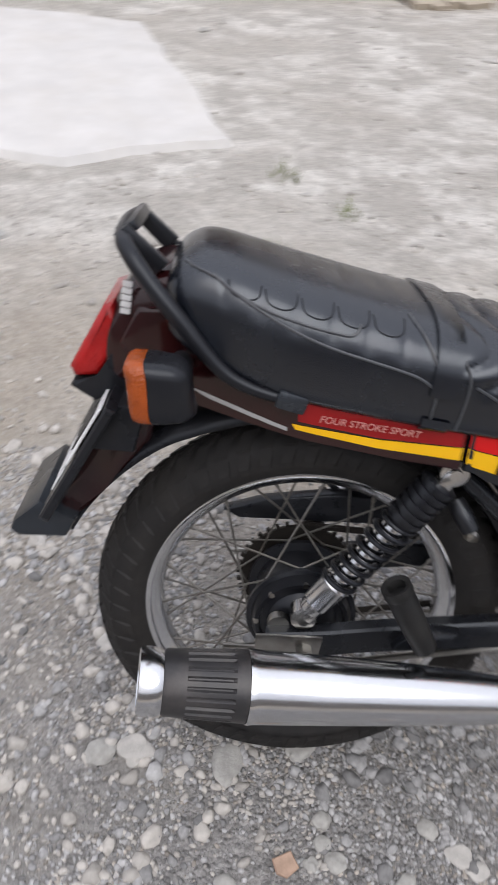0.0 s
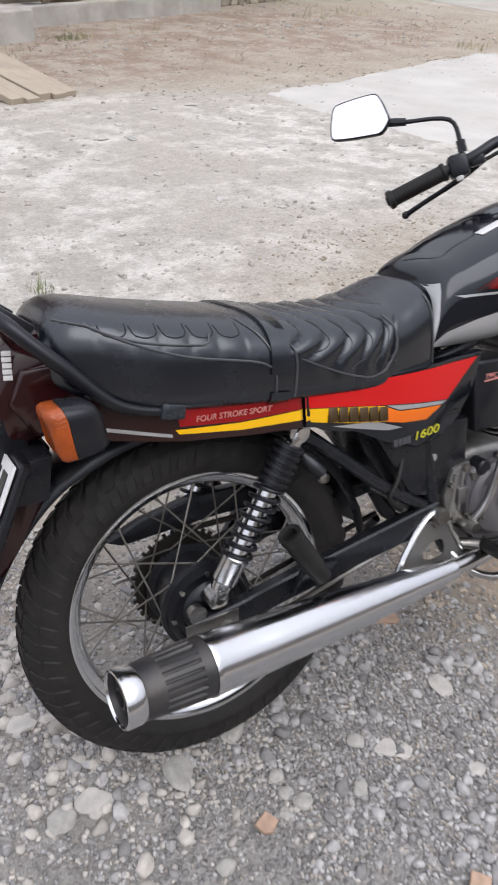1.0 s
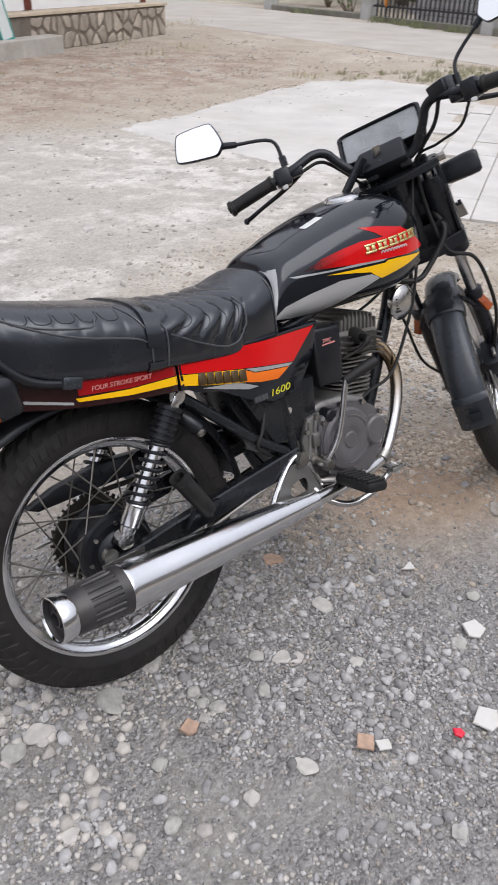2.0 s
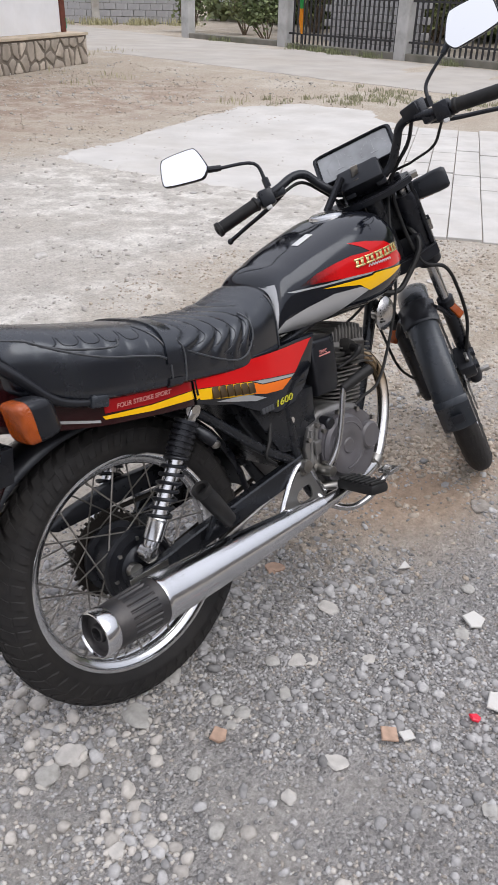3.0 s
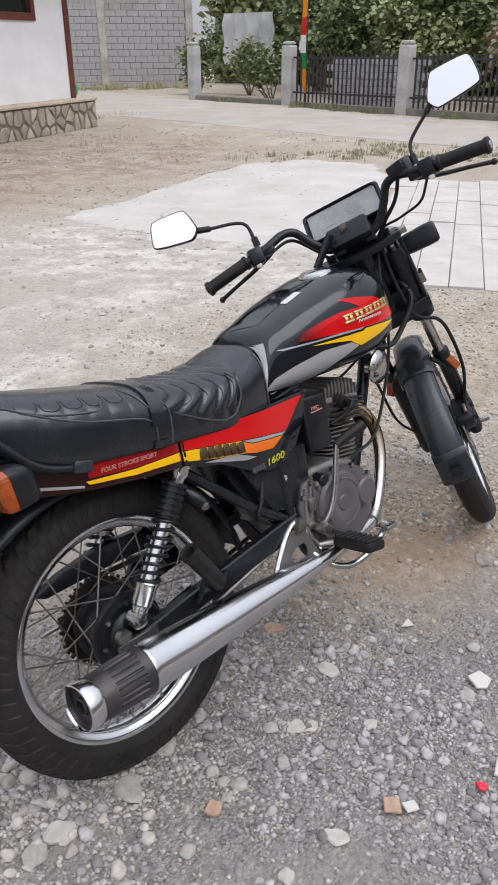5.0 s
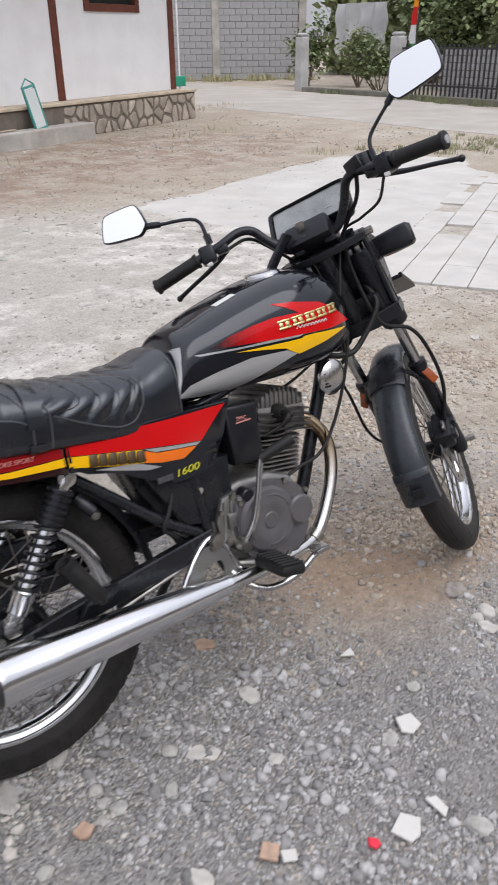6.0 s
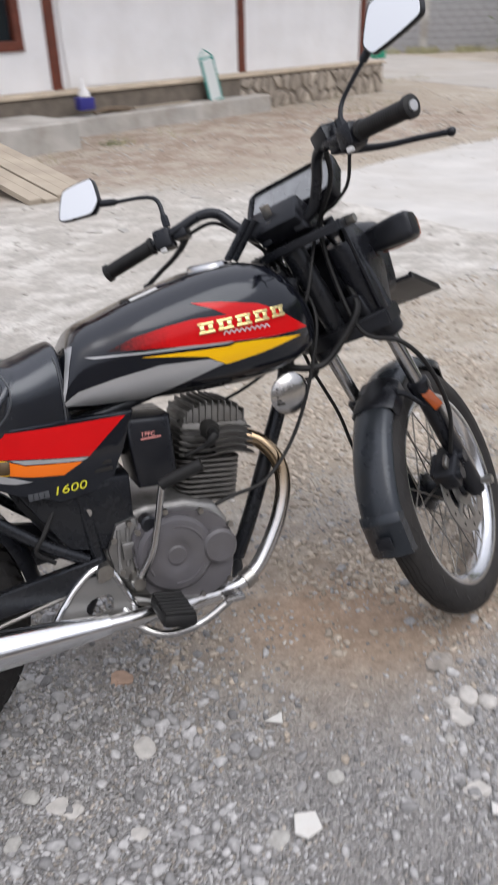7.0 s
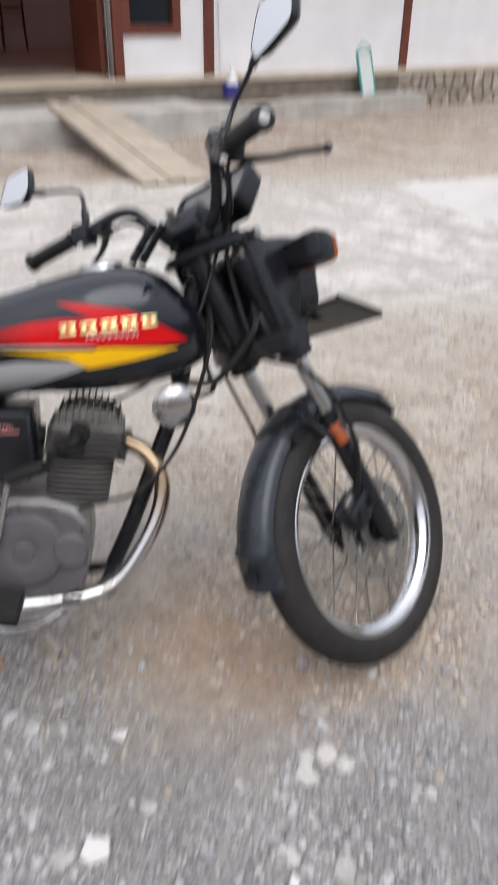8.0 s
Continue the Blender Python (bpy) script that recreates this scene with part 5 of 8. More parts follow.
def shock(sd):
    top, low = Vector((0.162, sd * 0.109, 0.604)), Vector((-0.004, sd * 0.098, 0.352))
    ax = (low - top)
    ln = ax.length
    ax.normalize()
    bm = bmesh.new()
    lathe(bm, [(0.02, 0), (0.02, 0.013), (0.10, 0.0165), (0.24, 0.0165), (0.245, 0.0175), (ln - 0.018, 0.0175), (ln - 0.012, 0.015), (ln - 0.010, 0)], top, ax, 28)
    body = bpart("shock_absorber", bm, CHROME, "chrome rear shock absorber with a black coil spring")
    bm = bmesh.new()
    turns, n = 8.5, 190
    u = ax.orthogonal().normalized()
    w = ax.cross(u)
    pts = []
    for i in range(n):
        f = i / (n - 1)
        s = 0.085 + (ln - 0.085 - 0.070) * f
        a = 2 * math.pi * turns * f
        pts.append(top + ax * s + 0.0232 * (math.cos(a) * u + math.sin(a) * w))
    tube(bm, pts, 0.0037, 8, 1)
    bpart("spring", bm, SATIN, "black coil spring", body)
    bm = bmesh.new()
    prof = [(0.022, 0.0), (0.022, 0.022)]
    for k in range(6):
        z0 = 0.024 + k * 0.012
        prof += [(z0, 0.0262), (z0 + 0.0065, 0.0262), (z0 + 0.0075, 0.0225), (z0 + 0.0115, 0.0225)]
    prof += [(0.097, 0.025), (0.099, 0.018)]
    lathe(bm, prof, top, ax, 28)
    bpart("spring_cover", bm, SATIN, "ribbed black spring cover", body)
    bm = bmesh.new()
    lathe(bm, [(ln - 0.078, 0.0), (ln - 0.078, 0.0225), (ln - 0.073, 0.0245), (ln - 0.067, 0.0215), (ln - 0.03, 0.0205), (ln - 0.025, 0.016), (ln - 0.02, 0)], top, ax, 28)
    bpart("lower_cup", bm, CHROME, "", body)
    for p in (top, low):
        bm = bmesh.new()
        lathe(bm, [(-0.016, 0.0), (-0.016, 0.008), (-0.011, 0.009), (-0.010, 0.0185), (0.014, 0.0185), (0.014, 0)], p, (0, 1, 0), 24)
        box(bm, -0.016, 0.016, -0.010, 0.010, -0.034, 0.0, 0.004, m=Matrix.Translation(p) @ (ax if p is low else -ax).to_track_quat('Z', 'Y').to_matrix().to_4x4())
        bpart("eye_mount", bm, CHROME_WORN, "", body)


for sd in (-1, 1):
    shock(sd)
for sd in (-1, 1):
    bm = bmesh.new()
    rows = [(0.455, 0.362, 0.024), (0.30, 0.346, 0.021), (0.10, 0.322, 0.019), (0.03, 0.311, 0.019), (-0.055, 0.305, 0.017)]
    rings = []
    for x, z, h in curve_points(rows, 3):
        y = sd * 0.100
        rings.append([(x, y - 0.013, z - h), (x, y - 0.009, z - h - 0.003), (x, y + 0.009, z - h - 0.003), (x, y + 0.013, z - h),
                      (x, y + 0.013, z + h), (x, y + 0.009, z + h + 0.003), (x, y - 0.009, z + h + 0.003), (x, y - 0.013, z + h)])
    loft(bm, rings)
    swing = bpart("swing_arm", bm, FRAME_BLACK, "black steel swing arm")
    bm = bmesh.new()
    slab(bm, [(-0.07, 0.285), (0.02, 0.285), (0.025, 0.33), (-0.07, 0.33)], sd * 0.1155, sd * 0.120, 0.001)
    lathe(bm, [(0.120 * sd, 0.0), (0.136 * sd, 0.0), (0.136 * sd, 0.012), (0.120 * sd, 0.0125)][::1], (0, 0, AXLE_Z), (0, 1, 0), 6)
    tube(bm, [(-0.07, sd * 0.118, AXLE_Z), (-0.115, sd * 0.118, AXLE_Z)], 0.004, 8, 1)
    bpart("chain_adjuster", bm, STEEL, "dull steel axle nut and chain adjuster", swing)
    bm = bmesh.new()
    tube(bm, [(0.165, sd * 0.13, 0.352), (0.158, sd * 0.165, 0.362), (0.148, sd * 0.180, 0.380)], 0.010, 10, 3)
    slab(bm, [(0.12, 0.33), (0.19, 0.335), (0.21, 0.365), (0.15, 0.372)], sd * 0.122, sd * 0.138, 0.003)
    pegb = bpart("passenger_peg", bm, FRAME_BLACK, "folded black passenger foot peg", swing)
    bm = bmesh.new()
    tube(bm, [(0.150, sd * 0.182, 0.376), (0.122, sd * 0.180, 0.425), (0.104, sd * 0.175, 0.458)], [0.016, 0.0188, 0.0188], 16, 3)
    lathe(bm, [(-0.006, 0.0), (-0.006, 0.012), (0.010, 0.013), (0.012, 0.020), (0.0, 0.0205), (-0.004, 0.019)], (0.103, sd * 0.175, 0.459), (-0.45, 0, 0.85), 16)
    bpart("peg_rubber", bm, GRIP_RUBBER, "black rubber", pegb)
bm = bmesh.new()
tube(bm, [(0.02, -0.085, 0.245), (0.20, -0.088, 0.285), (0.40, -0.09, 0.325)], 0.0055, 8, 3)
bpart("brake_rod", bm, STEEL, "thin steel brake rod")
bm = bmesh.new()
slab(bm, [(0.012, 0.232), (0.030, 0.240), (-0.028, 0.330), (-0.046, 0.322)], -0.092, -0.084, 0.002)
lathe(bm, [(-0.094, 0), (-0.094, 0.016), (-0.08, 0.016)], (-0.037, 0, 0.326), (0, 1, 0), 16)
lathe(bm, [(-0.094, 0), (-0.094, 0.010), (-0.08, 0.010)], (0.02, 0, 0.238), (0, 1, 0), 12)
bpart("brake_arm", bm, STEEL, "dull steel drum brake arm")
bm = bmesh.new()
slab(bm, [(-0.125, 0.415), (-0.06, 0.438), (0.05, 0.455), (0.25, 0.445), (0.42, 0.41), (0.42, 0.375), (0.25, 0.395), (0.10, 0.405), (0.0, 0.405), (-0.10, 0.402)], 0.068, 0.092, 0.004)
bpart("chain_guard", bm, SATIN, "black chain guard")
bm = bmesh.new()
for z0, z1 in ((0.40, 0.375), (0.215, 0.30)):
    tube(bm, [(0.0, 0.062, z0), (0.44, 0.062, z1)], 0.006, 6, 1)
bpart("chain", bm, GREASE, "greasy drive chain")

# ---- muffler and exhaust pipe ----
m0, m1 = Vector((-0.222, -0.220, 0.3315)), Vector((0.44, -0.166, 0.277))
max_ = (m1 - m0).normalized()
ml = (m1 - m0).length
bm = bmesh.new()
prof = [(0.140, 0.0), (0.140, 0.0482), (0.144, 0.0490), (0.150, 0.0478), (0.24, 0.0452), (0.36, 0.0408), (0.46, 0.0355), (0.55, 0.0298), (0.61, 0.0250), (0.645, 0.0212), (ml, 0.0200), (ml, 0)]
lathe(bm, prof, m0, max_, 64)
muff = bpart("muffler", bm, CHROME, "long chrome muffler with a ribbed dark sleeve", angle=50)
bm = bmesh.new()
prof = [(0.030, 0.0395), (0.034, 0.0422), (0.06, 0.0438), (0.132, 0.0466), (0.1395, 0.0470), (0.1395, 0.03)]
u = max_.orthogonal().normalized()
w = max_.cross(u)
rows = [(h, r, 0.0) for h, r in prof[:3]] + [(0.056, 0.0435, 0.0), (0.060, 0.0438, 1.0), (0.118, 0.0460, 1.0), (0.122, 0.0462, 0.0)] + [(h, r, 0.0) for h, r in prof[3:]]
loft(bm, [[m0 + max_ * h + (r - cut * 0.0034 * (k % 6 in (0, 1))) * (math.cos(2 * math.pi * k / 132) * u + math.sin(2 * math.pi * k / 132) * w) for k in range(132)] for h, r, cut in rows], caps=False)
bpart("sleeve", bm, MUFF_BLACK, "dark ribbed sleeve", muff)
bm = bmesh.new()
lathe(bm, [(0.031, 0.0390), (0.030, 0.0410), (0.024, 0.0437), (0.004, 0.0442), (0.0, 0.0428), (-0.001, 0.0405), (0.001, 0.0392), (0.003, 0.0386)], m0, max_, 64)
bpart("end_ring", bm, CHROME, "chrome end ring", muff)
bm = bmesh.new()
lathe(bm, [(0.003, 0.0385), (0.008, 0.0365), (0.014, 0.0355), (0.015, 0.030), (0.013, 0.018), (0.006, 0.0155), (0.005, 0.013), (0.05, 0.012), (0.05, 0)], m0, max_, 40)
bpart("baffle", bm, MUFF_BLACK, "dark outlet", muff)
bm = bmesh.new()
pipe = [(0.800, -0.008, 0.540), (0.835, -0.018, 0.520), (0.862, -0.032, 0.478), (0.866, -0.044, 0.428), (0.841, -0.060, 0.362), (0.790, -0.076, 0.290), (0.745, -0.088, 0.256), (0.69, -0.102, 0.247), (0.60, -0.126, 0.253), (0.50, -0.153, 0.268), (0.425, -0.167, 0.278)]
tube(bm, pipe, 0.0165, 20, 8)
ex = bpart("exhaust_pipe", bm, PIPE_CHROME, "heat-tinted chrome exhaust pipe")
for i in (6,):
    bm = bmesh.new()
    p = Vector(pipe[i])
    d = (Vector(pipe[i + 1]) - Vector(pipe[i - 1])).normalized()
    lathe(bm, [(-0.012, 0.0165), (-0.012, 0.020), (0.012, 0.020), (0.012, 0.0165)], p, d, 24)
    bpart("pipe_collar", bm, STEEL, "", ex)
bm = bmesh.new()
lathe(bm, [(-0.006, 0.017), (-0.006, 0.028), (0.004, 0.028), (0.004, 0.017)], pipe[0], (0.9, -0.35, -0.2), 24)
bpart("pipe_flange", bm, ALU, "", ex)
# bracket that carries muffler and peg
bm = bmesh.new()
tri_pts = [(0.345, -0.128, 0.285), (0.366, -0.124, 0.312), (0.399, -0.117, 0.345), (0.434, -0.112, 0.368), (0.460, -0.111, 0.368), (0.474, -0.113, 0.345), (0.490, -0.120, 0.305), (0.500, -0.126, 0.278)]
tube(bm, tri_pts, 0.0065, 10, 4)
br = bpart("muffler_bracket", bm, CHROME, "dusty chrome triangular muffler bracket")
bm = bmesh.new()
face = [(0.350, 0.276), (0.371, 0.312), (0.436, 0.366), (0.460, 0.366), (0.476, 0.340), (0.500, 0.270)]
hole = [(0.408, 0.292), (0.417, 0.283), (0.452, 0.283), (0.460, 0.292), (0.460, 0.309), (0.451, 0.316), (0.424, 0.313), (0.410, 0.303)]


def leaning_y(x, z):
    return -0.110 - 0.17 * (0.372 - z)


a = [bm.verts.new((x, leaning_y(x, z), z)) for x, z in curve_points(face, 4, True)[:, :2]]
b = [bm.verts.new((x, leaning_y(x, z), z)) for x, z in curve_points(hole, 3, True)[:, :2]]
eds = []
for ring in (a, b):
    for i in range(len(ring)):
        eds.append(bm.edges.new((ring[i], ring[(i + 1) % len(ring)])))
bmesh.ops.triangle_fill(bm, use_beauty=True, edges=eds)
bmesh.ops.solidify(bm, geom=bm.faces[:], thickness=0.004)
bpart("bracket_plate", bm, ALU_PLATE, "", br)
bm = bmesh.new()
lathe(bm, [(-0.122, 0), (-0.122, 0.009), (-0.108, 0.009)], (0.447, 0, 0.350), (0, 1, 0), 8)
bpart("bolt", bm, STEEL, "", br, smooth=False)

# ---- engine ----
bm = bmesh.new()
slab(bm, [(0.462, 0.420), (0.500, 0.458), (0.560, 0.468), (0.640, 0.462), (0.700, 0.438), (0.722, 0.400), (0.722, 0.330), (0.700, 0.262), (0.570, 0.255), (0.505, 0.285), (0.468, 0.340)], -0.105, 0.115, 0.014, 3)
engine = bpart("engine", bm, ALU, "grey single-cylinder engine with finned cylinder")
bm = bmesh.new()
cov = [(0.515, 0.385), (0.530, 0.435), (0.575, 0.452), (0.640, 0.446), (0.690, 0.425), (0.718, 0.385), (0.714, 0.330), (0.690, 0.272), (0.575, 0.268), (0.535, 0.300)]
slab(bm, [tuple(p) for p in curve_points(cov, 4, True)], -0.132, -0.106, 0.008, 3)
cc = bpart("clutch_cover", bm, ENGINE_GREY, "grey-painted clutch cover", engine)
bm = bmesh.new()
lathe(bm, [(-0.10, 0.078), (-0.136, 0.077), (-0.144, 0.070), (-0.148, 0.050), (-0.1485, 0.030), (-0.1475, 0.028), (-0.1475, 0.020), (-0.150, 0.017), (-0.150, 0)], (0.598, 0, 0.368), (0, 1, 0), 48)
bpart("clutch_dome", bm, ENGINE_GREY, "", cc)
bm = bmesh.new()
lathe(bm, [(-0.10, 0.036), (-0.146, 0.035), (-0.151, 0.030), (-0.152, 0.0)], (0.686, 0, 0.364), (0, 1, 0), 32)
bpart("filter_cap", bm, ENGINE_GREY, "round oil filter cap", cc)
for x, z in ((0.532, 0.428), (0.59, 0.456), (0.66, 0.441), (0.716, 0.40), (0.70, 0.285), (0.64, 0.268), (0.56, 0.274), (0.522, 0.35)):
    bm = bmesh.new()
    lathe(bm, [(-0.138, 0), (-0.138, 0.006), (-0.128, 0.0065)], (x, 0, z), (0, 1, 0), 6)
    bpart("bolt", bm, STEEL, "", cc, smooth=False)
bm = bmesh.new()
slab(bm, [(0.472, 0.40), (0.495, 0.448), (0.535, 0.455), (0.545, 0.36), (0.520, 0.318), (0.480, 0.345)], -0.122, -0.106, 0.006, 2)
casting = bpart("side_casting", bm, ALU_PLATE, "bright worn side casting", engine)
for x, z in ((0.486, 0.420), (0.520, 0.446), (0.492, 0.352), (0.530, 0.395)):
    bm = bmesh.new()
    lathe(bm, [(-0.129, 0), (-0.129, 0.006), (-0.120, 0.007)], (x, 0, z), (0, 1, 0), 6)
    bpart("bolt", bm, STEEL, "", casting, smooth=False)
bm = bmesh.new()
box(bm, 0.498, 0.526, -0.132, -0.118, 0.376, 0.412, 0.005)
bpart("casting_boss", bm, ALU_PLATE, "", casting)
bm = bmesh.new()
lathe(bm, [(-0.110, 0.0165), (-0.136, 0.016), (-0.139, 0.012), (-0.139, 0)], (0.556, 0, 0.440), (0, 1, 0), 20)
bpart("oil_filler_cap", bm, SATIN, "black oil filler cap", engine)
for k in range(3):
    bm = bmesh.new()
    tube(bm, [(0.598 + 0.058 * math.cos(a), -0.1462, 0.368 + 0.058 * math.sin(a)) for a in (radians(120 * k + 20 + 10 * q) for q in range(8))], 0.0026, 6, 1)
    bpart("cast_ridge", bm, ENGINE_GREY, "", cc)
bm = bmesh.new()
for k in range(3):
    tube(bm, [(0.488 + 0.018 * k, -0.122, 0.352 + 0.01 * k), (0.498 + 0.018 * k, -0.124, 0.44)], 0.004, 8, 1)
bpart("casting_rib", bm, ALU, "", engine)
# cylinder, tipped forward
CYL = Matrix.Translation((0.709, 0.002, 0.430)) @ Matrix.Rotation(radians(8), 4, 'Y')
bm = bmesh.new()
lathe(bm, [(0, 0.052), (0.105, 0.052), (0.105, 0.0)], (0, 0, 0), (0, 0, 1), 32)
turned(bm, CYL)
bpart("cylinder", bm, FIN_GREY, "", engine)


def fin(z, hx, hy, t=0.0034, notch=False, shift=0.0):
    bm = bmesh.new()
    box(bm, -hx, hx, -hy, hy, z, z + t, 0.0)
    if notch:
        long_e = [e for e in bm.edges if abs(e.verts[0].co.x - e.verts[1].co.x) > hx]
        bmesh.ops.subdivide_edges(bm, edges=long_e, cuts=9, use_grid_fill=True)
    es = [e for e in bm.edges if abs(e.verts[0].co.z - e.verts[1].co.z) > t * 0.5]
    bmesh.ops.bevel(bm, geom=es, offset=0.030, segments=5, affect='EDGES', profile=0.5)
    for v in bm.verts:
        v.co.x += shift
        if notch:
            v.co.z += 0.004 * math.sin((v.co.x - shift) * 48)
    turned(bm, CYL)
    return bpart("fin", bm, FIN_GREY, "", engine, angle=40)


for k in range(9):
    fin(0.004 + k * 0.0105, 0.061 + 0.0008 * k, 0.082, shift=-0.010)
for k in range(5):
    fin(0.102 + k * 0.0125, 0.079 - 0.001 * k, 0.090 - 0.002 * k, 0.004, notch=True)
bm = bmesh.new()
box(bm, -0.070, 0.074, -0.072, 0.072, 0.10, 0.168, 0.012)
turned(bm, CYL)
bpart("cylinder_head", bm, FIN_GREY, "", engine)
# plug recess: a solid stub, its inner shade painted dark
bm = bmesh.new()
lathe(bm, [(-0.094, 0.0), (-0.094, 0.014), (-0.080, 0.020), (-0.06, 0.020)], (0.718, 0, 0.582), (0, 1, 0), 20)
bpart("plug_recess", bm, OPENING_DARK, "", engine)
bm = bmesh.new()
tube(bm, [(0.718, -0.085, 0.582), (0.712, -0.118, 0.578), (0.690, -0.112, 0.560), (0.655, -0.095, 0.545)], [0.010, 0.010, 0.004, 0.004], 10, 4)
bpart("plug_cap", bm, GRIP_RUBBER, "black spark plug cap and lead", engine)
bm = bmesh.new()
DOME = [(-0.064, 0.160), (-0.064, 0.176), (-0.050, 0.192), (-0.022, 0.201), (0.014, 0.201), (0.046, 0.194), (0.066, 0.178), (0.070, 0.160)]
slab(bm, DOME, -0.066, 0.066, 0.007, 2)
turned(bm, CYL)
bpart("rocker_cover", bm, FIN_GREY, "", engine)
for k in range(10):
    bm = bmesh.new()
    x = -0.058 + 0.0132 * k
    crest = float(np.interp(x, [p_[0] for p_ in DOME[1:7]], [p_[1] for p_ in DOME[1:7]])) + 0.0085
    box(bm, x, x + 0.0038, -0.071, 0.071, 0.164, crest, 0.003, seg=2)
    turned(bm, CYL)
    bpart("cover_fin", bm, FIN_GREY, "", engine, smooth=False)
engine.location = (-0.004, 0.009, -0.003)
# intake box with its printed letters, battery box, inner dark parts
bm = bmesh.new()
slab(bm, [(0.540, 0.640), (0.630, 0.634), (0.628, 0.512), (0.614, 0.497), (0.550, 0.502)], -0.106, 0.05, 0.010, 3)
air = bpart("intake_box", bm, SATIN, "black plastic intake box with small printed letters")
lettering("box_print", "TPFC", 0.0125, pose(0.566, -0.1066, 0.602, 90, 3, 0), RED_PRINT, air, "small dull pink print TPFC")
bm = bmesh.new()
box(bm, 0.566, 0.606, -0.1068, -0.1058, 0.596, 0.599)
bpart("print_bar", bm, RED_PRINT, "", air)
bm = bmesh.new()
slab(bm, [(0.315, 0.560), (0.535, 0.535), (0.530, 0.440), (0.475, 0.395), (0.400, 0.412)], -0.103, 0.09, 0.008, 2)
bat = bpart("battery_box", bm, FRAME_BLACK, "black battery box below the side cover")
bm = bmesh.new()
lathe(bm, [(-0.108, 0), (-0.108, 0.0075), (-0.101, 0.0085)], (0.446, 0, 0.480), (0, 1, 0), 12)
bpart("bolt", bm, CHROME, "", bat)
bm = bmesh.new()
slab(bm, [(0.30, 0.655), (0.52, 0.655), (0.51, 0.53), (0.44, 0.50), (0.37, 0.52), (0.32, 0.58)], -0.085, 0.085, 0.008, 2)
bpart("air_cleaner", bm, SATIN, "black air cleaner box")
bm = bmesh.new()
tube(bm, [(0.52, -0.01, 0.585), (0.58, -0.01, 0.575), (0.64, -0.008, 0.565)], [0.03, 0.026, 0.022], 18, 4)
bpart("intake_hose", bm, GRIP_RUBBER, "black rubber intake hose")
bm = bmesh.new()
box(bm, 0.575, 0.632, -0.045, 0.03, 0.505, 0.60, 0.012)
lathe(bm, [(-0.045, 0.02), (-0.062, 0.018), (-0.062, 0)], (0.60, 0, 0.56), (0, 1, 0), 16)
bpart("carburettor", bm, ALU, "dull alloy carburettor")
# inner splash guard between the wheel and the engine
bm = bmesh.new()
slab(bm, [(0.285, 0.600), (0.50, 0.600), (0.50, 0.36), (0.425, 0.36), (0.375, 0.42), (0.325, 0.51)], -0.066, 0.066, 0.008, 2)
bpart("splash_guard", bm, FRAME_BLACK, "black inner splash guard")
# frame tubes
bm = bmesh.new()
tube(bm, [(0.955, 0, 0.845), (0.915, 0, 0.64), (0.86, 0, 0.50), (0.80, 0, 0.36), (0.755, 0, 0.27)], 0.017, 14, 5)
fr = bpart("frame", bm, FRAME_BLACK, "black tubular steel frame")
for y in (-0.075, 0.075):
    for pts, r in (([(0.95, 0, 0.80), (0.70, y * 0.7, 0.70), (0.45, y, 0.645), (0.15, y * 1.35, 0.635), (-0.05, y * 1.35, 0.665), (-0.20, y * 1.1, 0.72)], 0.012),
                   ([(0.45, y, 0.645), (0.44, y * 1.2, 0.55), (0.445, y * 1.3, 0.44), (0.46, y * 1.25, 0.345), (0.50, y * 1.2, 0.27)], 0.013),
                   ([(0.15, y * 1.35, 0.62), (0.25, y * 1.35, 0.53), (0.35, y * 1.35, 0.44), (0.43, y * 1.3, 0.385)], 0.012),
                   ([(0.755, 0, 0.27), (0.72, y * 0.8, 0.240), (0.60, y, 0.232), (0.50, y * 1.2, 0.262), (0.46, y * 1.3, 0.33)], 0.012)):
        bm = bmesh.new()
        tube(bm, pts, r, 12, 5)
        bpart("frame_tube", bm, FRAME_BLACK, "", fr)
bm = bmesh.new()
lathe(bm, [(-0.128, 0), (-0.128, 0.015), (-0.12, 0.017), (-0.09, 0.017)], (0.455, 0, 0.362), (0, 1, 0), 16)
bpart("pivot_nut", bm, STEEL, "", fr)
# pieces between shock and frame: helmet lock, brake switch
bm = bmesh.new()
tube(bm, [(0.178, -0.095, 0.552), (0.188, -0.108, 0.537), (0.199, -0.118, 0.520)], [0.012, 0.014, 0.012], 12, 3)
hl = bpart("helmet_lock", bm, FRAME_BLACK, "helmet lock with a steel key face")
bm = bmesh.new()
lathe(bm, [(0, 0), (0, 0.010), (0.006, 0.010)], (0.200, -0.1205, 0.517), (-0.35, -0.8, -0.45), 14)
bpart("lock_face", bm, STEEL, "", hl)
bm = bmesh.new()
tube(bm, [(0.39, -0.095, 0.505), (0.36, -0.112, 0.46), (0.34, -0.115, 0.43), (0.37, -0.11, 0.40)], 0.0045, 8, 5)
bpart("brake_switch_lead", bm, GRIP_RUBBER, "thin black lead")

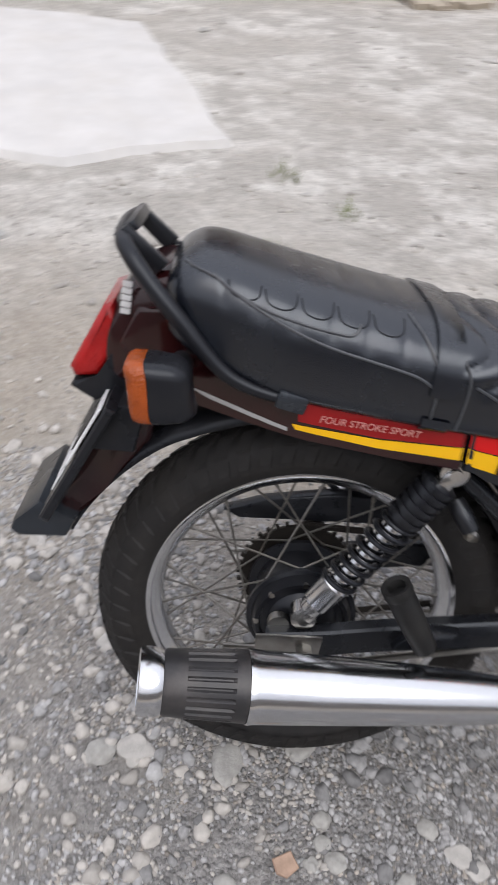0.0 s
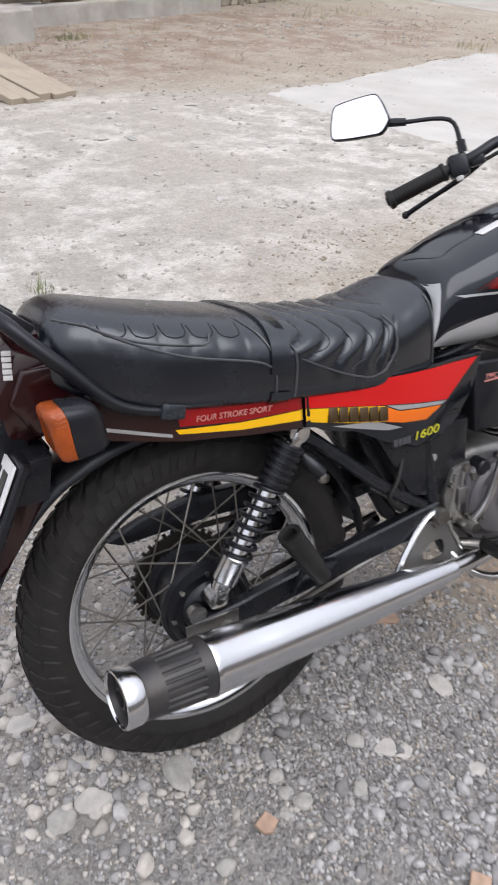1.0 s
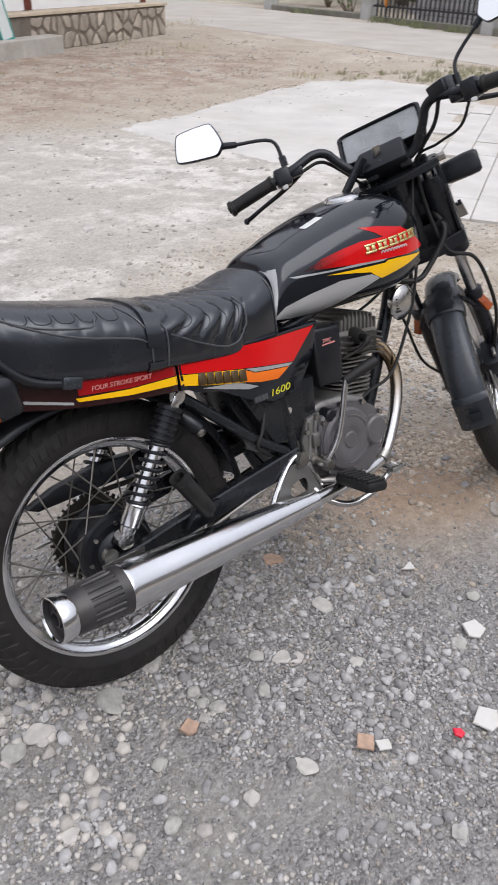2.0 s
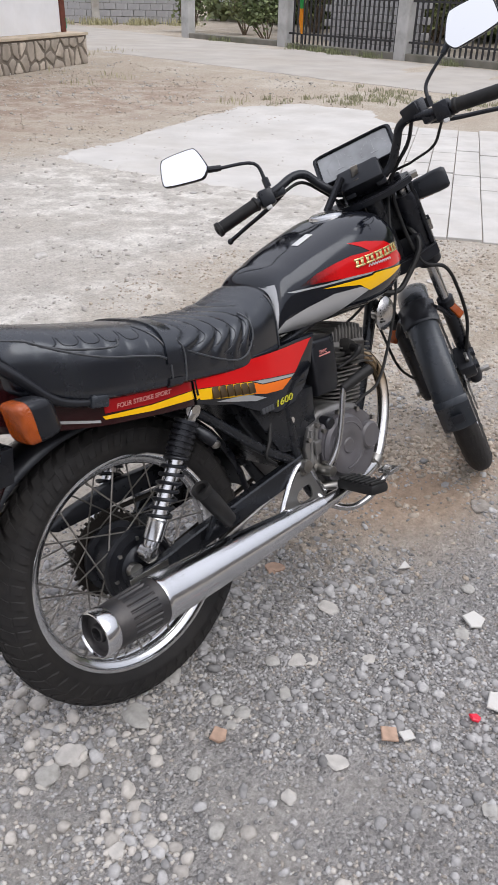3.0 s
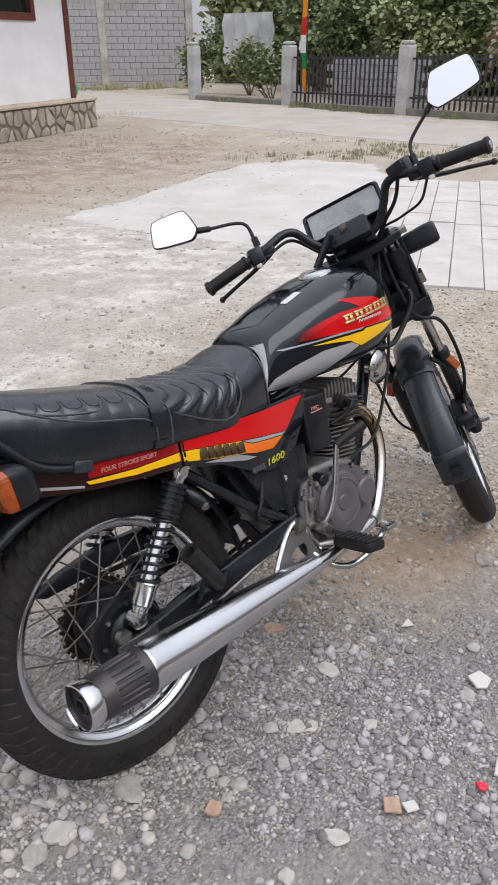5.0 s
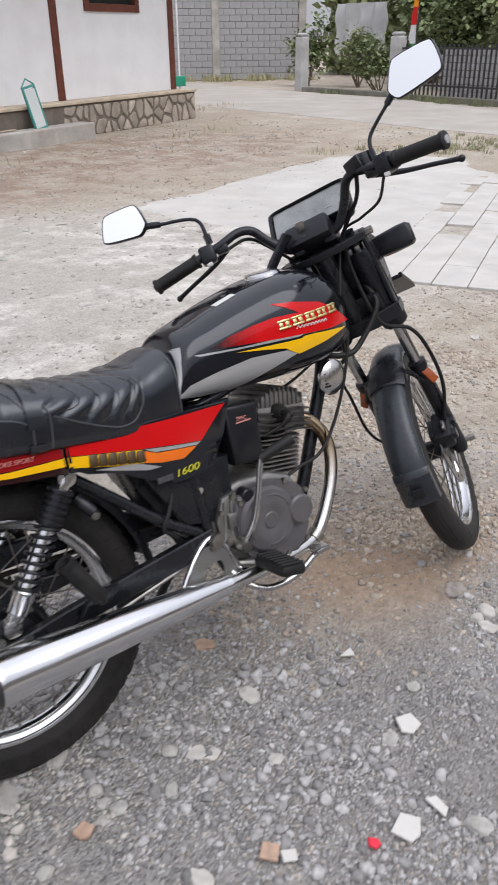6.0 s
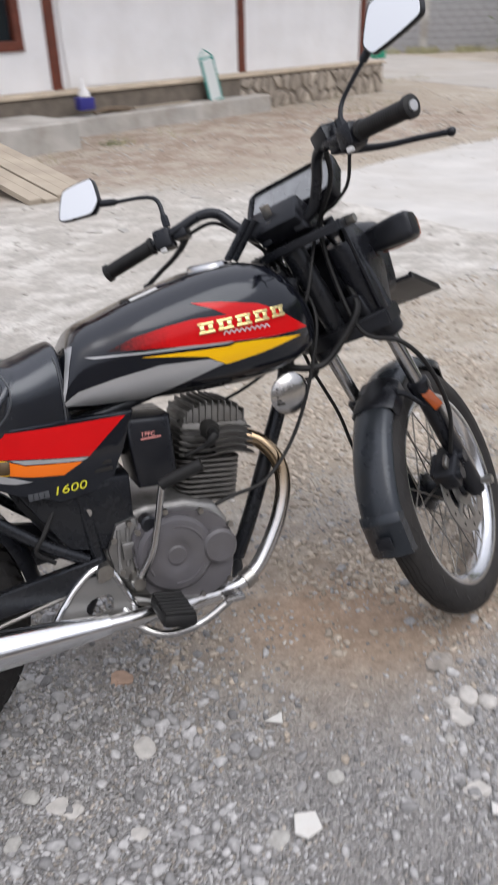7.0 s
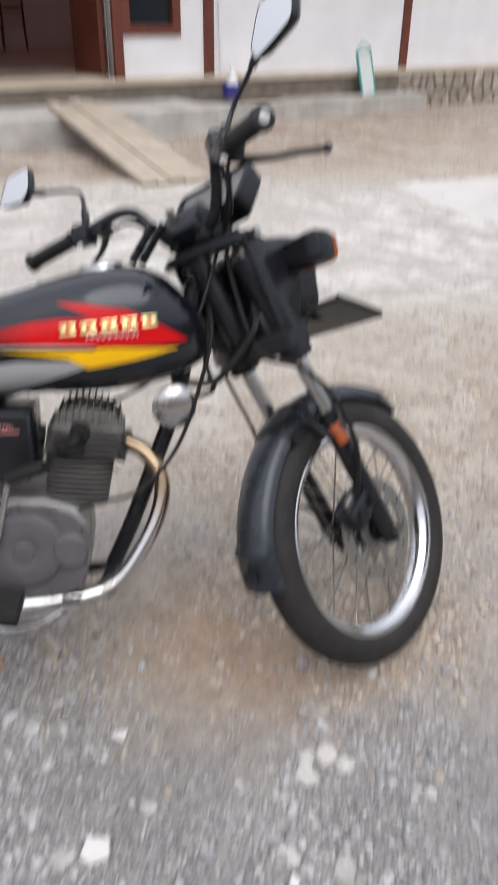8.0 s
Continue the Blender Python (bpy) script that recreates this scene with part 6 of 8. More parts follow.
# foot controls
bm = bmesh.new()
tube(bm, [(0.523, -0.118, 0.332), (0.530, -0.148, 0.342), (0.556, -0.160, 0.385), (0.574, -0.164, 0.44), (0.590, -0.165, 0.50), (0.597, -0.166, 0.520)], [0.009, 0.0085, 0.0075, 0.007, 0.007, 0.008], 14, 6)
kick = bpart("kick_lever", bm, CHROME_WORN, "chrome kick starter lever")
bm = bmesh.new()
tube(bm, [(0.592, -0.167, 0.517), (0.625, -0.178, 0.531), (0.668, -0.192, 0.546)], [0.011, 0.0125, 0.0135], 14, 3)
bpart("kick_rubber", bm, GRIP_RUBBER, "black rubber foot piece", kick)
bm = bmesh.new()
lathe(bm, [(-0.165, 0), (-0.165, 0.012), (-0.155, 0.014), (-0.11, 0.014)], (0.523, 0, 0.332), (0, 1, 0), 16)
bpart("kick_boss", bm, STEEL, "", kick)
kick.location = (-0.012, 0.012, 0.0)


def foot_peg(sd):
    bm = bmesh.new()
    box(bm, 0.525, 0.590, sd * 0.205 - 0.055, sd * 0.205 + 0.055, 0.286, 0.312, 0.009, m=Matrix.Translation((0.557, 0, 0.3)) @ pose(0, 0, 0, 0, 12, 0) @ Matrix.Translation((-0.557, 0, -0.3)))
    peg = bpart("foot_peg", bm, GRIP_RUBBER, "ribbed black rubber foot peg")
    for k in range(7):
        bm = bmesh.new()
        y = sd * (0.160 + 0.0150 * k)
        box(bm, 0.528, 0.586, y - 0.004, y + 0.004, 0.311, 0.3165, 0.0015, seg=1, m=Matrix.Translation((0.557, 0, 0.3)) @ pose(0, 0, 0, 0, 12, 0) @ Matrix.Translation((-0.557, 0, -0.3)))
        bpart("rib", bm, GRIP_RUBBER, "", peg, smooth=False)
    bm = bmesh.new()
    tube(bm, [(0.50, sd * 0.115, 0.300), (0.53, sd * 0.135, 0.297), (0.557, sd * 0.165, 0.298)], 0.011, 12, 3)
    bpart("peg_mount", bm, STEEL, "", peg)
    peg.location = (0.0, -sd * 0.008, -0.014)


for sd in (-1, 1):
    foot_peg(sd)
bm = bmesh.new()
tube(bm, [(0.498, -0.120, 0.285), (0.520, -0.155, 0.252), (0.565, -0.178, 0.232), (0.63, -0.186, 0.238), (0.685, -0.186, 0.262), (0.704, -0.186, 0.272)], [0.009, 0.008, 0.008, 0.008, 0.0075, 0.007], 12, 6)
bp = bpart("brake_pedal", bm, CHROME_WORN, "chrome foot brake pedal")
bm = bmesh.new()
box(bm, 0.682, 0.722, -0.210, -0.170, 0.272, 0.284, 0.004)
bpart("pedal_pad", bm, CHROME_WORN, "", bp)
bp.location = (-0.022, 0.006, -0.004)
bm = bmesh.new()
tube(bm, [(0.47, 0.10, 0.262), (0.45, 0.155, 0.19), (0.42, 0.235, 0.085), (0.415, 0.268, 0.076)], 0.010, 12, 4)
bpart("side_stand", bm, FRAME_BLACK, "black side stand on the ground")
bm = bmesh.new()
tube(bm, [(0.505, 0.115, 0.30), (0.51, 0.16, 0.30), (0.60, 0.165, 0.305), (0.655, 0.165, 0.315)], 0.007, 10, 4)
bpart("gear_lever", bm, CHROME_WORN, "")
bm = bmesh.new()
lathe(bm, [(0.115, 0.07), (0.135, 0.066), (0.14, 0.05), (0.14, 0)], (0.60, 0, 0.36), (0, 1, 0), 36)
bpart("dynamo_cover", bm, ENGINE_GREY, "grey round dynamo cover", engine)
# horn
bm = bmesh.new()
lathe(bm, [(-0.004, 0), (-0.003, 0.020), (0.002, 0.036), (0.010, 0.045), (0.016, 0.044), (0.022, 0.026), (0.04, 0.022), (0.04, 0)], (0.902, -0.064, 0.615), (-0.12, 1, 0.1), 36)
horn = bpart("horn", bm, CHROME_WORN, "round chrome horn with slots")
# horn slots as dark bars, shade painted rather than cut
bm = bmesh.new()
for k in range(5):
    box(bm, 0.866, 0.882, -0.067, -0.061, 0.598 + 0.008 * k, 0.602 + 0.008 * k, 0.0)
bpart("horn_slot", bm, OPENING_DARK, "", horn)
bm = bmesh.new()
tube(bm, [(0.905, -0.04, 0.615), (0.92, -0.02, 0.635), (0.925, 0, 0.655)], 0.006, 8, 3)
bpart("horn_stay", bm, FRAME_BLACK, "", horn)

# ---- everything that turns with the bars, drawn straight ahead ----


def fork_x(z):
    return FRONT_AXLE.x - (z - FRONT_AXLE.z) * math.tan(RAKE)


for sd in (-1, 1):
    y = sd * 0.079
    bm = bmesh.new()
    low = Vector((fork_x(0.285), y, 0.285))
    lathe(bm, [(-0.020, 0.0), (-0.020, 0.018), (0.0, 0.023), (0.05, 0.0215), (0.285, 0.0215), (0.292, 0.0245), (0.312, 0.0245), (0.316, 0.019), (0.318, 0.0)], low, STEER_AXIS, 28)
    leg = spart("fork_slider", bm, SATIN, "black fork slider")
    bm = bmesh.new()
    lathe(bm, [(0.30, 0.0), (0.30, 0.0155), (0.70, 0.0155), (0.70, 0.0)], low, STEER_AXIS, 24)
    spart("fork_tube", bm, CHROME_WORN, "chrome fork tube", leg)
    bm = bmesh.new()
    lathe(bm, [(0.445, 0.0), (0.445, 0.031), (0.45, 0.035), (0.66, 0.035), (0.675, 0.031), (0.675, 0.0)], low, STEER_AXIS, 28)
    spart("fork_cover", bm, SATIN, "black fork cover", leg)
    bm = bmesh.new()
    lathe(bm, [(0.690, 0.0), (0.690, 0.020), (0.714, 0.020), (0.718, 0.012), (0.728, 0.012), (0.728, 0)], low, STEER_AXIS, 20)
    spart("fork_cap", bm, SATIN, "", leg)
    bm = bmesh.new()
    c = Vector((fork_x(0.523) - 0.016, sd * 0.095, 0.523))
    box(bm, -0.012, 0.012, -0.005, 0.005, -0.032, 0.032, 0.003, m=Matrix.Translation(c) @ pose(0, 0, 0, 0, 0, sd * 55) @ pose(0, 0, 0, 0, -26.5, 0))
    spart("reflector", bm, AMBER, "orange reflector", leg)
# clamps, stem and headlamp
bm = bmesh.new()
for z, t in ((0.722, 0.034), (0.918, 0.018)):
    xc = fork_x(z)
    out = [(-0.035, -0.115), (0.030, -0.115), (0.036, -0.06), (0.03, 0.06), (0.036, 0.06), (0.030, 0.115), (-0.035, 0.115), (-0.075, 0.05), (-0.080, 0.0), (-0.075, -0.05)]
    v0 = [bm.verts.new(Vector((xc + x, yy, z - t / 2 + 0.25 * x))) for x, yy in out]
    v1 = [bm.verts.new(Vector((xc + x - 0.25 * t, yy, z + t / 2 + 0.25 * x))) for x, yy in out]
    bm.faces.new(v0[::-1])
    bm.faces.new(v1)
    for i in range(len(out)):
        bm.faces.new((v0[i], v0[(i + 1) % len(out)], v1[(i + 1) % len(out)], v1[i]))
bmesh.ops.bevel(bm, geom=bm.edges[:], offset=0.004, segments=2, affect='EDGES')
clamp = spart("fork_clamp", bm, SATIN, "black fork clamps")
bm = bmesh.new()
lathe(bm, [(0, 0), (0, 0.026), (0.225, 0.026), (0.225, 0)], (fork_x(0.715) - 0.045, 0, 0.700), STEER_AXIS, 24)
spart("steering_head", bm, FRAME_BLACK, "", clamp)
for sd in (-1, 1):
    bm = bmesh.new()
    lathe(bm, [(-0.010, 0), (-0.010, 0.010), (0.010, 0.010), (0.010, 0)], (fork_x(0.918) + 0.005, sd * 0.122, 0.918), (0, 1, 0), 6)
    spart("bolt", bm, STEEL, "", clamp, smooth=False)


def rounded(cx, cz, hx, hz, n=28, p=0.35):
    out = []
    for k in range(n):
        a = 2 * math.pi * k / n
        ca, sa = math.cos(a), math.sin(a)
        out.append((cx + hx * math.copysign(abs(ca) ** p, ca), cz + hz * math.copysign(abs(sa) ** p, sa)))
    return out


bm = bmesh.new()
rings = []
for x, s, dz in ((1.050, 0.55, 0.0), (1.065, 0.78, 0.0), (1.095, 0.93, 0.0), (1.140, 1.0, 0.0), (1.185, 1.03, 0.0), (1.195, 1.03, 0.0), (1.197, 0.94, 0.0)):
    rings.append([(x + 0.04 * (zz - 0.86), yy, zz) for yy, zz in rounded(0, 0.855, 0.098 * s, 0.085 * s)])
loft(bm, rings)
hd = spart("headlamp", bm, SATIN, "square black headlamp shell", angle=50)
bm = bmesh.new()
rings = []
for x, s in ((1.198, 0.94), (1.203, 0.90), (1.210, 0.6), (1.212, 0.2)):
    rings.append([(x + 0.04 * (zz - 0.86), yy, zz) for yy, zz in rounded(0, 0.855, 0.098 * s, 0.085 * s)])
loft(bm, rings)
spart("lens", bm, CLEAR, "clear glass", hd)
for sd in (-1, 1):
    bm = bmesh.new()
    slab(bm, [(0.985, 0.925), (1.03, 0.925), (1.10, 0.885), (1.135, 0.835), (1.11, 0.745), (1.085, 0.72), (1.055, 0.735)], sd * 0.101, sd * 0.112, 0.004, 2)
    spart("lamp_bracket", bm, SATIN, "black lamp bracket plate", hd)
# shroud below the lamp and the bent plate holder under it
bm = bmesh.new()
slab(bm, [(1.02, 0.775), (1.175, 0.770), (1.165, 0.735), (1.13, 0.695), (1.08, 0.69), (1.05, 0.72)], -0.085, 0.085, 0.012, 3)
spart("lower_shroud", bm, SATIN, "black shroud under the headlamp", hd)
bm = bmesh.new()
slab(bm, [(1.230, 0.797), (1.372, 0.763), (1.371, 0.757), (1.229, 0.791)], -0.124, 0.124, 0.002, 1)
pl = spart("plate_holder", bm, SATIN, "dark front number plate holder seen from behind", None, smooth=False)
bm = bmesh.new()
slab(bm, [(1.262, 0.7905), (1.340, 0.7718), (1.340, 0.7745), (1.262, 0.7932)], -0.095, 0.095, 0.001, 1)
spart("plate_back", bm, RUST, "rusty brown plate back", pl, smooth=False)
for y_ in (-0.118, 0.118):
    bm = bmesh.new()
    slab(bm, [(1.231, 0.7975), (1.371, 0.7640), (1.371, 0.7715), (1.231, 0.8050)], y_ - 0.005, y_ + 0.005, 0.0015, 1)
    spart("holder_rim", bm, SATIN, "", pl, smooth=False)
for x_ in (1.236, 1.365):
    bm = bmesh.new()
    z_ = 0.7963 - 0.239 * (x_ - 1.231)
    box(bm, x_ - 0.005, x_ + 0.005, -0.112, 0.112, z_, z_ + 0.007, 0.0015, seg=1)
    spart("holder_rim", bm, SATIN, "", pl, smooth=False)
bm = bmesh.new()
slab(bm, [(1.135, 0.765), (1.15, 0.775), (1.31, 0.781), (1.31, 0.775), (1.155, 0.762)], -0.018, 0.018, 0.002, 1)
spart("holder_stay", bm, SATIN, "", pl)

# instrument panel
PAN = Matrix.Translation((1.028, 0, 1.023)) @ pose(0, 0, 0, 0, 34, 0)   # local z runs up the face, -x faces the rider
bm = bmesh.new()
rings = []
for x, s in ((0.050, 0.72), (0.030, 0.95), (0.0, 1.0), (-0.012, 1.0), (-0.014, 0.97), (-0.0138, 0.93), (-0.004, 0.91)):
    rings.append([(x, yy, zz) for yy, zz in rounded(0, 0, 0.112 * s, 0.050 * s, 40, 0.22)])
loft(bm, rings)
turned(bm, PAN)
pan = spart("instrument_panel", bm, SATIN, "black instrument panel with glassy dial face", angle=40)
bm = bmesh.new()
slab(bm, [(-0.0065, -0.043), (-0.0045, -0.043), (-0.0045, 0.043), (-0.0065, 0.043)], -0.099, 0.099)
turned(bm, PAN)
spart("dial_glass", bm, PANEL_FACE, "glossy dial face with sky haze painted into its grey", pan, smooth=False)
for yc in (-0.052, 0.045):
    bm = bmesh.new()
    for k in range(13):
        a = radians(200 - 220 * k / 12)
        cy, cz = yc + 0.036 * math.cos(a), -0.008 + 0.034 * math.sin(a)
        box(bm, -0.0075, -0.0066, -0.0005, 0.0005, -0.0025, 0.0025, m=Matrix.Translation((0, cy, cz)) @ Matrix.Rotation(-(a - math.pi / 2), 4, 'X'))
    box(bm, -0.0076, -0.0067, yc - 0.010, yc + 0.010, -0.0155, -0.0135)
    box(bm, -0.0078, -0.0069, yc - 0.0006, yc + 0.0006, -0.008, 0.014)
    turned(bm, PAN)
    spart("dial_marks", bm, SILVER_DECAL, "", pan, smooth=False)
# lock plate with key, stays below the panel
bm = bmesh.new()
box(bm, 0.925, 1.02, -0.055, 0.062, 0.925, 0.985, 0.010, m=Matrix.Translation((0.97, 0, 0.95)) @ pose(0, 0, 0, 0, 28, 0) @ Matrix.Translation((-0.97, 0, -0.95)))
con = spart("lock_console", bm, SATIN, "black console below the dials")
bm = bmesh.new()
lathe(bm, [(0, 0), (0, 0.014), (-0.012, 0.014), (-0.012, 0)], (0.936, 0.014, 0.972), (-0.6, 0, 0.8), 20)
box(bm, -0.0015, 0.0015, -0.010, 0.010, 0.0, 0.030, 0.001, m=Matrix.Translation((0.935, 0.014, 0.974)) @ pose(0, 0, 0, 0, -36, 20))
spart("ignition_key", bm, STEEL, "steel ignition key in its lock", con)
for off in (-0.012, 0.012):
    bm = bmesh.new()
    lo, hi = Vector((0.900 + off, 0.112, 0.922)), Vector((0.922 + off, 0.048, 0.985))
    tube(bm, [lo, hi], 0.0085, 8, 1)
    spart("panel_stay", bm, SATIN, "", con)

# handlebar
bm = bmesh.new()
rb = [(0.960, -0.035, 0.945), (0.958, -0.075, 0.958), (0.945, -0.108, 0.998), (0.930, -0.130, 1.032), (0.908, -0.160, 1.040), (0.878, -0.205, 1.026), (0.846, -0.285, 1.010), (0.812, -0.372, 0.994)]
tube(bm, rb[::-1] + [(x, -y, z) for x, y, z in rb], 0.0112, 14, 6)
hb = spart("handlebar", bm, SATIN, "black tubular handlebar")
for sd in (-1, 1):
    p0, p1 = Vector((0.856, sd * 0.262, 1.0145)), Vector((0.810, sd * 0.378, 0.993))
    d = (p1 - p0).normalized()
    L = (p1 - p0).length
    bm = bmesh.new()
    prof = [(0, 0.0), (0, 0.0185), (0.006, 0.0190)]
    for k in range(18):
        z0 = 0.010 + k * (L - 0.026) / 18
        prof += [(z0, 0.0162), (z0 + 0.004, 0.0164), (z0 + 0.0045, 0.0162)]
    prof += [(L - 0.012, 0.0165), (L - 0.011, 0.0195), (L - 0.002, 0.0195), (L, 0.016), (L, 0.0)]
    lathe(bm, prof, p0, d, 24)
    grip = spart("grip", bm, GRIP_RUBBER, "black rubber grip", hb)
    bm = bmesh.new()
    lathe(bm, [(L, 0.0095), (L + 0.003, 0.009), (L + 0.004, 0)], p0, d, 16)
    spart("grip_end", bm, SILVER_DECAL if sd < 0 else GRIP_RUBBER, "", grip)
    # switch block and lever perch
    bm = bmesh.new()
    box(bm, -0.021, 0.021, -0.020, 0.020, -0.024, 0.022, 0.008, m=Matrix.Translation((0.868, sd * 0.238, 1.018)) @ pose(0, 0, 0, 0, 0, sd * 20))
    sw = spart("switch_block", bm, SATIN, "black switch block", hb)
    bm = bmesh.new()
    box(bm, -0.004, 0.004, -0.007, 0.007, -0.005, 0.005, 0.002, m=Matrix.Translation((0.852, sd * 0.236, 0.992)))
    spart("switch_button", bm, WHITE_PRINT, "pale button", sw)
    bm = bmesh.new()
    box(bm, -0.018, 0.026, -0.016, 0.016, -0.016, 0.014, 0.006, m=Matrix.Translation((0.888, sd * 0.205, 1.022)) @ pose(0, 0, 0, 0, 0, sd * 20))
    spart("lever_perch", bm, SATIN, "", hb)
    bm = bmesh.new()
    tube(bm, [(0.902, sd * 0.205, 1.012), (0.915, sd * 0.235, 1.002), (0.925, sd * 0.275, 0.990), (0.930, sd * 0.330, 0.977), (0.935, sd * 0.380, 0.964)], [0.008, 0.0075, 0.006, 0.0055, 0.006], 12, 5)
    lv = spart("lever", bm, SATIN, "black hand lever", hb)
    bm = bmesh.new()
    bmesh.ops.create_icosphere(bm, subdivisions=2, radius=0.0088, matrix=Matrix.Translation((0.936, sd * 0.386, 0.9625)))
    spart("lever_ball", bm, SATIN, "", lv)
# brake fluid reservoir
bm = bmesh.new()
box(bm, -0.030, 0.030, -0.024, 0.024, -0.016, 0.018, 0.005, m=Matrix.Translation((0.915, -0.178, 1.052)) @ pose(0, 0, 0, -6, -6, -28))
res = spart("brake_reservoir", bm, SATIN, "black brake fluid reservoir", hb)
# bar clamps
for sd in (-1, 1):
    bm = bmesh.new()
    box(bm, -0.018, 0.018, -0.014, 0.014, -0.020, 0.018, 0.005, m=Matrix.Translation((0.960, sd * 0.042, 0.945)))
    spart("bar_clamp", bm, SATIN, "", hb)


def soft_outline(corners, times=3):
    """Cut the corners of a closed outline until it is round."""
    p = np.array(corners, float)
    for k in range(times):
        c = 0.11 if k == 0 else 0.25
        q = np.roll(p, -1, 0)
        p = np.stack([(1 - c) * p + c * q, c * p + (1 - c) * q], 1).reshape(-1, 2)
    return p


def mirror(sd, centre, base, knee, roll):
    c = Vector(centre)
    nrm = Vector((-0.95, -0.06 if sd > 0 else 0.24, 0.30 if sd > 0 else 0.17)).normalized()      # the glass looks back and up
    up = (Vector((0, 0, 1)) - nrm * nrm.z).normalized()
    out = up.cross(nrm)
    if out.y * sd < 0:
        out = -out
    ca, sa = math.cos(radians(roll)), math.sin(radians(roll))
    out, up = out * ca + up * sa, up * ca - out * sa
    shape = [(0.062, 0.036), (0.064, -0.040), (-0.050, -0.040), (-0.066, -0.012), (-0.036, 0.048)]
    fine = soft_outline(shape) * (1.0 if sd > 0 else 1.04)
    bm = bmesh.new()
    rings = []
    for h, s in ((0.0015, 0.955), (0.003, 0.985), (0.002, 1.0), (-0.008, 1.0), (-0.018, 0.86), (-0.024, 0.55)):
        rings.append([c + nrm * h + (out * u_ + up * v_) * s for u_, v_ in fine])
    loft(bm, rings)
    head = spart("mirror", bm, SATIN, "black rear-view mirror on a thin stalk", None, angle=40)
    bm = bmesh.new()
    rings = [[c + nrm * h + (out * u_ + up * v_) * 0.955 for u_, v_ in fine] for h in (0.0, 0.0022)]
    loft(bm, rings)
    spart("mirror_glass", bm, MIRROR, "mirror glass", head, smooth=False)
    bm = bmesh.new()
    inner = c - out * 0.058 - up * 0.014 - nrm * 0.010
    tube(bm, [inner, inner + (Vector(knee) - inner) * 0.28, inner + (Vector(knee) - inner) * 0.30, knee, base], [0.0085, 0.0075, 0.0045, 0.0045, 0.0052], 10, 5)
    spart("mirror_stalk", bm, SATIN, "", head)
    bm = bmesh.new()
    lathe(bm, [(-0.012, 0), (-0.012, 0.009), (0.012, 0.009), (0.012, 0)], base, (0, 0, 1), 6)
    spart("stalk_nut", bm, SATIN, "", head, smooth=False)


mirror(1, (0.812, 0.392, 1.168), (0.868, 0.222, 1.052), (0.866, 0.232, 1.108), 13)
mirror(-1, (0.884, -0.360, 1.173), (0.888, -0.215, 1.052), (0.905, -0.225, 1.095), 2)


def front_signal(sd):
    bm = bmesh.new()
    rings = []
    for y, sx, sz in ((0.105, 0.022, 0.023), (0.13, 0.025, 0.027), (0.19, 0.028, 0.031), (0.214, 0.027, 0.030), (0.222, 0.021, 0.024)):
        rings.append([(xx, sd * (y - 0.018), zz) for xx, zz in rounded(1.118, 0.880, sx, sz, 24, 0.45)])
    loft(bm, rings)
    body = spart("front_signal", bm, SATIN, "long black front indicator with an amber lens", None, angle=50)
    bm = bmesh.new()
    rings = []
    for x, s in ((1.143, 1.0), (1.155, 0.97), (1.163, 0.75)):
        rings.append([(x, sd * (0.152 + (yy - 0.170) * s), 0.880 + (zz - 0.880) * s) for yy, zz in rounded(0.170, 0.880, 0.050, 0.030, 24, 0.45)])
    loft(bm, rings)
    spart("lens", bm, AMBER, "amber lens", body)


for sd in (-1, 1):
    front_signal(sd)

# front mudguard
bm = bmesh.new()
rings = []
R = 0.314
for a in np.linspace(50, 178, 44):
    ca, sa = math.cos(radians(a)), math.sin(radians(a))
    tip = step(46, 72, a)
    w = 0.046 * (0.16 + 0.84 * tip)
    edge = -0.018 * tip
    r = R + 0.010 * (1 - step(58, 80, a)) + 0.006 * step(150, 178, a)
    prof = [(-w, edge), (-w * 0.97, 0.0), (-w * 0.72, 0.010), (-w * 0.36, 0.015), (0, 0.017), (w * 0.36, 0.015), (w * 0.72, 0.010), (w * 0.97, 0.0), (w, edge),
            (w - 0.003, edge), (w * 0.92, -0.003), (w * 0.66, 0.006), (0, 0.013), (-w * 0.66, 0.006), (-w * 0.92, -0.003), (-w + 0.003, edge)]
    rings.append([FRONT_AXLE + Vector(((r + d) * ca, y, (r + d) * sa)) for y, d in prof])
loft(bm, rings)
fm = spart("front_mudguard", bm, FADED, "faded black front mudguard with a long rear flap", angle=50)
bm = bmesh.new()
rings = []
for a, lift in ((176.5, 0.004), (177, 0.006), (180, 0.006), (180.5, 0.003), (192, 0.001), (193.5, -0.004)):
    ca, sa = math.cos(radians(a)), math.sin(radians(a))
    w = 0.049
    r = R + 0.006 + lift
    prof = [(-w, -0.022), (-w * 0.97, 0.0), (-w * 0.72, 0.009), (0, 0.016), (w * 0.72, 0.009), (w * 0.97, 0.0), (w, -0.022), (w - 0.005, -0.022), (w * 0.7, 0.002), (0, 0.008), (-w * 0.7, 0.002), (-w + 0.005, -0.022)]
    rings.append([FRONT_AXLE + Vector(((r + d) * ca, y, (r + d) * sa)) for y, d in prof])
loft(bm, rings)
spart("mudguard_flap", bm, FADED, "separate rubbery end piece", fm, angle=40)
bm = bmesh.new()
p = FRONT_AXLE + Vector(((R + 0.026) * math.cos(radians(187)), -0.002, (R + 0.026) * math.sin(radians(187))))
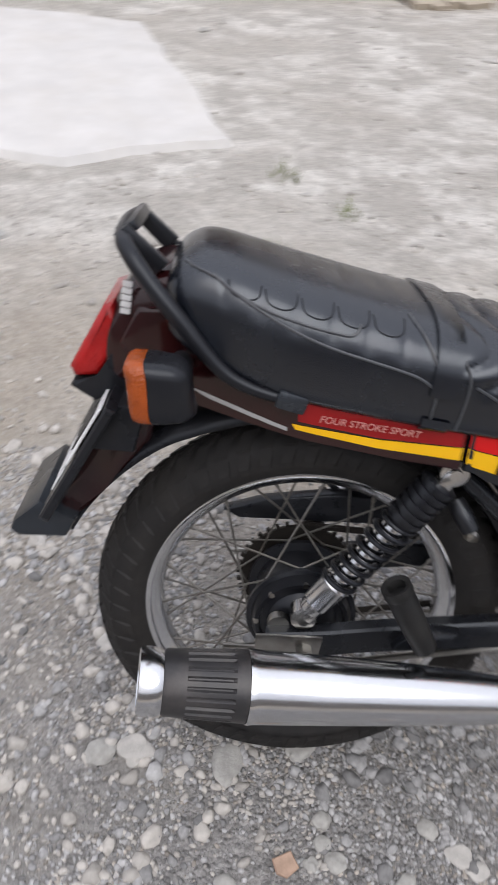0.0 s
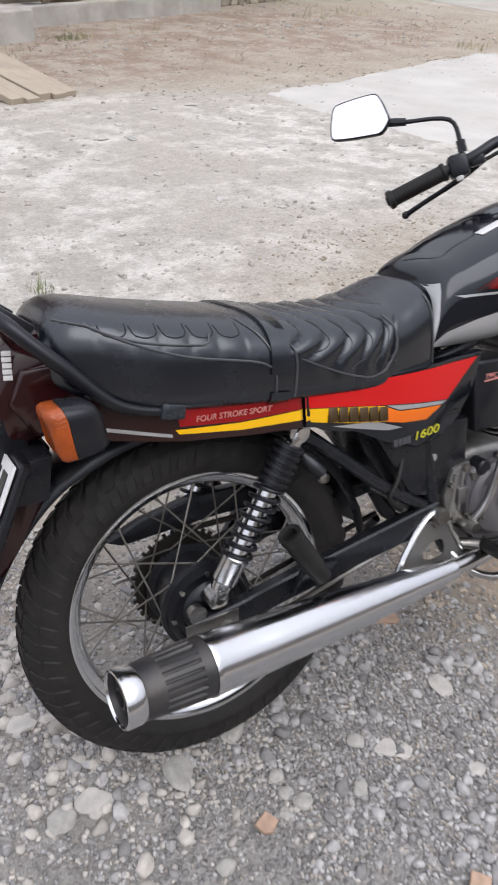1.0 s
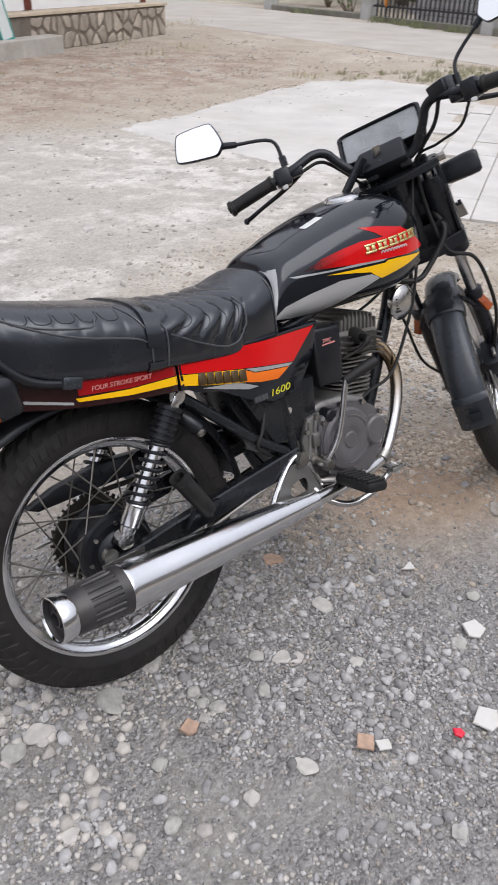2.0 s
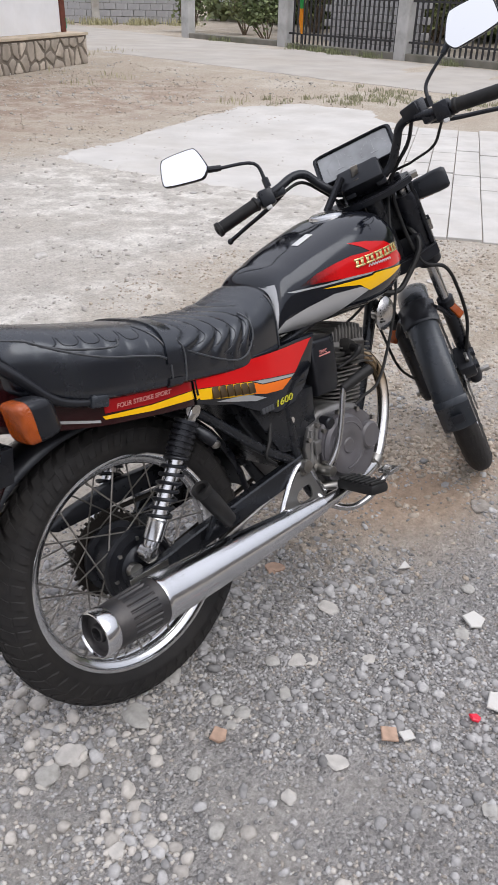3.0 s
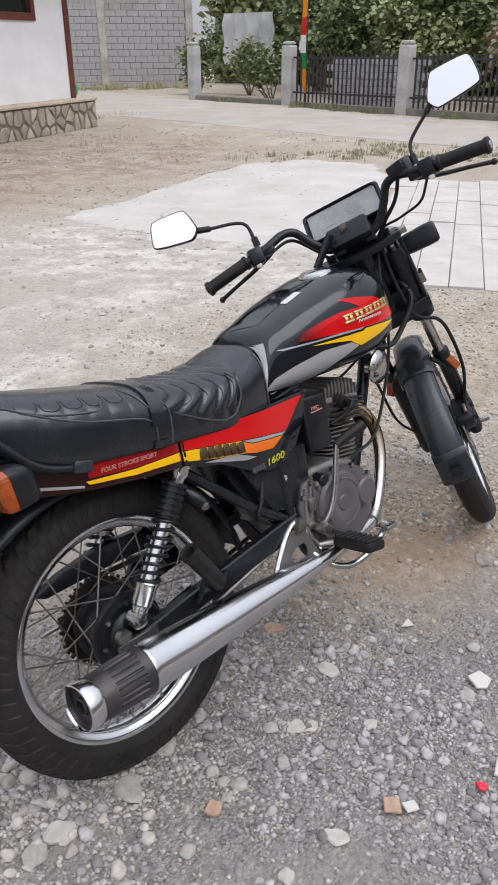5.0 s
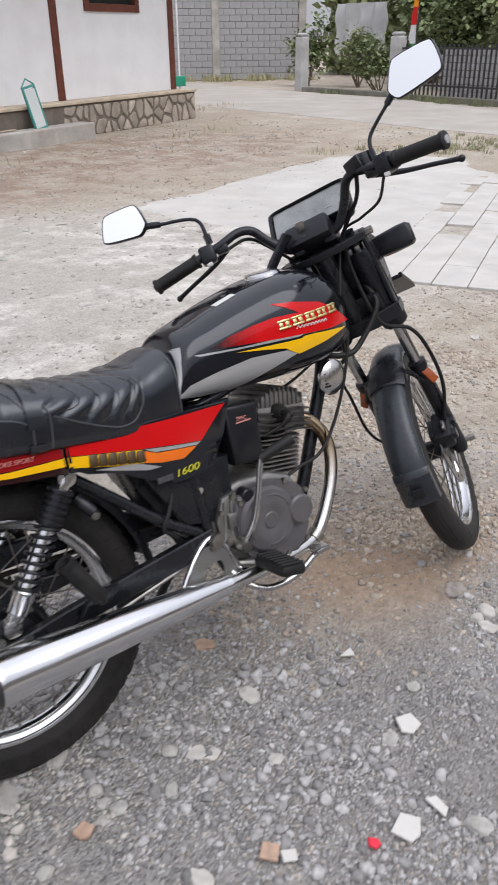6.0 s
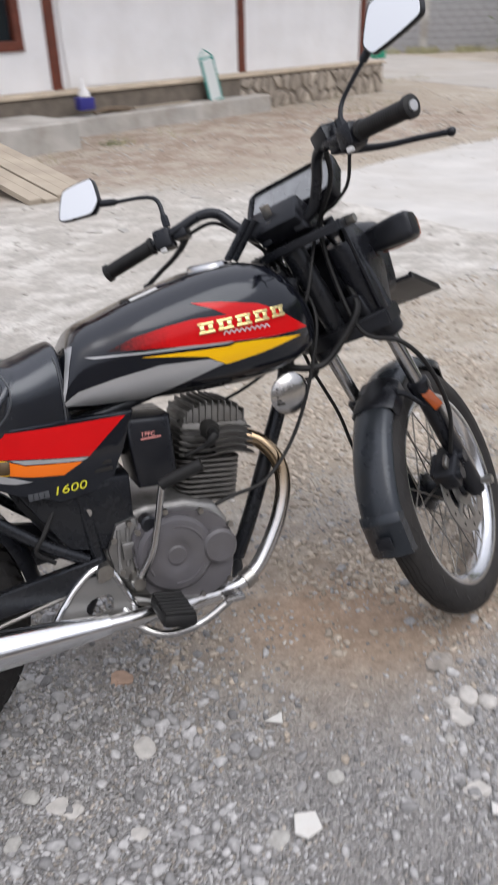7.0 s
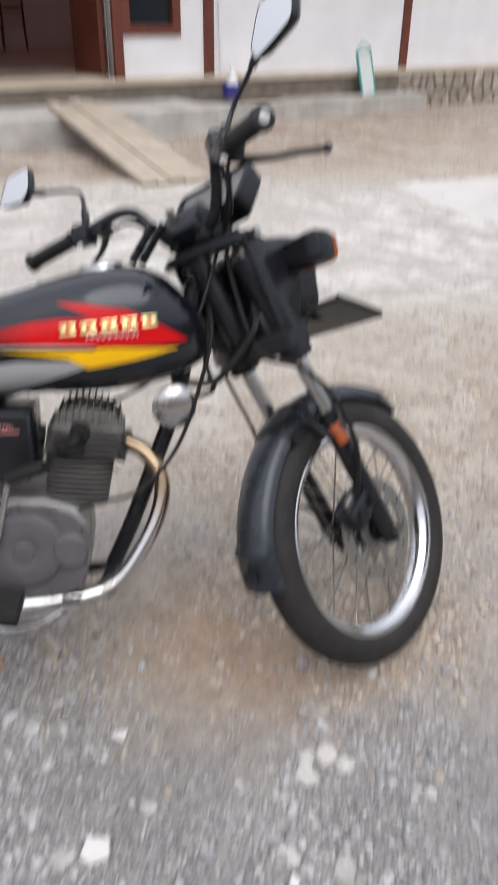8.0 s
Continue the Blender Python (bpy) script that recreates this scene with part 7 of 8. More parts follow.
box(bm, -0.003, 0.003, -0.018, 0.018, -0.014, 0.014, 0.003, m=Matrix.Translation(p) @ pose(0, 0, 0, 0, -7, 0))
spart("flap_badge", bm, SATIN, "", fm)
# brace band and stays that hold the mudguard on the sliders
bm = bmesh.new()
rings = []
for a in (117, 118, 133, 134):
    ca, sa = math.cos(radians(a)), math.sin(radians(a))
    w = 0.050
    lift = 0.004 if a in (118, 133) else 0.0
    prof = [(-w - lift, -0.03), (-w - lift, 0.0), (-w * 0.72, 0.013 + lift), (0, 0.020 + lift), (w * 0.72, 0.013 + lift), (w + lift, 0.0), (w + lift, -0.03)]
    rings.append([FRONT_AXLE + Vector(((R + d) * ca, y, (R + d) * sa)) for y, d in prof])
loft(bm, rings, closed=False, caps=False)
spart("mudguard_brace", bm, SATIN, "black brace over the mudguard", fm, angle=40)
for sd in (-1, 1):
    bm = bmesh.new()
    a = radians(125)
    p = FRONT_AXLE + Vector((R * math.cos(a), sd * 0.053, R * math.sin(a)))
    tube(bm, [p, p + Vector((0.03, sd * 0.012, -0.015)), Vector((fork_x(0.50) - 0.02, sd * 0.085, 0.50))], 0.007, 10, 3)
    spart("mudguard_stay", bm, SATIN, "", fm)
fm.location = (-0.009, 0.004, 0.004)

# brake disc and caliper
bm = bmesh.new()
lathe(bm, [(-0.048, 0.084), (-0.048, 0.115), (-0.052, 0.115), (-0.052, 0.084)], FRONT_AXLE, (0, 1, 0), 64, closed=True)
disc = spart("brake_disc", bm, DISC_STEEL, "steel front brake disc")
bm = bmesh.new()
lathe(bm, [(-0.046, 0.030), (-0.046, 0.052), (-0.053, 0.050), (-0.054, 0.030)], FRONT_AXLE, (0, 1, 0), 40, closed=True)
for k in range(6):
    box(bm, 0.045, 0.088, -0.0525, -0.0475, -0.009, 0.009, 0.002, m=Matrix.Translation(FRONT_AXLE) @ Matrix.Rotation(radians(60 * k + 14), 4, 'Y'))
spart("disc_carrier", bm, ALU_PLATE, "", disc)
# drilled holes of the disc: flat dots with the shade painted in
for k in range(12):
    bm = bmesh.new()
    a_ = radians(30 * k)
    lathe(bm, [(-0.0526, 0.0), (-0.0526, 0.0042), (-0.0519, 0.0042)], FRONT_AXLE + Vector((0.0995 * math.cos(a_), 0, 0.0995 * math.sin(a_))), (0, 1, 0), 8)
    spart("disc_hole", bm, OPENING_DARK, "", disc)
bm = bmesh.new()
CAL = FRONT_AXLE + Vector((-0.070, -0.062, 0.060))
box(bm, -0.052, 0.046, -0.030, 0.024, -0.030, 0.028, 0.012, m=Matrix.Translation(CAL) @ pose(0, 0, 0, 0, -40, 0))
cal = spart("brake_caliper", bm, SATIN, "black brake caliper")
bm = bmesh.new()
box(bm, -0.036, 0.030, 0.018, 0.036, -0.026, 0.024, 0.008, m=Matrix.Translation(CAL) @ pose(0, 0, 0, 0, -40, 0))
box(bm, -0.012, 0.058, -0.020, 0.006, -0.038, -0.022, 0.005, m=Matrix.Translation(CAL) @ pose(0, 0, 0, 0, -40, 0))
spart("caliper_bridge", bm, SATIN, "", cal)
bm = bmesh.new()
box(bm, -0.034, -0.002, -0.018, -0.008, 0.026, 0.044, 0.004, m=Matrix.Translation(CAL) @ pose(0, 0, 0, 0, -40, 0))
spart("hose_union", bm, STEEL, "", cal)
bm = bmesh.new()
for dx in (-0.022, 0.018):
    lathe(bm, [(-0.040, 0), (-0.040, 0.014), (-0.028, 0.016)], CAL + Vector((dx, 0, dx * 0.8)), (0, 1, 0), 16)
spart("caliper_boss", bm, SATIN, "", cal)
bm = bmesh.new()
lathe(bm, [(-0.128, 0.0), (-0.128, 0.010), (-0.112, 0.012), (-0.112, 0.0)], FRONT_AXLE + Vector((0, 0, 0)), (0, 1, 0), 6)
lathe(bm, [(-0.112, 0.0), (-0.112, 0.008), (0.112, 0.008), (0.112, 0)], FRONT_AXLE, (0, 1, 0), 12)
spart("axle", bm, STEEL, "", disc)
# cables and hose: these hang between the turned bars and the frame


def turned_point(p):
    return STEER @ Vector(p)


for nm, pts, r in (
        ("brake_hose", [turned_point((0.905, -0.165, 1.035)), turned_point((0.950, -0.135, 0.99)), turned_point((0.985, -0.068, 0.93)), turned_point((1.005, -0.050, 0.83)), turned_point((1.035, -0.060, 0.70)), turned_point((1.095, -0.112, 0.655)), turned_point((1.165, -0.124, 0.585)), turned_point((1.215, -0.118, 0.48)), turned_point(CAL + Vector((-0.01, -0.02, 0.03)))], 0.0052),
        ("throttle_cable", [turned_point((0.870, -0.225, 0.995)), turned_point((0.90, -0.19, 0.955)), turned_point((0.95, -0.13, 0.945)), turned_point((0.985, -0.06, 0.93)), Vector((0.96, -0.05, 0.80)), Vector((0.90, -0.045, 0.70)), Vector((0.80, -0.04, 0.64)), Vector((0.66, -0.03, 0.60))], 0.0035),
        ("clutch_cable", [turned_point((0.895, 0.200, 1.012)), turned_point((0.93, 0.150, 1.02)), turned_point((0.96, 0.115, 0.985)), turned_point((0.99, 0.06, 0.90)), Vector((0.985, -0.03, 0.78)), Vector((0.955, -0.055, 0.66)), Vector((0.90, -0.055, 0.53)), Vector((0.82, -0.07, 0.452)), Vector((0.742, -0.078, 0.437)), Vector((0.700, -0.082, 0.428))], 0.0042),
        ("speedo_cable", [turned_point((1.05, 0.05, 0.98)), turned_point((1.06, 0.11, 0.85)), turned_point((1.10, 0.13, 0.70)), turned_point((1.16, 0.125, 0.55)), turned_point((1.19, 0.12, 0.42)), turned_point((1.285, 0.085, 0.335))], 0.0042),
        ("wiring_harness", [turned_point((1.04, -0.06, 0.80)), turned_point((1.02, -0.07, 0.74)), Vector((1.00, -0.055, 0.675)), Vector((0.955, -0.05, 0.66)), Vector((0.90, -0.03, 0.67))], 0.0075),
        ("wiring_harness", [turned_point((1.00, 0.04, 0.90)), Vector((0.985, 0.02, 0.80)), Vector((0.97, -0.025, 0.70)), Vector((0.985, -0.01, 0.64)), Vector((0.93, 0.0, 0.62))], 0.0055)):
    bm = bmesh.new()
    tube(bm, pts, r, 8, 7)
    bpart(nm, bm, GRIP_RUBBER, "thin black cable" if nm != "brake_hose" else "black rubber brake hose")

# ---- paving strips beyond the slab ----
PAVER = node_mat("cement_paver", (0.50, 0.485, 0.465), 0.85, var=0.12, scale=4, bump=0.3, bump_scale=60, dirt=(0.42, 0.39, 0.35), dirt_amount=0.5, dirt_scale=2.5)
pav = thing("paving", Matrix(((0.86, 0.51, 0, 3.45), (0.51, -0.86, 0, 1.9), (0, 0, 1, 0.0), (0, 0, 0, 1))), "pale cement paving strips with open joints", "paving", kind="structure")
random.seed(21)
for r in range(-1, 15):
    x = -0.09 - 0.03 * random.random()
    while x < 4.0:
        w = random.uniform(0.38, 0.62)
        if random.random() > 0.06:
            bm = bmesh.new()
            mid = pav.matrix_world @ Vector((x + w / 2, -0.145 + r * 0.22, 0))
            z = ground_height(mid.x, mid.y) + 0.016 + random.uniform(0, 0.005)
            box(bm, x, x + w - 0.007, -0.25 + r * 0.22, -0.037 + r * 0.22, z - 0.05, z, 0.003, seg=1)
            part("paver", bm, PAVER, pav, smooth=False)
        x += w

# ---- gravel: small stones too many to count ----


def pebble_shapes(level, count, seed):
    out = []
    for k in range(count):
        bm = bmesh.new()
        bmesh.ops.create_icosphere(bm, subdivisions=level, radius=1)
        co = []
        for v in bm.verts:
            d = 1 + 0.48 * vnoise(v.co + Vector((k * 3.1 + seed, 0, 0)), 1.1) + 0.16 * vnoise(v.co + Vector((0, k * 2.3, seed)), 2.4)
            co.append(v.co * d)
        faces = [[v.index for v in f.verts] for f in bm.faces]
        out.append((np.array(co), np.array(faces)))
        bm.free()
    return out


def patch(x, y):
    return 0.5 + 0.5 * vnoise((x, y, 2), 2.3) + 0.3 * vnoise((x, y, 5), 6)


def gravel_density(x, y):
    near = (1 - step(0.25, 0.7, y)) * (1 - step(1.0, 1.9, x + 0.5 * max(0, y + 0.2)))
    dusty = step(0.28, 0.62, patch(x, y))
    left = 1 - step(-0.35, 0.25, x)
    d = near * (0.10 + 0.90 * dusty)
    d = max(d, left * (1 - step(1.4, 2.2, y)) * (0.25 + 0.45 * dusty))
    brown = max(0.0, 1 - ((x - 1.08) / 0.62) ** 2 - ((y - 0.08) / 0.36) ** 2)
    d *= 1 - 0.85 * min(1, brown * 1.6)
    fade = (0.07 + 0.10 * dusty) * (1 - 0.6 * min(1, brown * 2))
    return max(d, fade)


def scatter(name, shapes, count, lo, hi, region, seed, material, label, power=1.0, sink=0.35, flat=(0.42, 0.72), dens=gravel_density):
    rng = np.random.RandomState(seed)
    x0, x1, y0, y1 = region
    vs, fs, base = [], [], 0
    made = 0
    while made < count:
        x, y = rng.uniform(x0, x1), rng.uniform(y0, y1)
        if rng.rand() > dens(x, y):
            continue
        r = lo + (hi - lo) * rng.rand() ** power
        co, fa = shapes[rng.randint(len(shapes))]
        s = np.array([r * rng.uniform(0.8, 1.25), r * rng.uniform(0.7, 1.0), r * rng.uniform(*flat)])
        m = np.array(Euler((rng.normal(0, 0.22), rng.normal(0, 0.22), rng.uniform(0, 6.28))).to_matrix())
        p = (co * s) @ m.T + np.array([x, y, ground_height(x, y) + s[2] * (1 - 2 * sink)])
        vs.append(p)
        fs.append(fa + base)
        base += len(co)
        made += 1
    v, f = np.vstack(vs), np.vstack(fs)
    me = bpy.data.meshes.new(name)
    me.vertices.add(len(v))
    me.vertices.foreach_set("co", v.ravel())
    me.loops.add(f.size)
    me.loops.foreach_set("vertex_index", f.ravel().astype(np.int32))
    me.polygons.add(len(f))
    me.polygons.foreach_set("loop_start", np.arange(0, f.size, 3, dtype=np.int32))
    me.polygons.foreach_set("use_smooth", np.ones(len(f), dtype=bool))
    me.update(calc_edges=True)
    me.validate()
    me.materials.append(material)
    return tagged(new(name, me), label, "gravel", kind="stuff")


SMALL = pebble_shapes(1, 14, 1)
ROUND = pebble_shapes(2, 14, 7)
scatter("fine_gravel", SMALL, 60000, 0.0018, 0.0064, (-1.3, 2.0, -1.5, 0.7), 3, PEBBLE, "fine grey gravel in the dust", 1.5, 0.34)
scatter("fine_gravel", SMALL, 15000, 0.0018, 0.0060, (-1.3, 2.0, -1.5, 0.7), 31, PEBBLE_WARM, "fine brownish grit among the gravel", 1.3, 0.38)
scatter("fine_gravel", SMALL, 9000, 0.0022, 0.009, (-2.2, 2.8, 0.0, 2.8), 4, PEBBLE_PALE, "scattered small grey stones in the dust", 1.8, 0.3)
scatter("coarse_gravel", ROUND, 3600, 0.0055, 0.0165, (-1.3, 1.6, -1.5, 0.6), 5, PEBBLE, "rounded grey pebbles among the gravel", 2.6, 0.40)
scatter("coarse_gravel", ROUND, 1500, 0.0060, 0.0190, (-1.2, -0.02, -0.9, 0.7), 52, PEBBLE_PALE, "pale rounded pebbles behind the rear wheel", 2.2, 0.40)
scatter("fine_gravel", SMALL, 8000, 0.0020, 0.0070, (-1.2, 0.10, -0.9, 0.7), 53, PEBBLE_PALE, "fine pale gravel behind the rear wheel", 1.5, 0.34)
scatter("coarse_gravel", SMALL, 3000, 0.0055, 0.0120, (-1.3, 1.6, -1.5, 0.6), 51, PEBBLE, "angular grey chippings among the gravel", 2.2, 0.36)
scatter("coarse_gravel", SMALL, 3800, 0.005, 0.020, (-3.0, 6.0, 0.6, 7.0), 6, PEBBLE_PALE, "loose stones strewn over the yard", 2.2, 0.38, dens=lambda x, y: 0.35 + 0.5 * step(0.3, 0.7, patch(x * 0.5, y * 0.5)))
scatter("coarse_gravel", SMALL, 1500, 0.009, 0.030, (2.0, 10.0, 7.0, 13.0), 8, PEBBLE_PALE, "loose stones near the house", 2.4, 0.4, dens=lambda x, y: 0.2 + 0.6 * step(0.35, 0.6, patch(x * 0.5, y * 0.5)))

def clods(x, y):
    return 0.15 + 0.85 * step(0.35, 0.7, patch(x * 0.8 + 4, y * 0.8))


scatter("earth_clods", SMALL, 5200, 0.0025, 0.0125, (0.55, 2.1, -0.35, 0.9), 121, PEBBLE_TAN, "crumbled brown soil round the front wheel", 2.6, 0.44, dens=lambda x, y: 0.02 + 0.98 * step(0.45, 0.85, patch(x * 1.6 + 9, y * 1.6)) * step(-0.20, 0.02, y))
scatter("earth_clods", SMALL, 3200, 0.0035, 0.015, (0.95, 2.6, -0.05, 1.3), 122, PEBBLE_TAN, "lumpy brown soil strewn before the front wheel", 2.4, 0.4, dens=lambda x, y: 0.1 + 0.9 * step(0.4, 0.75, patch(x * 1.3 + 2, y * 1.3 + 5)))
scatter("earth_clods", SMALL, 4200, 0.003, 0.012, (1.2, 3.8, 0.15, 2.2), 12, PEBBLE_TAN, "small tan clods of earth strewn over the dirt", 2.0, 0.34, dens=clods)
scatter("earth_clods", SMALL, 5000, 0.005, 0.020, (-1.5, 9.0, 5.3, 11.5), 13, PEBBLE_TAN, "tan clods of earth before the house", 2.2, 0.36, dens=clods)
scatter("pale_rubble", SMALL, 70, 0.007, 0.020, (1.3, 2.2, 0.55, 1.35), 14, PEBBLE_PALE, "pale rubble strewn in the dirt", 2.0, 0.3, dens=lambda x, y: max(0.05, 1 - math.hypot(x - 1.6, y - 0.85) * 1.8))


def loose_stone(x, y, r, material, label, flatness=0.5, angular=0.34, seed=0, turn=0.0, long=1.0, group="loose stones on the gravel", category="stone", name="stone"):
    """One stone of its own, half set into the dust."""
    bm = bmesh.new()
    bmesh.ops.create_icosphere(bm, subdivisions=3, radius=1)
    for v in bm.verts:
        k = 1 + angular * vnoise(v.co + Vector((seed * 3.7, 0, 1)), 1.2) + 0.07 * vnoise(v.co + Vector((0, seed, 0)), 3.2)
        v.co = Vector((v.co.x * k * long, v.co.y * k, v.co.z * k * flatness)) * r
    if angular > 0.45:
        for v in bm.verts:
            v.co.z = min(v.co.z, r * flatness * 0.55)
    ob = part(name, bm, material, smooth=True, angle=28)
    ob.matrix_world = pose(x, y, ground_height(x, y) + r * flatness * 0.25, 0, 0, turn)
    return tagged(ob, label, category, group)


def shard(x, y, outline, thick, material, label, turn=0, tilt=6, name="shard", category="rubble"):
    """A flat broken chip with sharp edges."""
    bm = bmesh.new()
    slab(bm, [(a, b) for a, b in outline], -thick / 2, thick / 2, min(0.002, thick * 0.25), 1)
    turned(bm, pose(0, 0, 0, 90))
    ob = part(name, bm, material, smooth=False)
    ob.matrix_world = pose(x, y, ground_height(x, y) + thick * 0.5 + 0.007, tilt, tilt * 0.6, turn)
    return tagged(ob, label, category, "chips lying on the gravel")


PALE_LABEL = "pale worn stone lying in the gravel"
GREY_LABEL = "rounded grey stone lying in the gravel"
for i, (x, y, r, mt, fl, ang, lg) in enumerate([
        (-0.252, -0.036, 0.025, STONE_PALE, 0.5, 0.5, 1.15), (-0.309, -0.040, 0.024, STONE_GREY, 0.5, 0.3, 1.1), (0.470, -0.114, 0.020, STONE_PALE, 0.45, 0.3, 1.5),
        (0.285, -0.179, 0.018, STONE_PALE, 0.5, 0.5, 1.2), (-0.297, -0.253, 0.014, STONE_PALE, 0.6, 0.5, 1.2), (0.063, -0.133, 0.016, STONE_GREY, 0.6, 0.2, 1.0),
        (0.062, -0.168, 0.014, STONE_GREY, 0.6, 0.2, 1.0), (0.083, -0.195, 0.016, STONE_GREY, 0.55, 0.3, 1.1), (-0.091, -0.231, 0.015, STONE_GREY, 0.6, 0.2, 1.2),
        (0.009, -0.400, 0.015, STONE_PALE, 0.5, 0.3, 1.2), (0.136, -0.414, 0.018, STONE_PALE, 0.5, 0.5, 1.3), (0.412, -0.291, 0.014, STONE_PALE, 0.5, 0.3, 1.2),
        (-0.143, -0.351, 0.016, STONE_GREY, 0.6, 0.2, 1.2), (1.161, -0.256, 0.022, STONE_PALE, 0.6, 0.2, 1.3), (1.192, -0.288, 0.020, STONE_PALE, 0.6, 0.2, 1.1),
        (1.117, -0.262, 0.018, STONE_PALE, 0.6, 0.3, 1.1), (0.645, -0.402, 0.018, STONE_GREY, 0.4, 0.3, 1.2), (-0.095, -0.050, 0.026, STONE_GREY, 0.3, 0.3, 1.5),
        (0.470, 0.075, 0.022, STONE_BRICK, 0.5, 0.5, 1.2), (-0.318, 0.172, 0.022, STONE_PALE, 0.5, 0.5, 1.2), (0.03, -0.02, 0.022, STONE_GREY, 0.4, 0.4, 1.3)]):
    loose_stone(x, y, r, mt, PALE_LABEL if mt is STONE_PALE else GREY_LABEL if mt is STONE_GREY else "brownish broken stone on the ground", fl, ang, i + 1, i * 47.0, lg)
loose_stone(1.160, -0.150, 0.027, STONE_BROWN, "rough grey-brown lump of old mortar half sunk in dirt", 0.42, 0.62, 31, 25, 1.35)
random.seed(8)
for i in range(70):
    x, y = random.uniform(-1.0, 1.5), random.uniform(-1.2, 0.5)
    if random.random() < gravel_density(x, y) and abs(y) > 0.07:
        m_ = random.choice((STONE_GREY, STONE_GREY, STONE_PALE))
        loose_stone(x, y, random.uniform(0.011, 0.02), m_, PALE_LABEL if m_ is STONE_PALE else GREY_LABEL, random.uniform(0.4, 0.7), random.uniform(0.2, 0.5), 50 + i, random.uniform(0, 360), random.uniform(1, 1.4))
for i in range(60):
    x, y = random.uniform(-2.2, 4.5), random.uniform(0.7, 5.0)
    m_ = random.choice((STONE_GREY, STONE_PALE, STONE_PALE))
    loose_stone(x, y, random.uniform(0.012, 0.035), m_, PALE_LABEL if m_ is STONE_PALE else GREY_LABEL, random.uniform(0.35, 0.6), random.uniform(0.3, 0.55), 150 + i, random.uniform(0, 360), random.uniform(1, 1.5), group="loose stones in the yard")
shard(0.003, -0.204, [(-0.018, -0.014), (0.014, -0.017), (0.019, 0.010), (-0.004, 0.018), (-0.018, 0.008)], 0.010, STONE_BRICK, "orange brick chip on the gravel", 20)
shard(0.266, -0.455, [(-0.020, -0.016), (0.016, -0.020), (0.022, 0.014), (-0.014, 0.020)], 0.007, STONE_BRICK, "brown tile chip on the gravel", 35)
shard(0.292, -0.482, [(-0.012, -0.016), (0.013, -0.014), (0.010, 0.016), (-0.014, 0.012)], 0.006, CERAMIC, "white ceramic chip on the gravel", 70)
shard(0.745, -0.160, [(-0.022, -0.010), (0.022, -0.012), (0.008, 0.014)], 0.006, CERAMIC, "white ceramic chip on the gravel", 10)
shard(0.700, -0.402, [(-0.024, -0.020), (0.016, -0.028), (0.030, 0.004), (0.002, 0.026), (-0.022, 0.018)], 0.007, CERAMIC, "white ceramic chip on the gravel", -25)
shard(0.514, -0.575, [(-0.034, -0.020), (0.016, -0.026), (0.034, 0.010), (0.0, 0.028), (-0.026, 0.022)], 0.007, CERAMIC, "large white ceramic chip on the gravel", 15)
shard(0.594, -0.580, [(-0.014, -0.024), (0.012, -0.020), (0.018, 0.012), (0.0, 0.026)], 0.006, CERAMIC, "white ceramic chip on the gravel", -10)
shard(1.041, -0.509, [(-0.014, -0.006), (0.014, -0.010), (0.010, 0.008), (-0.008, 0.010)], 0.006, CERAMIC, "white ceramic chip on the gravel", 50)
shard(0.437, -0.561, [(-0.010, -0.010), (0.006, -0.014), (0.013, 0.004), (0.002, 0.013), (-0.011, 0.006)], 0.008, RED_PLASTIC, "scrap of bright red plastic on the gravel", 40, 14, "plastic_scrap", "litter")

# ---- weeds and dry grass ----


def tuft(name, spots, count, height, material, label, seed, clump=0.0, width=0.004):
    """Blades strewn over round patches, or gathered in small clumps there."""
    rng = np.random.RandomState(seed)
    bm = bmesh.new()
    for (sx, sy, rad, dense) in spots:
        cx = cy = 0.0
        for k in range(int(count * dense)):
            if not clump or k % 18 == 0:
                a, r = rng.uniform(0, 6.28), rad * math.sqrt(rng.rand())
                cx, cy = sx + r * math.cos(a), sy + r * math.sin(a)
            x, y = cx + clump * rng.normal(), cy + clump * rng.normal()
            h = height * rng.uniform(0.4, 1.15)
            b = rng.uniform(0, 6.28)
            lean = h * rng.uniform(0.1, 0.6)
            z0 = ground_height(x, y) - 0.01
            w = width * rng.uniform(0.7, 1.4)
            dx, dy = math.cos(b), math.sin(b)
            v = [bm.verts.new(p) for p in ((x - dy * w, y + dx * w, z0), (x + dy * w, y - dx * w, z0),
                                           (x + dx * lean * 0.4 + dy * w * 0.7, y + dy * lean * 0.4 - dx * w * 0.7, z0 + h * 0.6), (x + dx * lean * 0.4 - dy * w * 0.7, y + dy * lean * 0.4 + dx * w * 0.7, z0 + h * 0.6),
                                           (x + dx * lean, y + dy * lean, z0 + h))]
            bm.faces.new((v[0], v[1], v[2], v[3]))
            bm.faces.new((v[3], v[2], v[4]))
    return tagged(part(name, bm, material, smooth=False), label, "grass", kind="stuff")


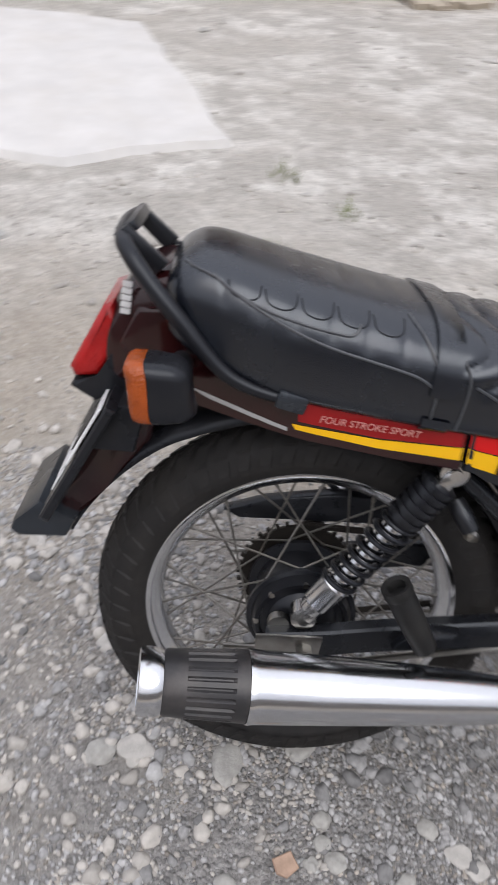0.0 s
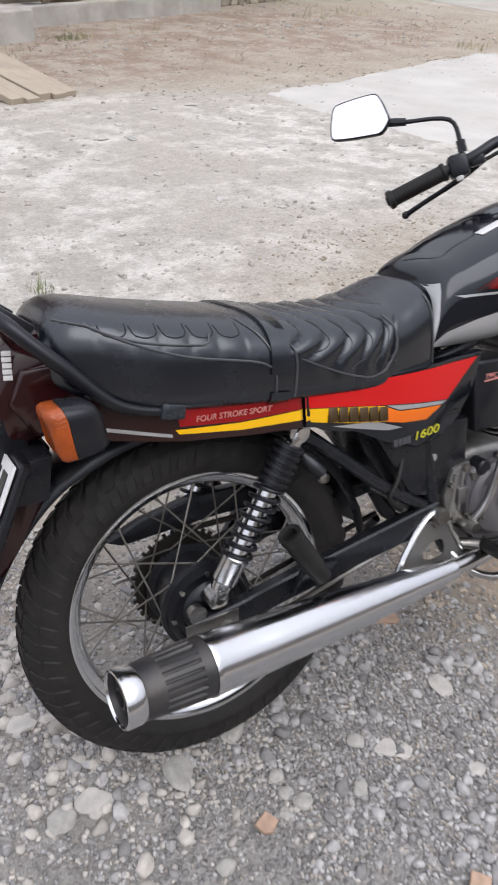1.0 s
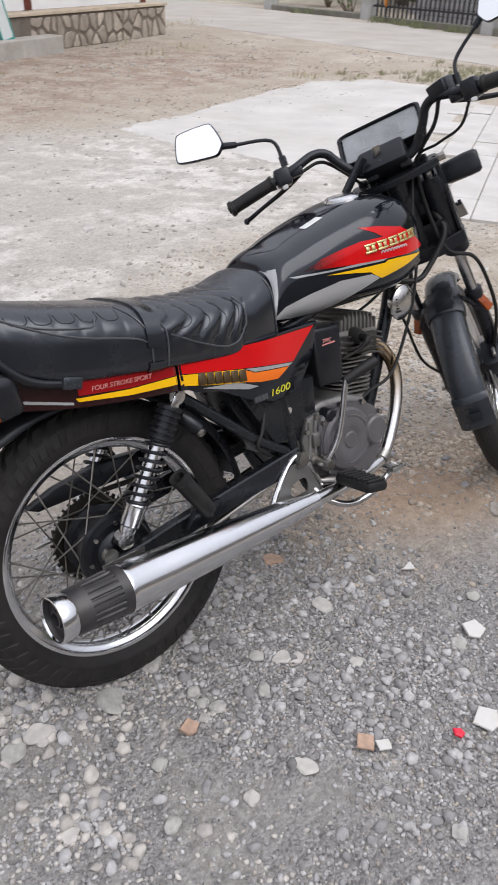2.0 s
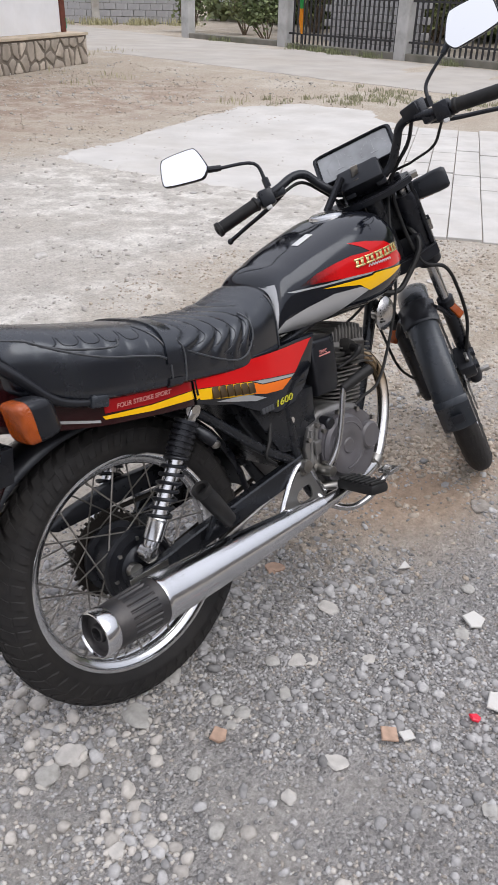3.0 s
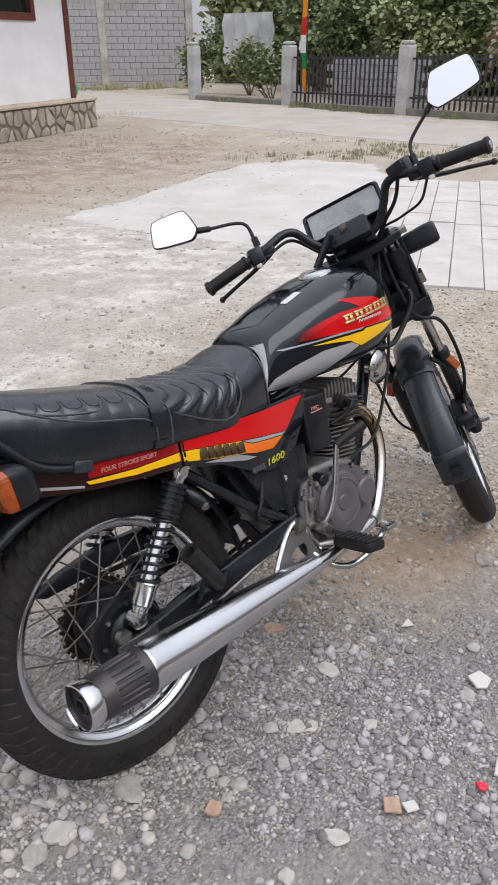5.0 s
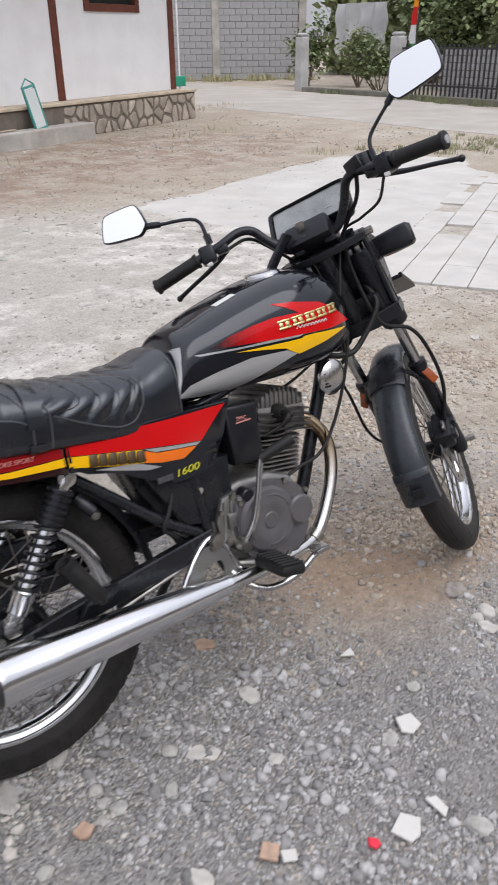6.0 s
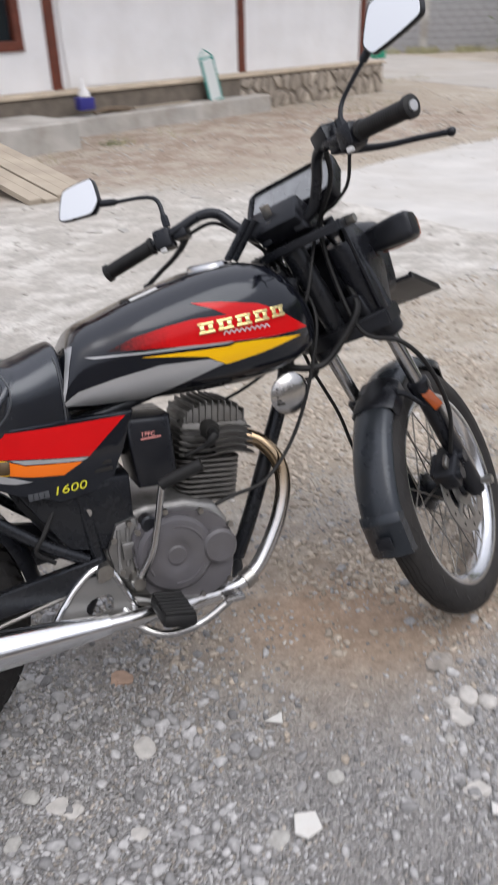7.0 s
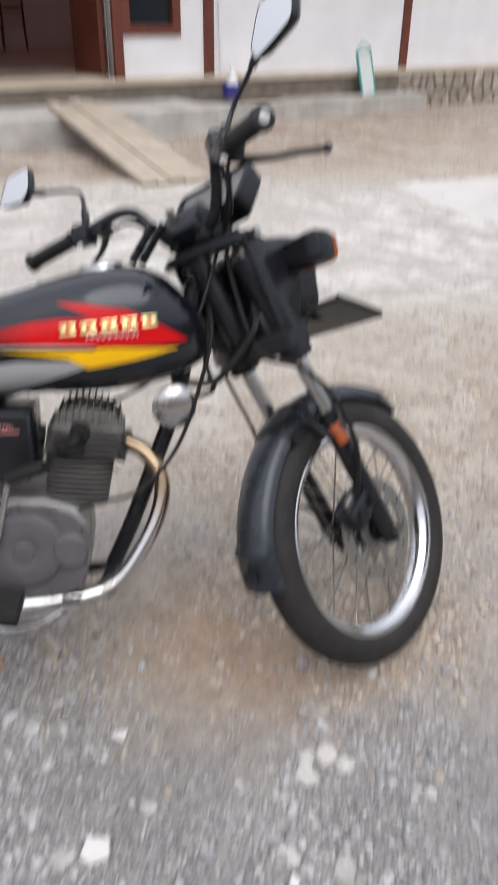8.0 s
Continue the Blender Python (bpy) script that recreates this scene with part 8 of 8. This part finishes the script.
tuft("dry_grass", [(7.5, 6.55, 0.35, 0.25), (8.3, 6.2, 0.5, 0.9), (8.9, 6.0, 0.45, 1.2), (9.6, 6.2, 0.5, 0.5), (10.0, 5.0, 0.6, 0.5), (9.3, 5.0, 0.5, 0.5), (9.8, 7.0, 0.5, 0.3), (9.0, 5.6, 0.5, 0.6)], 340, 0.075, LOW_GRASS, "low dry grass and weeds beside the road", 3, clump=0.045, width=0.006)
tuft("dry_grass", [(7.0, 6.95, 0.25, 0.5), (7.3, 9.9, 0.4, 0.5), (6.3, 9.5, 0.3, 0.3), (3.3, 8.5, 0.3, 0.3), (1.6, 7.2, 0.3, 0.3), (8.9, 13.6, 0.5, 1), (10.2, 13.9, 0.6, 0.5), (2.4, 8.1, 0.2, 0.5), (6.9, 11.0, 0.3, 0.2)], 90, 0.11, DRY_GRASS, "dry grass tufts at the foot of the house", 4, width=0.004)
tuft("weeds", [(14.6, 11.9, 0.35, 1.2), (14.6, 11.2, 0.45, 1.2), (14.6, 12.6, 0.3, 0.6), (14.62, 8.4, 0.3, 0.6), (14.6, 10.4, 0.3, 0.6), (14.6, 6.9, 0.3, 0.5), (14.6, 15.2, 0.3, 0.5)], 230, 0.15, WEED, "green weeds along the fence kerb", 5, clump=0.06, width=0.008)
tuft("weeds", [(2.3, 8.05, 0.14, 1), (0.05, 2.35, 0.07, 0.3), (0.28, 2.05, 0.06, 0.2), (-0.02, 1.75, 0.05, 0.2), (-1.2, 1.05, 0.09, 0.3), (0.13, 1.55, 0.06, 0.2), (-0.6, -0.25, 0.06, 0.25)], 110, 0.07, WEED, "small green weeds in the dirt", 6, width=0.003)
tuft("weeds", [(16.2, 22.9, 0.6, 1), (17.6, 22.2, 0.6, 1), (15.0, 23.5, 0.5, 0.6), (18.8, 21.5, 0.6, 0.8)], 300, 0.24, DRY_GRASS, "rough grass at the foot of the block wall", 7, clump=0.12, width=0.012)


# ---- trees and bushes behind the fence ----
def shrub(x, y, height, spread, leaves, leaf, seed, label, trunk=True, name="shrub", material=None, low=0.25, category="shrub", stems=6):
    """A bush: bent limbs and many small leaves in uneven clumps."""
    rng = np.random.RandomState(seed)
    root = thing(name, pose(x, y, ground_height(x, y)), label, category)
    bm = bmesh.new()
    tips = []
    for k in range(stems):
        a = rng.uniform(0, 6.28)
        h = height * rng.uniform(0.55, 1.0)
        r = spread * rng.uniform(0.15, 0.7)
        p0 = np.array([rng.normal(0, 0.05), rng.normal(0, 0.05), -0.05])
        p2 = np.array([r * math.cos(a), r * math.sin(a), h * 0.85])
        p1 = (p0 + p2) / 2 + rng.normal(0, 0.08 * height, 3) * np.array([1, 1, 0.4])
        w = 0.012 * height * rng.uniform(0.7, 1.3)
        tube(bm, [p0, p1, p2], [w, w * 0.7, w * 0.25], 6, 4)
        for f in (0.45, 0.6, 0.75, 0.9, 1.0):
            q = p1 + (p2 - p1) * (f - 0.4) / 0.6
            tips.append(q)
            e = q + rng.normal(0, 0.22 * spread, 3)
            tube(bm, [q, (q + e) / 2 + rng.normal(0, 0.03, 3), e], [w * 0.4, w * 0.3, w * 0.12], 5, 3)
            tips.append(e)
    part("trunk", bm, BARK, root)
    bm = bmesh.new()
    for _ in range(leaves):
        c = tips[rng.randint(len(tips))] + rng.normal(0, 0.16 * spread, 3) * np.array([1, 1, 0.8])
        if c[2] < height * low * rng.uniform(0.3, 1.2):
            c[2] = height * low + rng.rand() * 0.3 * height
        s = leaf * rng.uniform(0.4, 1.05)
        m = Euler((rng.uniform(-1.0, 1.0), rng.uniform(-1.0, 1.0), rng.uniform(0, 6.28))).to_matrix()
        q = [Vector(c) + m @ Vector(p) * s for p in ((0, -0.1, 0), (0.5, 0.3, 0.06), (0.35, 0.9, 0.0), (0, 1.25, -0.12), (-0.35, 0.9, 0.0), (-0.5, 0.3, 0.06))]
        vs = [bm.verts.new(p) for p in q]
        bm.faces.new((vs[0], vs[1], vs[2], vs[3]))
        bm.faces.new((vs[0], vs[3], vs[4], vs[5]))
    part("crown", bm, material or LEAF, root, smooth=False)
    return root


OLIVE = node_mat("olive_leaf", (0.20, 0.225, 0.10), 0.65, var=0.2, scale=5, island=0.45)
DEAD = node_mat("dead_leaf", (0.33, 0.26, 0.16), 0.8, var=0.2, scale=5, island=0.4)
shrub(17.2, 17.0, 1.7, 0.75, 1300, 0.10, 1, "thin olive-green garden bush behind the low wall", material=OLIVE)
shrub(16.2, 15.2, 1.5, 0.8, 1500, 0.10, 2, "dark green leafy bush behind the low wall")
shrub(16.6, 18.6, 2.2, 0.7, 1100, 0.12, 9, "leafy green bush at the lane corner")
shrub(18.2, 14.2, 3.6, 1.3, 3600, 0.14, 3, "dense green tree behind the fence", name="tree", category="tree", low=0.3)
shrub(17.5, 11.4, 2.6, 1.3, 3400, 0.14, 4, "dense olive-green bush behind the iron fence", material=OLIVE)
shrub(18.6, 9.0, 3.4, 1.2, 1500, 0.16, 5, "half-dry brown and green tree behind the fence", material=DEAD, name="tree", category="tree")
shrub(17.3, 7.6, 3.0, 1.3, 3400, 0.14, 6, "dense green bush behind the iron fence")
shrub(17.6, 4.8, 3.0, 1.4, 3400, 0.14, 7, "dense olive-green bush behind the iron fence", material=OLIVE)
shrub(20.5, 12.6, 4.5, 2.0, 4200, 0.18, 10, "tall green tree further back", name="tree", category="tree", low=0.2)
shrub(20.8, 6.6, 4.5, 2.0, 4200, 0.18, 11, "tall green tree further back", name="tree", category="tree", low=0.2)
shrub(20.4, 17.0, 4.2, 1.7, 3600, 0.18, 12, "tall green tree further back", name="tree", category="tree", low=0.3)
shrub(18.0, 1.5, 3.2, 1.5, 3200, 0.15, 13, "dense green bush behind the iron fence")
shrub(21.5, 2.0, 4.6, 2.0, 3600, 0.18, 14, "tall green tree further back", name="tree", category="tree", low=0.2)

# far woods: a bank of foliage behind the gardens
rng = np.random.RandomState(77)
bm = bmesh.new()
for _ in range(16000):
    y = rng.uniform(-14, 25)
    z = rng.uniform(0.2, 5.2) * rng.uniform(0.75, 1.0)
    c = Vector((23.0 + 0.9 * vnoise((0, y * 0.35, z * 0.5), 1.0) + rng.normal(0, 0.35), y, z))
    sz = rng.uniform(0.16, 0.36)
    m = Euler((rng.uniform(-1.1, 1.1), rng.uniform(-1.1, 1.1), rng.uniform(0, 6.28))).to_matrix()
    vs = [bm.verts.new(c + m @ Vector(q) * sz) for q in ((0, -0.2, 0), (0.45, 0.4, 0.05), (0, 1.1, -0.1), (-0.45, 0.4, 0.05))]
    bm.faces.new(vs)
tagged(part("far_foliage", bm, OLIVE, smooth=False), "bank of green foliage behind the gardens", "foliage", kind="stuff")
bm = bmesh.new()
gr = [[bm.verts.new((23.9 + 0.5 * vnoise((0, j * 0.5, i * 0.6), 1.0), -15 + j * 0.8, i * 0.8 - 0.2 + (0.8 * vnoise((j * 0.4, 0, 0), 1.0) if i == 6 else 0))) for j in range(52)] for i in range(7)]
for i in range(6):
    for j in range(51):
        bm.faces.new((gr[i][j], gr[i][j + 1], gr[i + 1][j + 1], gr[i + 1][j]))
tagged(part("backdrop", bm, LEAF), "dark green depth of the far trees", "backdrop", kind="structure")

# white tarpaulin hung behind the bushes
bm = bmesh.new()
n = 22
grid = [[bm.verts.new((0.10 * math.sin(i * 1.1) + 0.05 * math.sin(j * 0.9 + i * 0.4), i * 0.105, 0.75 + j * 0.12 + 0.08 * math.sin(i * 0.35) * (j < 2))) for i in range(n)] for j in range(14)]
for j in range(13):
    for i in range(n - 1):
        bm.faces.new((grid[j][i], grid[j][i + 1], grid[j + 1][i + 1], grid[j + 1][i]))
bmesh.ops.solidify(bm, geom=bm.faces[:], thickness=0.006)
tarp = part("tarpaulin", bm, TARP)
tarp.matrix_world = pose(19.0, 17.75, 0.0)
tagged(tarp, "pale hanging tarpaulin sheet behind the bushes", "tarpaulin")
# narrow flag on a pole at the fence
pole = thing("flag", pose(14.62, 12.50, -0.06), "narrow striped flag hanging on a thin pole at the fence", "flag")
bm = bmesh.new()
tube(bm, [(0, -0.03, 0.1), (0, -0.03, 1.5), (0, -0.02, 3.2)], 0.012, 8, 1)
part("pole", bm, DARK_IRON, pole)
for k, (z0, z1, colr, nm) in enumerate(((0.42, 0.94, (0.85, 0.36, 0.02), "orange"), (0.94, 1.28, (0.03, 0.35, 0.09), "green"), (1.28, 1.66, (0.78, 0.78, 0.8), "white"), (1.66, 2.02, (0.7, 0.03, 0.03), "red"), (2.02, 2.4, (0.85, 0.40, 0.02), "orange"))):
    bm = bmesh.new()
    cols = []
    for j in range(5):
        z = z0 + (z1 - z0) * j / 4
        w = 0.04 + 0.11 * step(0.40, 0.75, z) * (1 + 0.25 * math.sin(z * 5)) + 0.09 * step(1.27, 1.30, z) * (1 - step(1.3, 1.6, z))
        cols.append([bm.verts.new((0.02 * math.sin(i * 1.3 + z * 3), i * w / 4, z)) for i in range(5)])
    for a_, b_ in zip(cols, cols[1:]):
        for i in range(4):
            bm.faces.new((a_[i], a_[i + 1], b_[i + 1], b_[i]))
    bmesh.ops.solidify(bm, geom=bm.faces[:], thickness=0.004)
    part("stripe", bm, node_mat("flag_" + nm + str(k), colr, 0.7, var=0.06, scale=10), pole, nm + " stripe")
# low garden wall of blocks seen through the fence
gw_ = thing("garden_wall", pose(15.9, 9.9, 0.03), "low grey block wall behind the iron fence", "wall")
bm = bmesh.new()
box(bm, -0.09, 0.09, 0, 0.385, 0, 0.145, 0.008, seg=1)
gb_me = mesh_of("block", bm, BLOCK_WALL, False)
for i in range(7):
    for j in range(7):
        ob = new("block", gb_me)
        ob.parent = gw_
        ob.matrix_local = pose(0.01 * (i % 2), j * 0.395 + 0.19 * (i % 2), i * 0.155)

# ---- small things at the house ----
TEAL = node_mat("teal_paint", (0.06, 0.30, 0.27), 0.4)
PALE_GLASS = node_mat("pale_glossy_panel", (0.62, 0.66, 0.66), 0.15)
bd = thing("framed_board", HOUSE_M @ pose(-1.02, 0.47, 0.279, 9, -9, -4), "small teal-framed pale board leaning on the plinth", "board")
bm = bmesh.new()
box(bm, -0.11, 0.11, -0.012, 0.012, 0.0, 0.50, 0.004)
part("backing", bm, PALE_GLASS, bd, smooth=False)
for a_, b_, c_, d_ in ((-0.135, -0.11, 0.0, 0.52), (0.11, 0.135, 0.0, 0.52), (-0.135, 0.135, -0.028, -0.001), (-0.135, 0.135, 0.521, 0.55)):
    bm = bmesh.new()
    box(bm, a_, b_, -0.016, 0.016, c_, d_, 0.003)
    part("frame_bar", bm, TEAL, bd, smooth=False)
bm = bmesh.new()
tube(bm, [(-0.13, 0, 0.55), (0, 0, 0.64), (0.13, 0, 0.55)], 0.010, 8, 1)
part("hanger", bm, TEAL, bd)
BLUE = node_mat("blue_plastic", (0.03, 0.03, 0.22), 0.4)
WHITE_PL = node_mat("white_plastic", (0.75, 0.75, 0.76), 0.4)
bt = thing("detergent_bottle", HOUSE_M @ pose(-3.30, 0.52, 0.341), "blue and white plastic bottle standing at the step corner", "bottle")
bm = bmesh.new()
box(bm, -0.11, 0.11, -0.06, 0.06, 0.0, 0.15, 0.02)
part("base", bm, BLUE, bt)
bm = bmesh.new()
lathe(bm, [(0.151, 0.0), (0.151, 0.075), (0.19, 0.07), (0.26, 0.03), (0.34, 0.022), (0.35, 0.0)], (0, 0, 0), (0, 0, 1), 20)
part("neck", bm, WHITE_PL, bt)
bm = bmesh.new()
tube(bm, [(-3.16, 0.035, 0.56), (-3.18, 0.03, 1.2), (-3.20, 0.03, 2.2), (-3.2, 0.03, 3.1)], 0.012, 8, 3)
dp = tagged(part("white_conduit", bm, WHITE_PL), "thin white conduit running up the house wall", "conduit")
dp.matrix_world = HOUSE_M
bm = bmesh.new()
box(bm, -3.12, -2.36, 0.001, 0.006, 0.58, 0.93)
pn = tagged(part("wall_panel", bm, WHITE_WALL, smooth=False), "square access panel outlined on the white wall", "panel")
pn.matrix_world = HOUSE_M
bm = bmesh.new()
tube(bm, [(-3.0, 0.45, 0.285), (-2.2, 0.47, 0.29), (-1.5, 0.44, 0.285)], 0.014, 8, 4)
tagged(part("pale_pipe", bm, PLANK), "pale length of pipe lying along the low step", "pipe").matrix_world = HOUSE_M
bm = bmesh.new()
tube(bm, [(-3.2, 0.55, 0.30), (-2.95, 0.5, 0.32), (-2.7, 0.52, 0.30), (-2.5, 0.48, 0.285)], [0.02, 0.03, 0.035, 0.01], 8, 4)
tagged(part("brown_root", bm, BARK), "brown gnarled root lying on the low step", "root").matrix_world = HOUSE_M
# bucket at the lane
bk = thing("green_crate", pose(12.45, 19.4, 0.05), "small green crate with a white pole at the lane corner", "crate")
bm = bmesh.new()
box(bm, -0.17, 0.17, -0.14, 0.14, 0.12, 0.38, 0.02)
part("tub", bm, node_mat("green_plastic", (0.02, 0.28, 0.17), 0.4), bk)
bm = bmesh.new()
tube(bm, [(0.05, 0, 0.0), (0.05, 0, 2.4)], 0.025, 8, 1)
part("pole", bm, WHITE_PL, bk)

# wooden chair inside the house, seen through the open door
def wooden_chair(m):
    root = thing("wooden_chair", m, "dark brown wooden chair standing inside the house", "chair")
    bm = bmesh.new()
    box(bm, -0.21, 0.21, -0.20, 0.20, 0.43, 0.455, 0.008)
    part("seat", bm, BROWN_WOOD, root)
    for x in (-0.19, 0.19):
        for y, h in ((-0.18, 0.43), (0.18, 0.92)):
            bm = bmesh.new()
            tube(bm, [(x * 1.08, y * 1.10, 0.0), (x, y, 0.42), (x, y * (1.0 if h < 0.5 else 1.18), h)], [0.014, 0.019, 0.016], 8, 3)
            part("leg", bm, BROWN_WOOD, root)
    for z in (0.62, 0.74, 0.88):
        bm = bmesh.new()
        box(bm, -0.19, 0.19, 0.195, 0.213, z - 0.028, z + 0.028, 0.006)
        part("back_slat", bm, BROWN_WOOD, root)
    return root


wooden_chair(HOUSE_M @ pose(-3.75, -6.05, 0.567, 0, 0, 200))
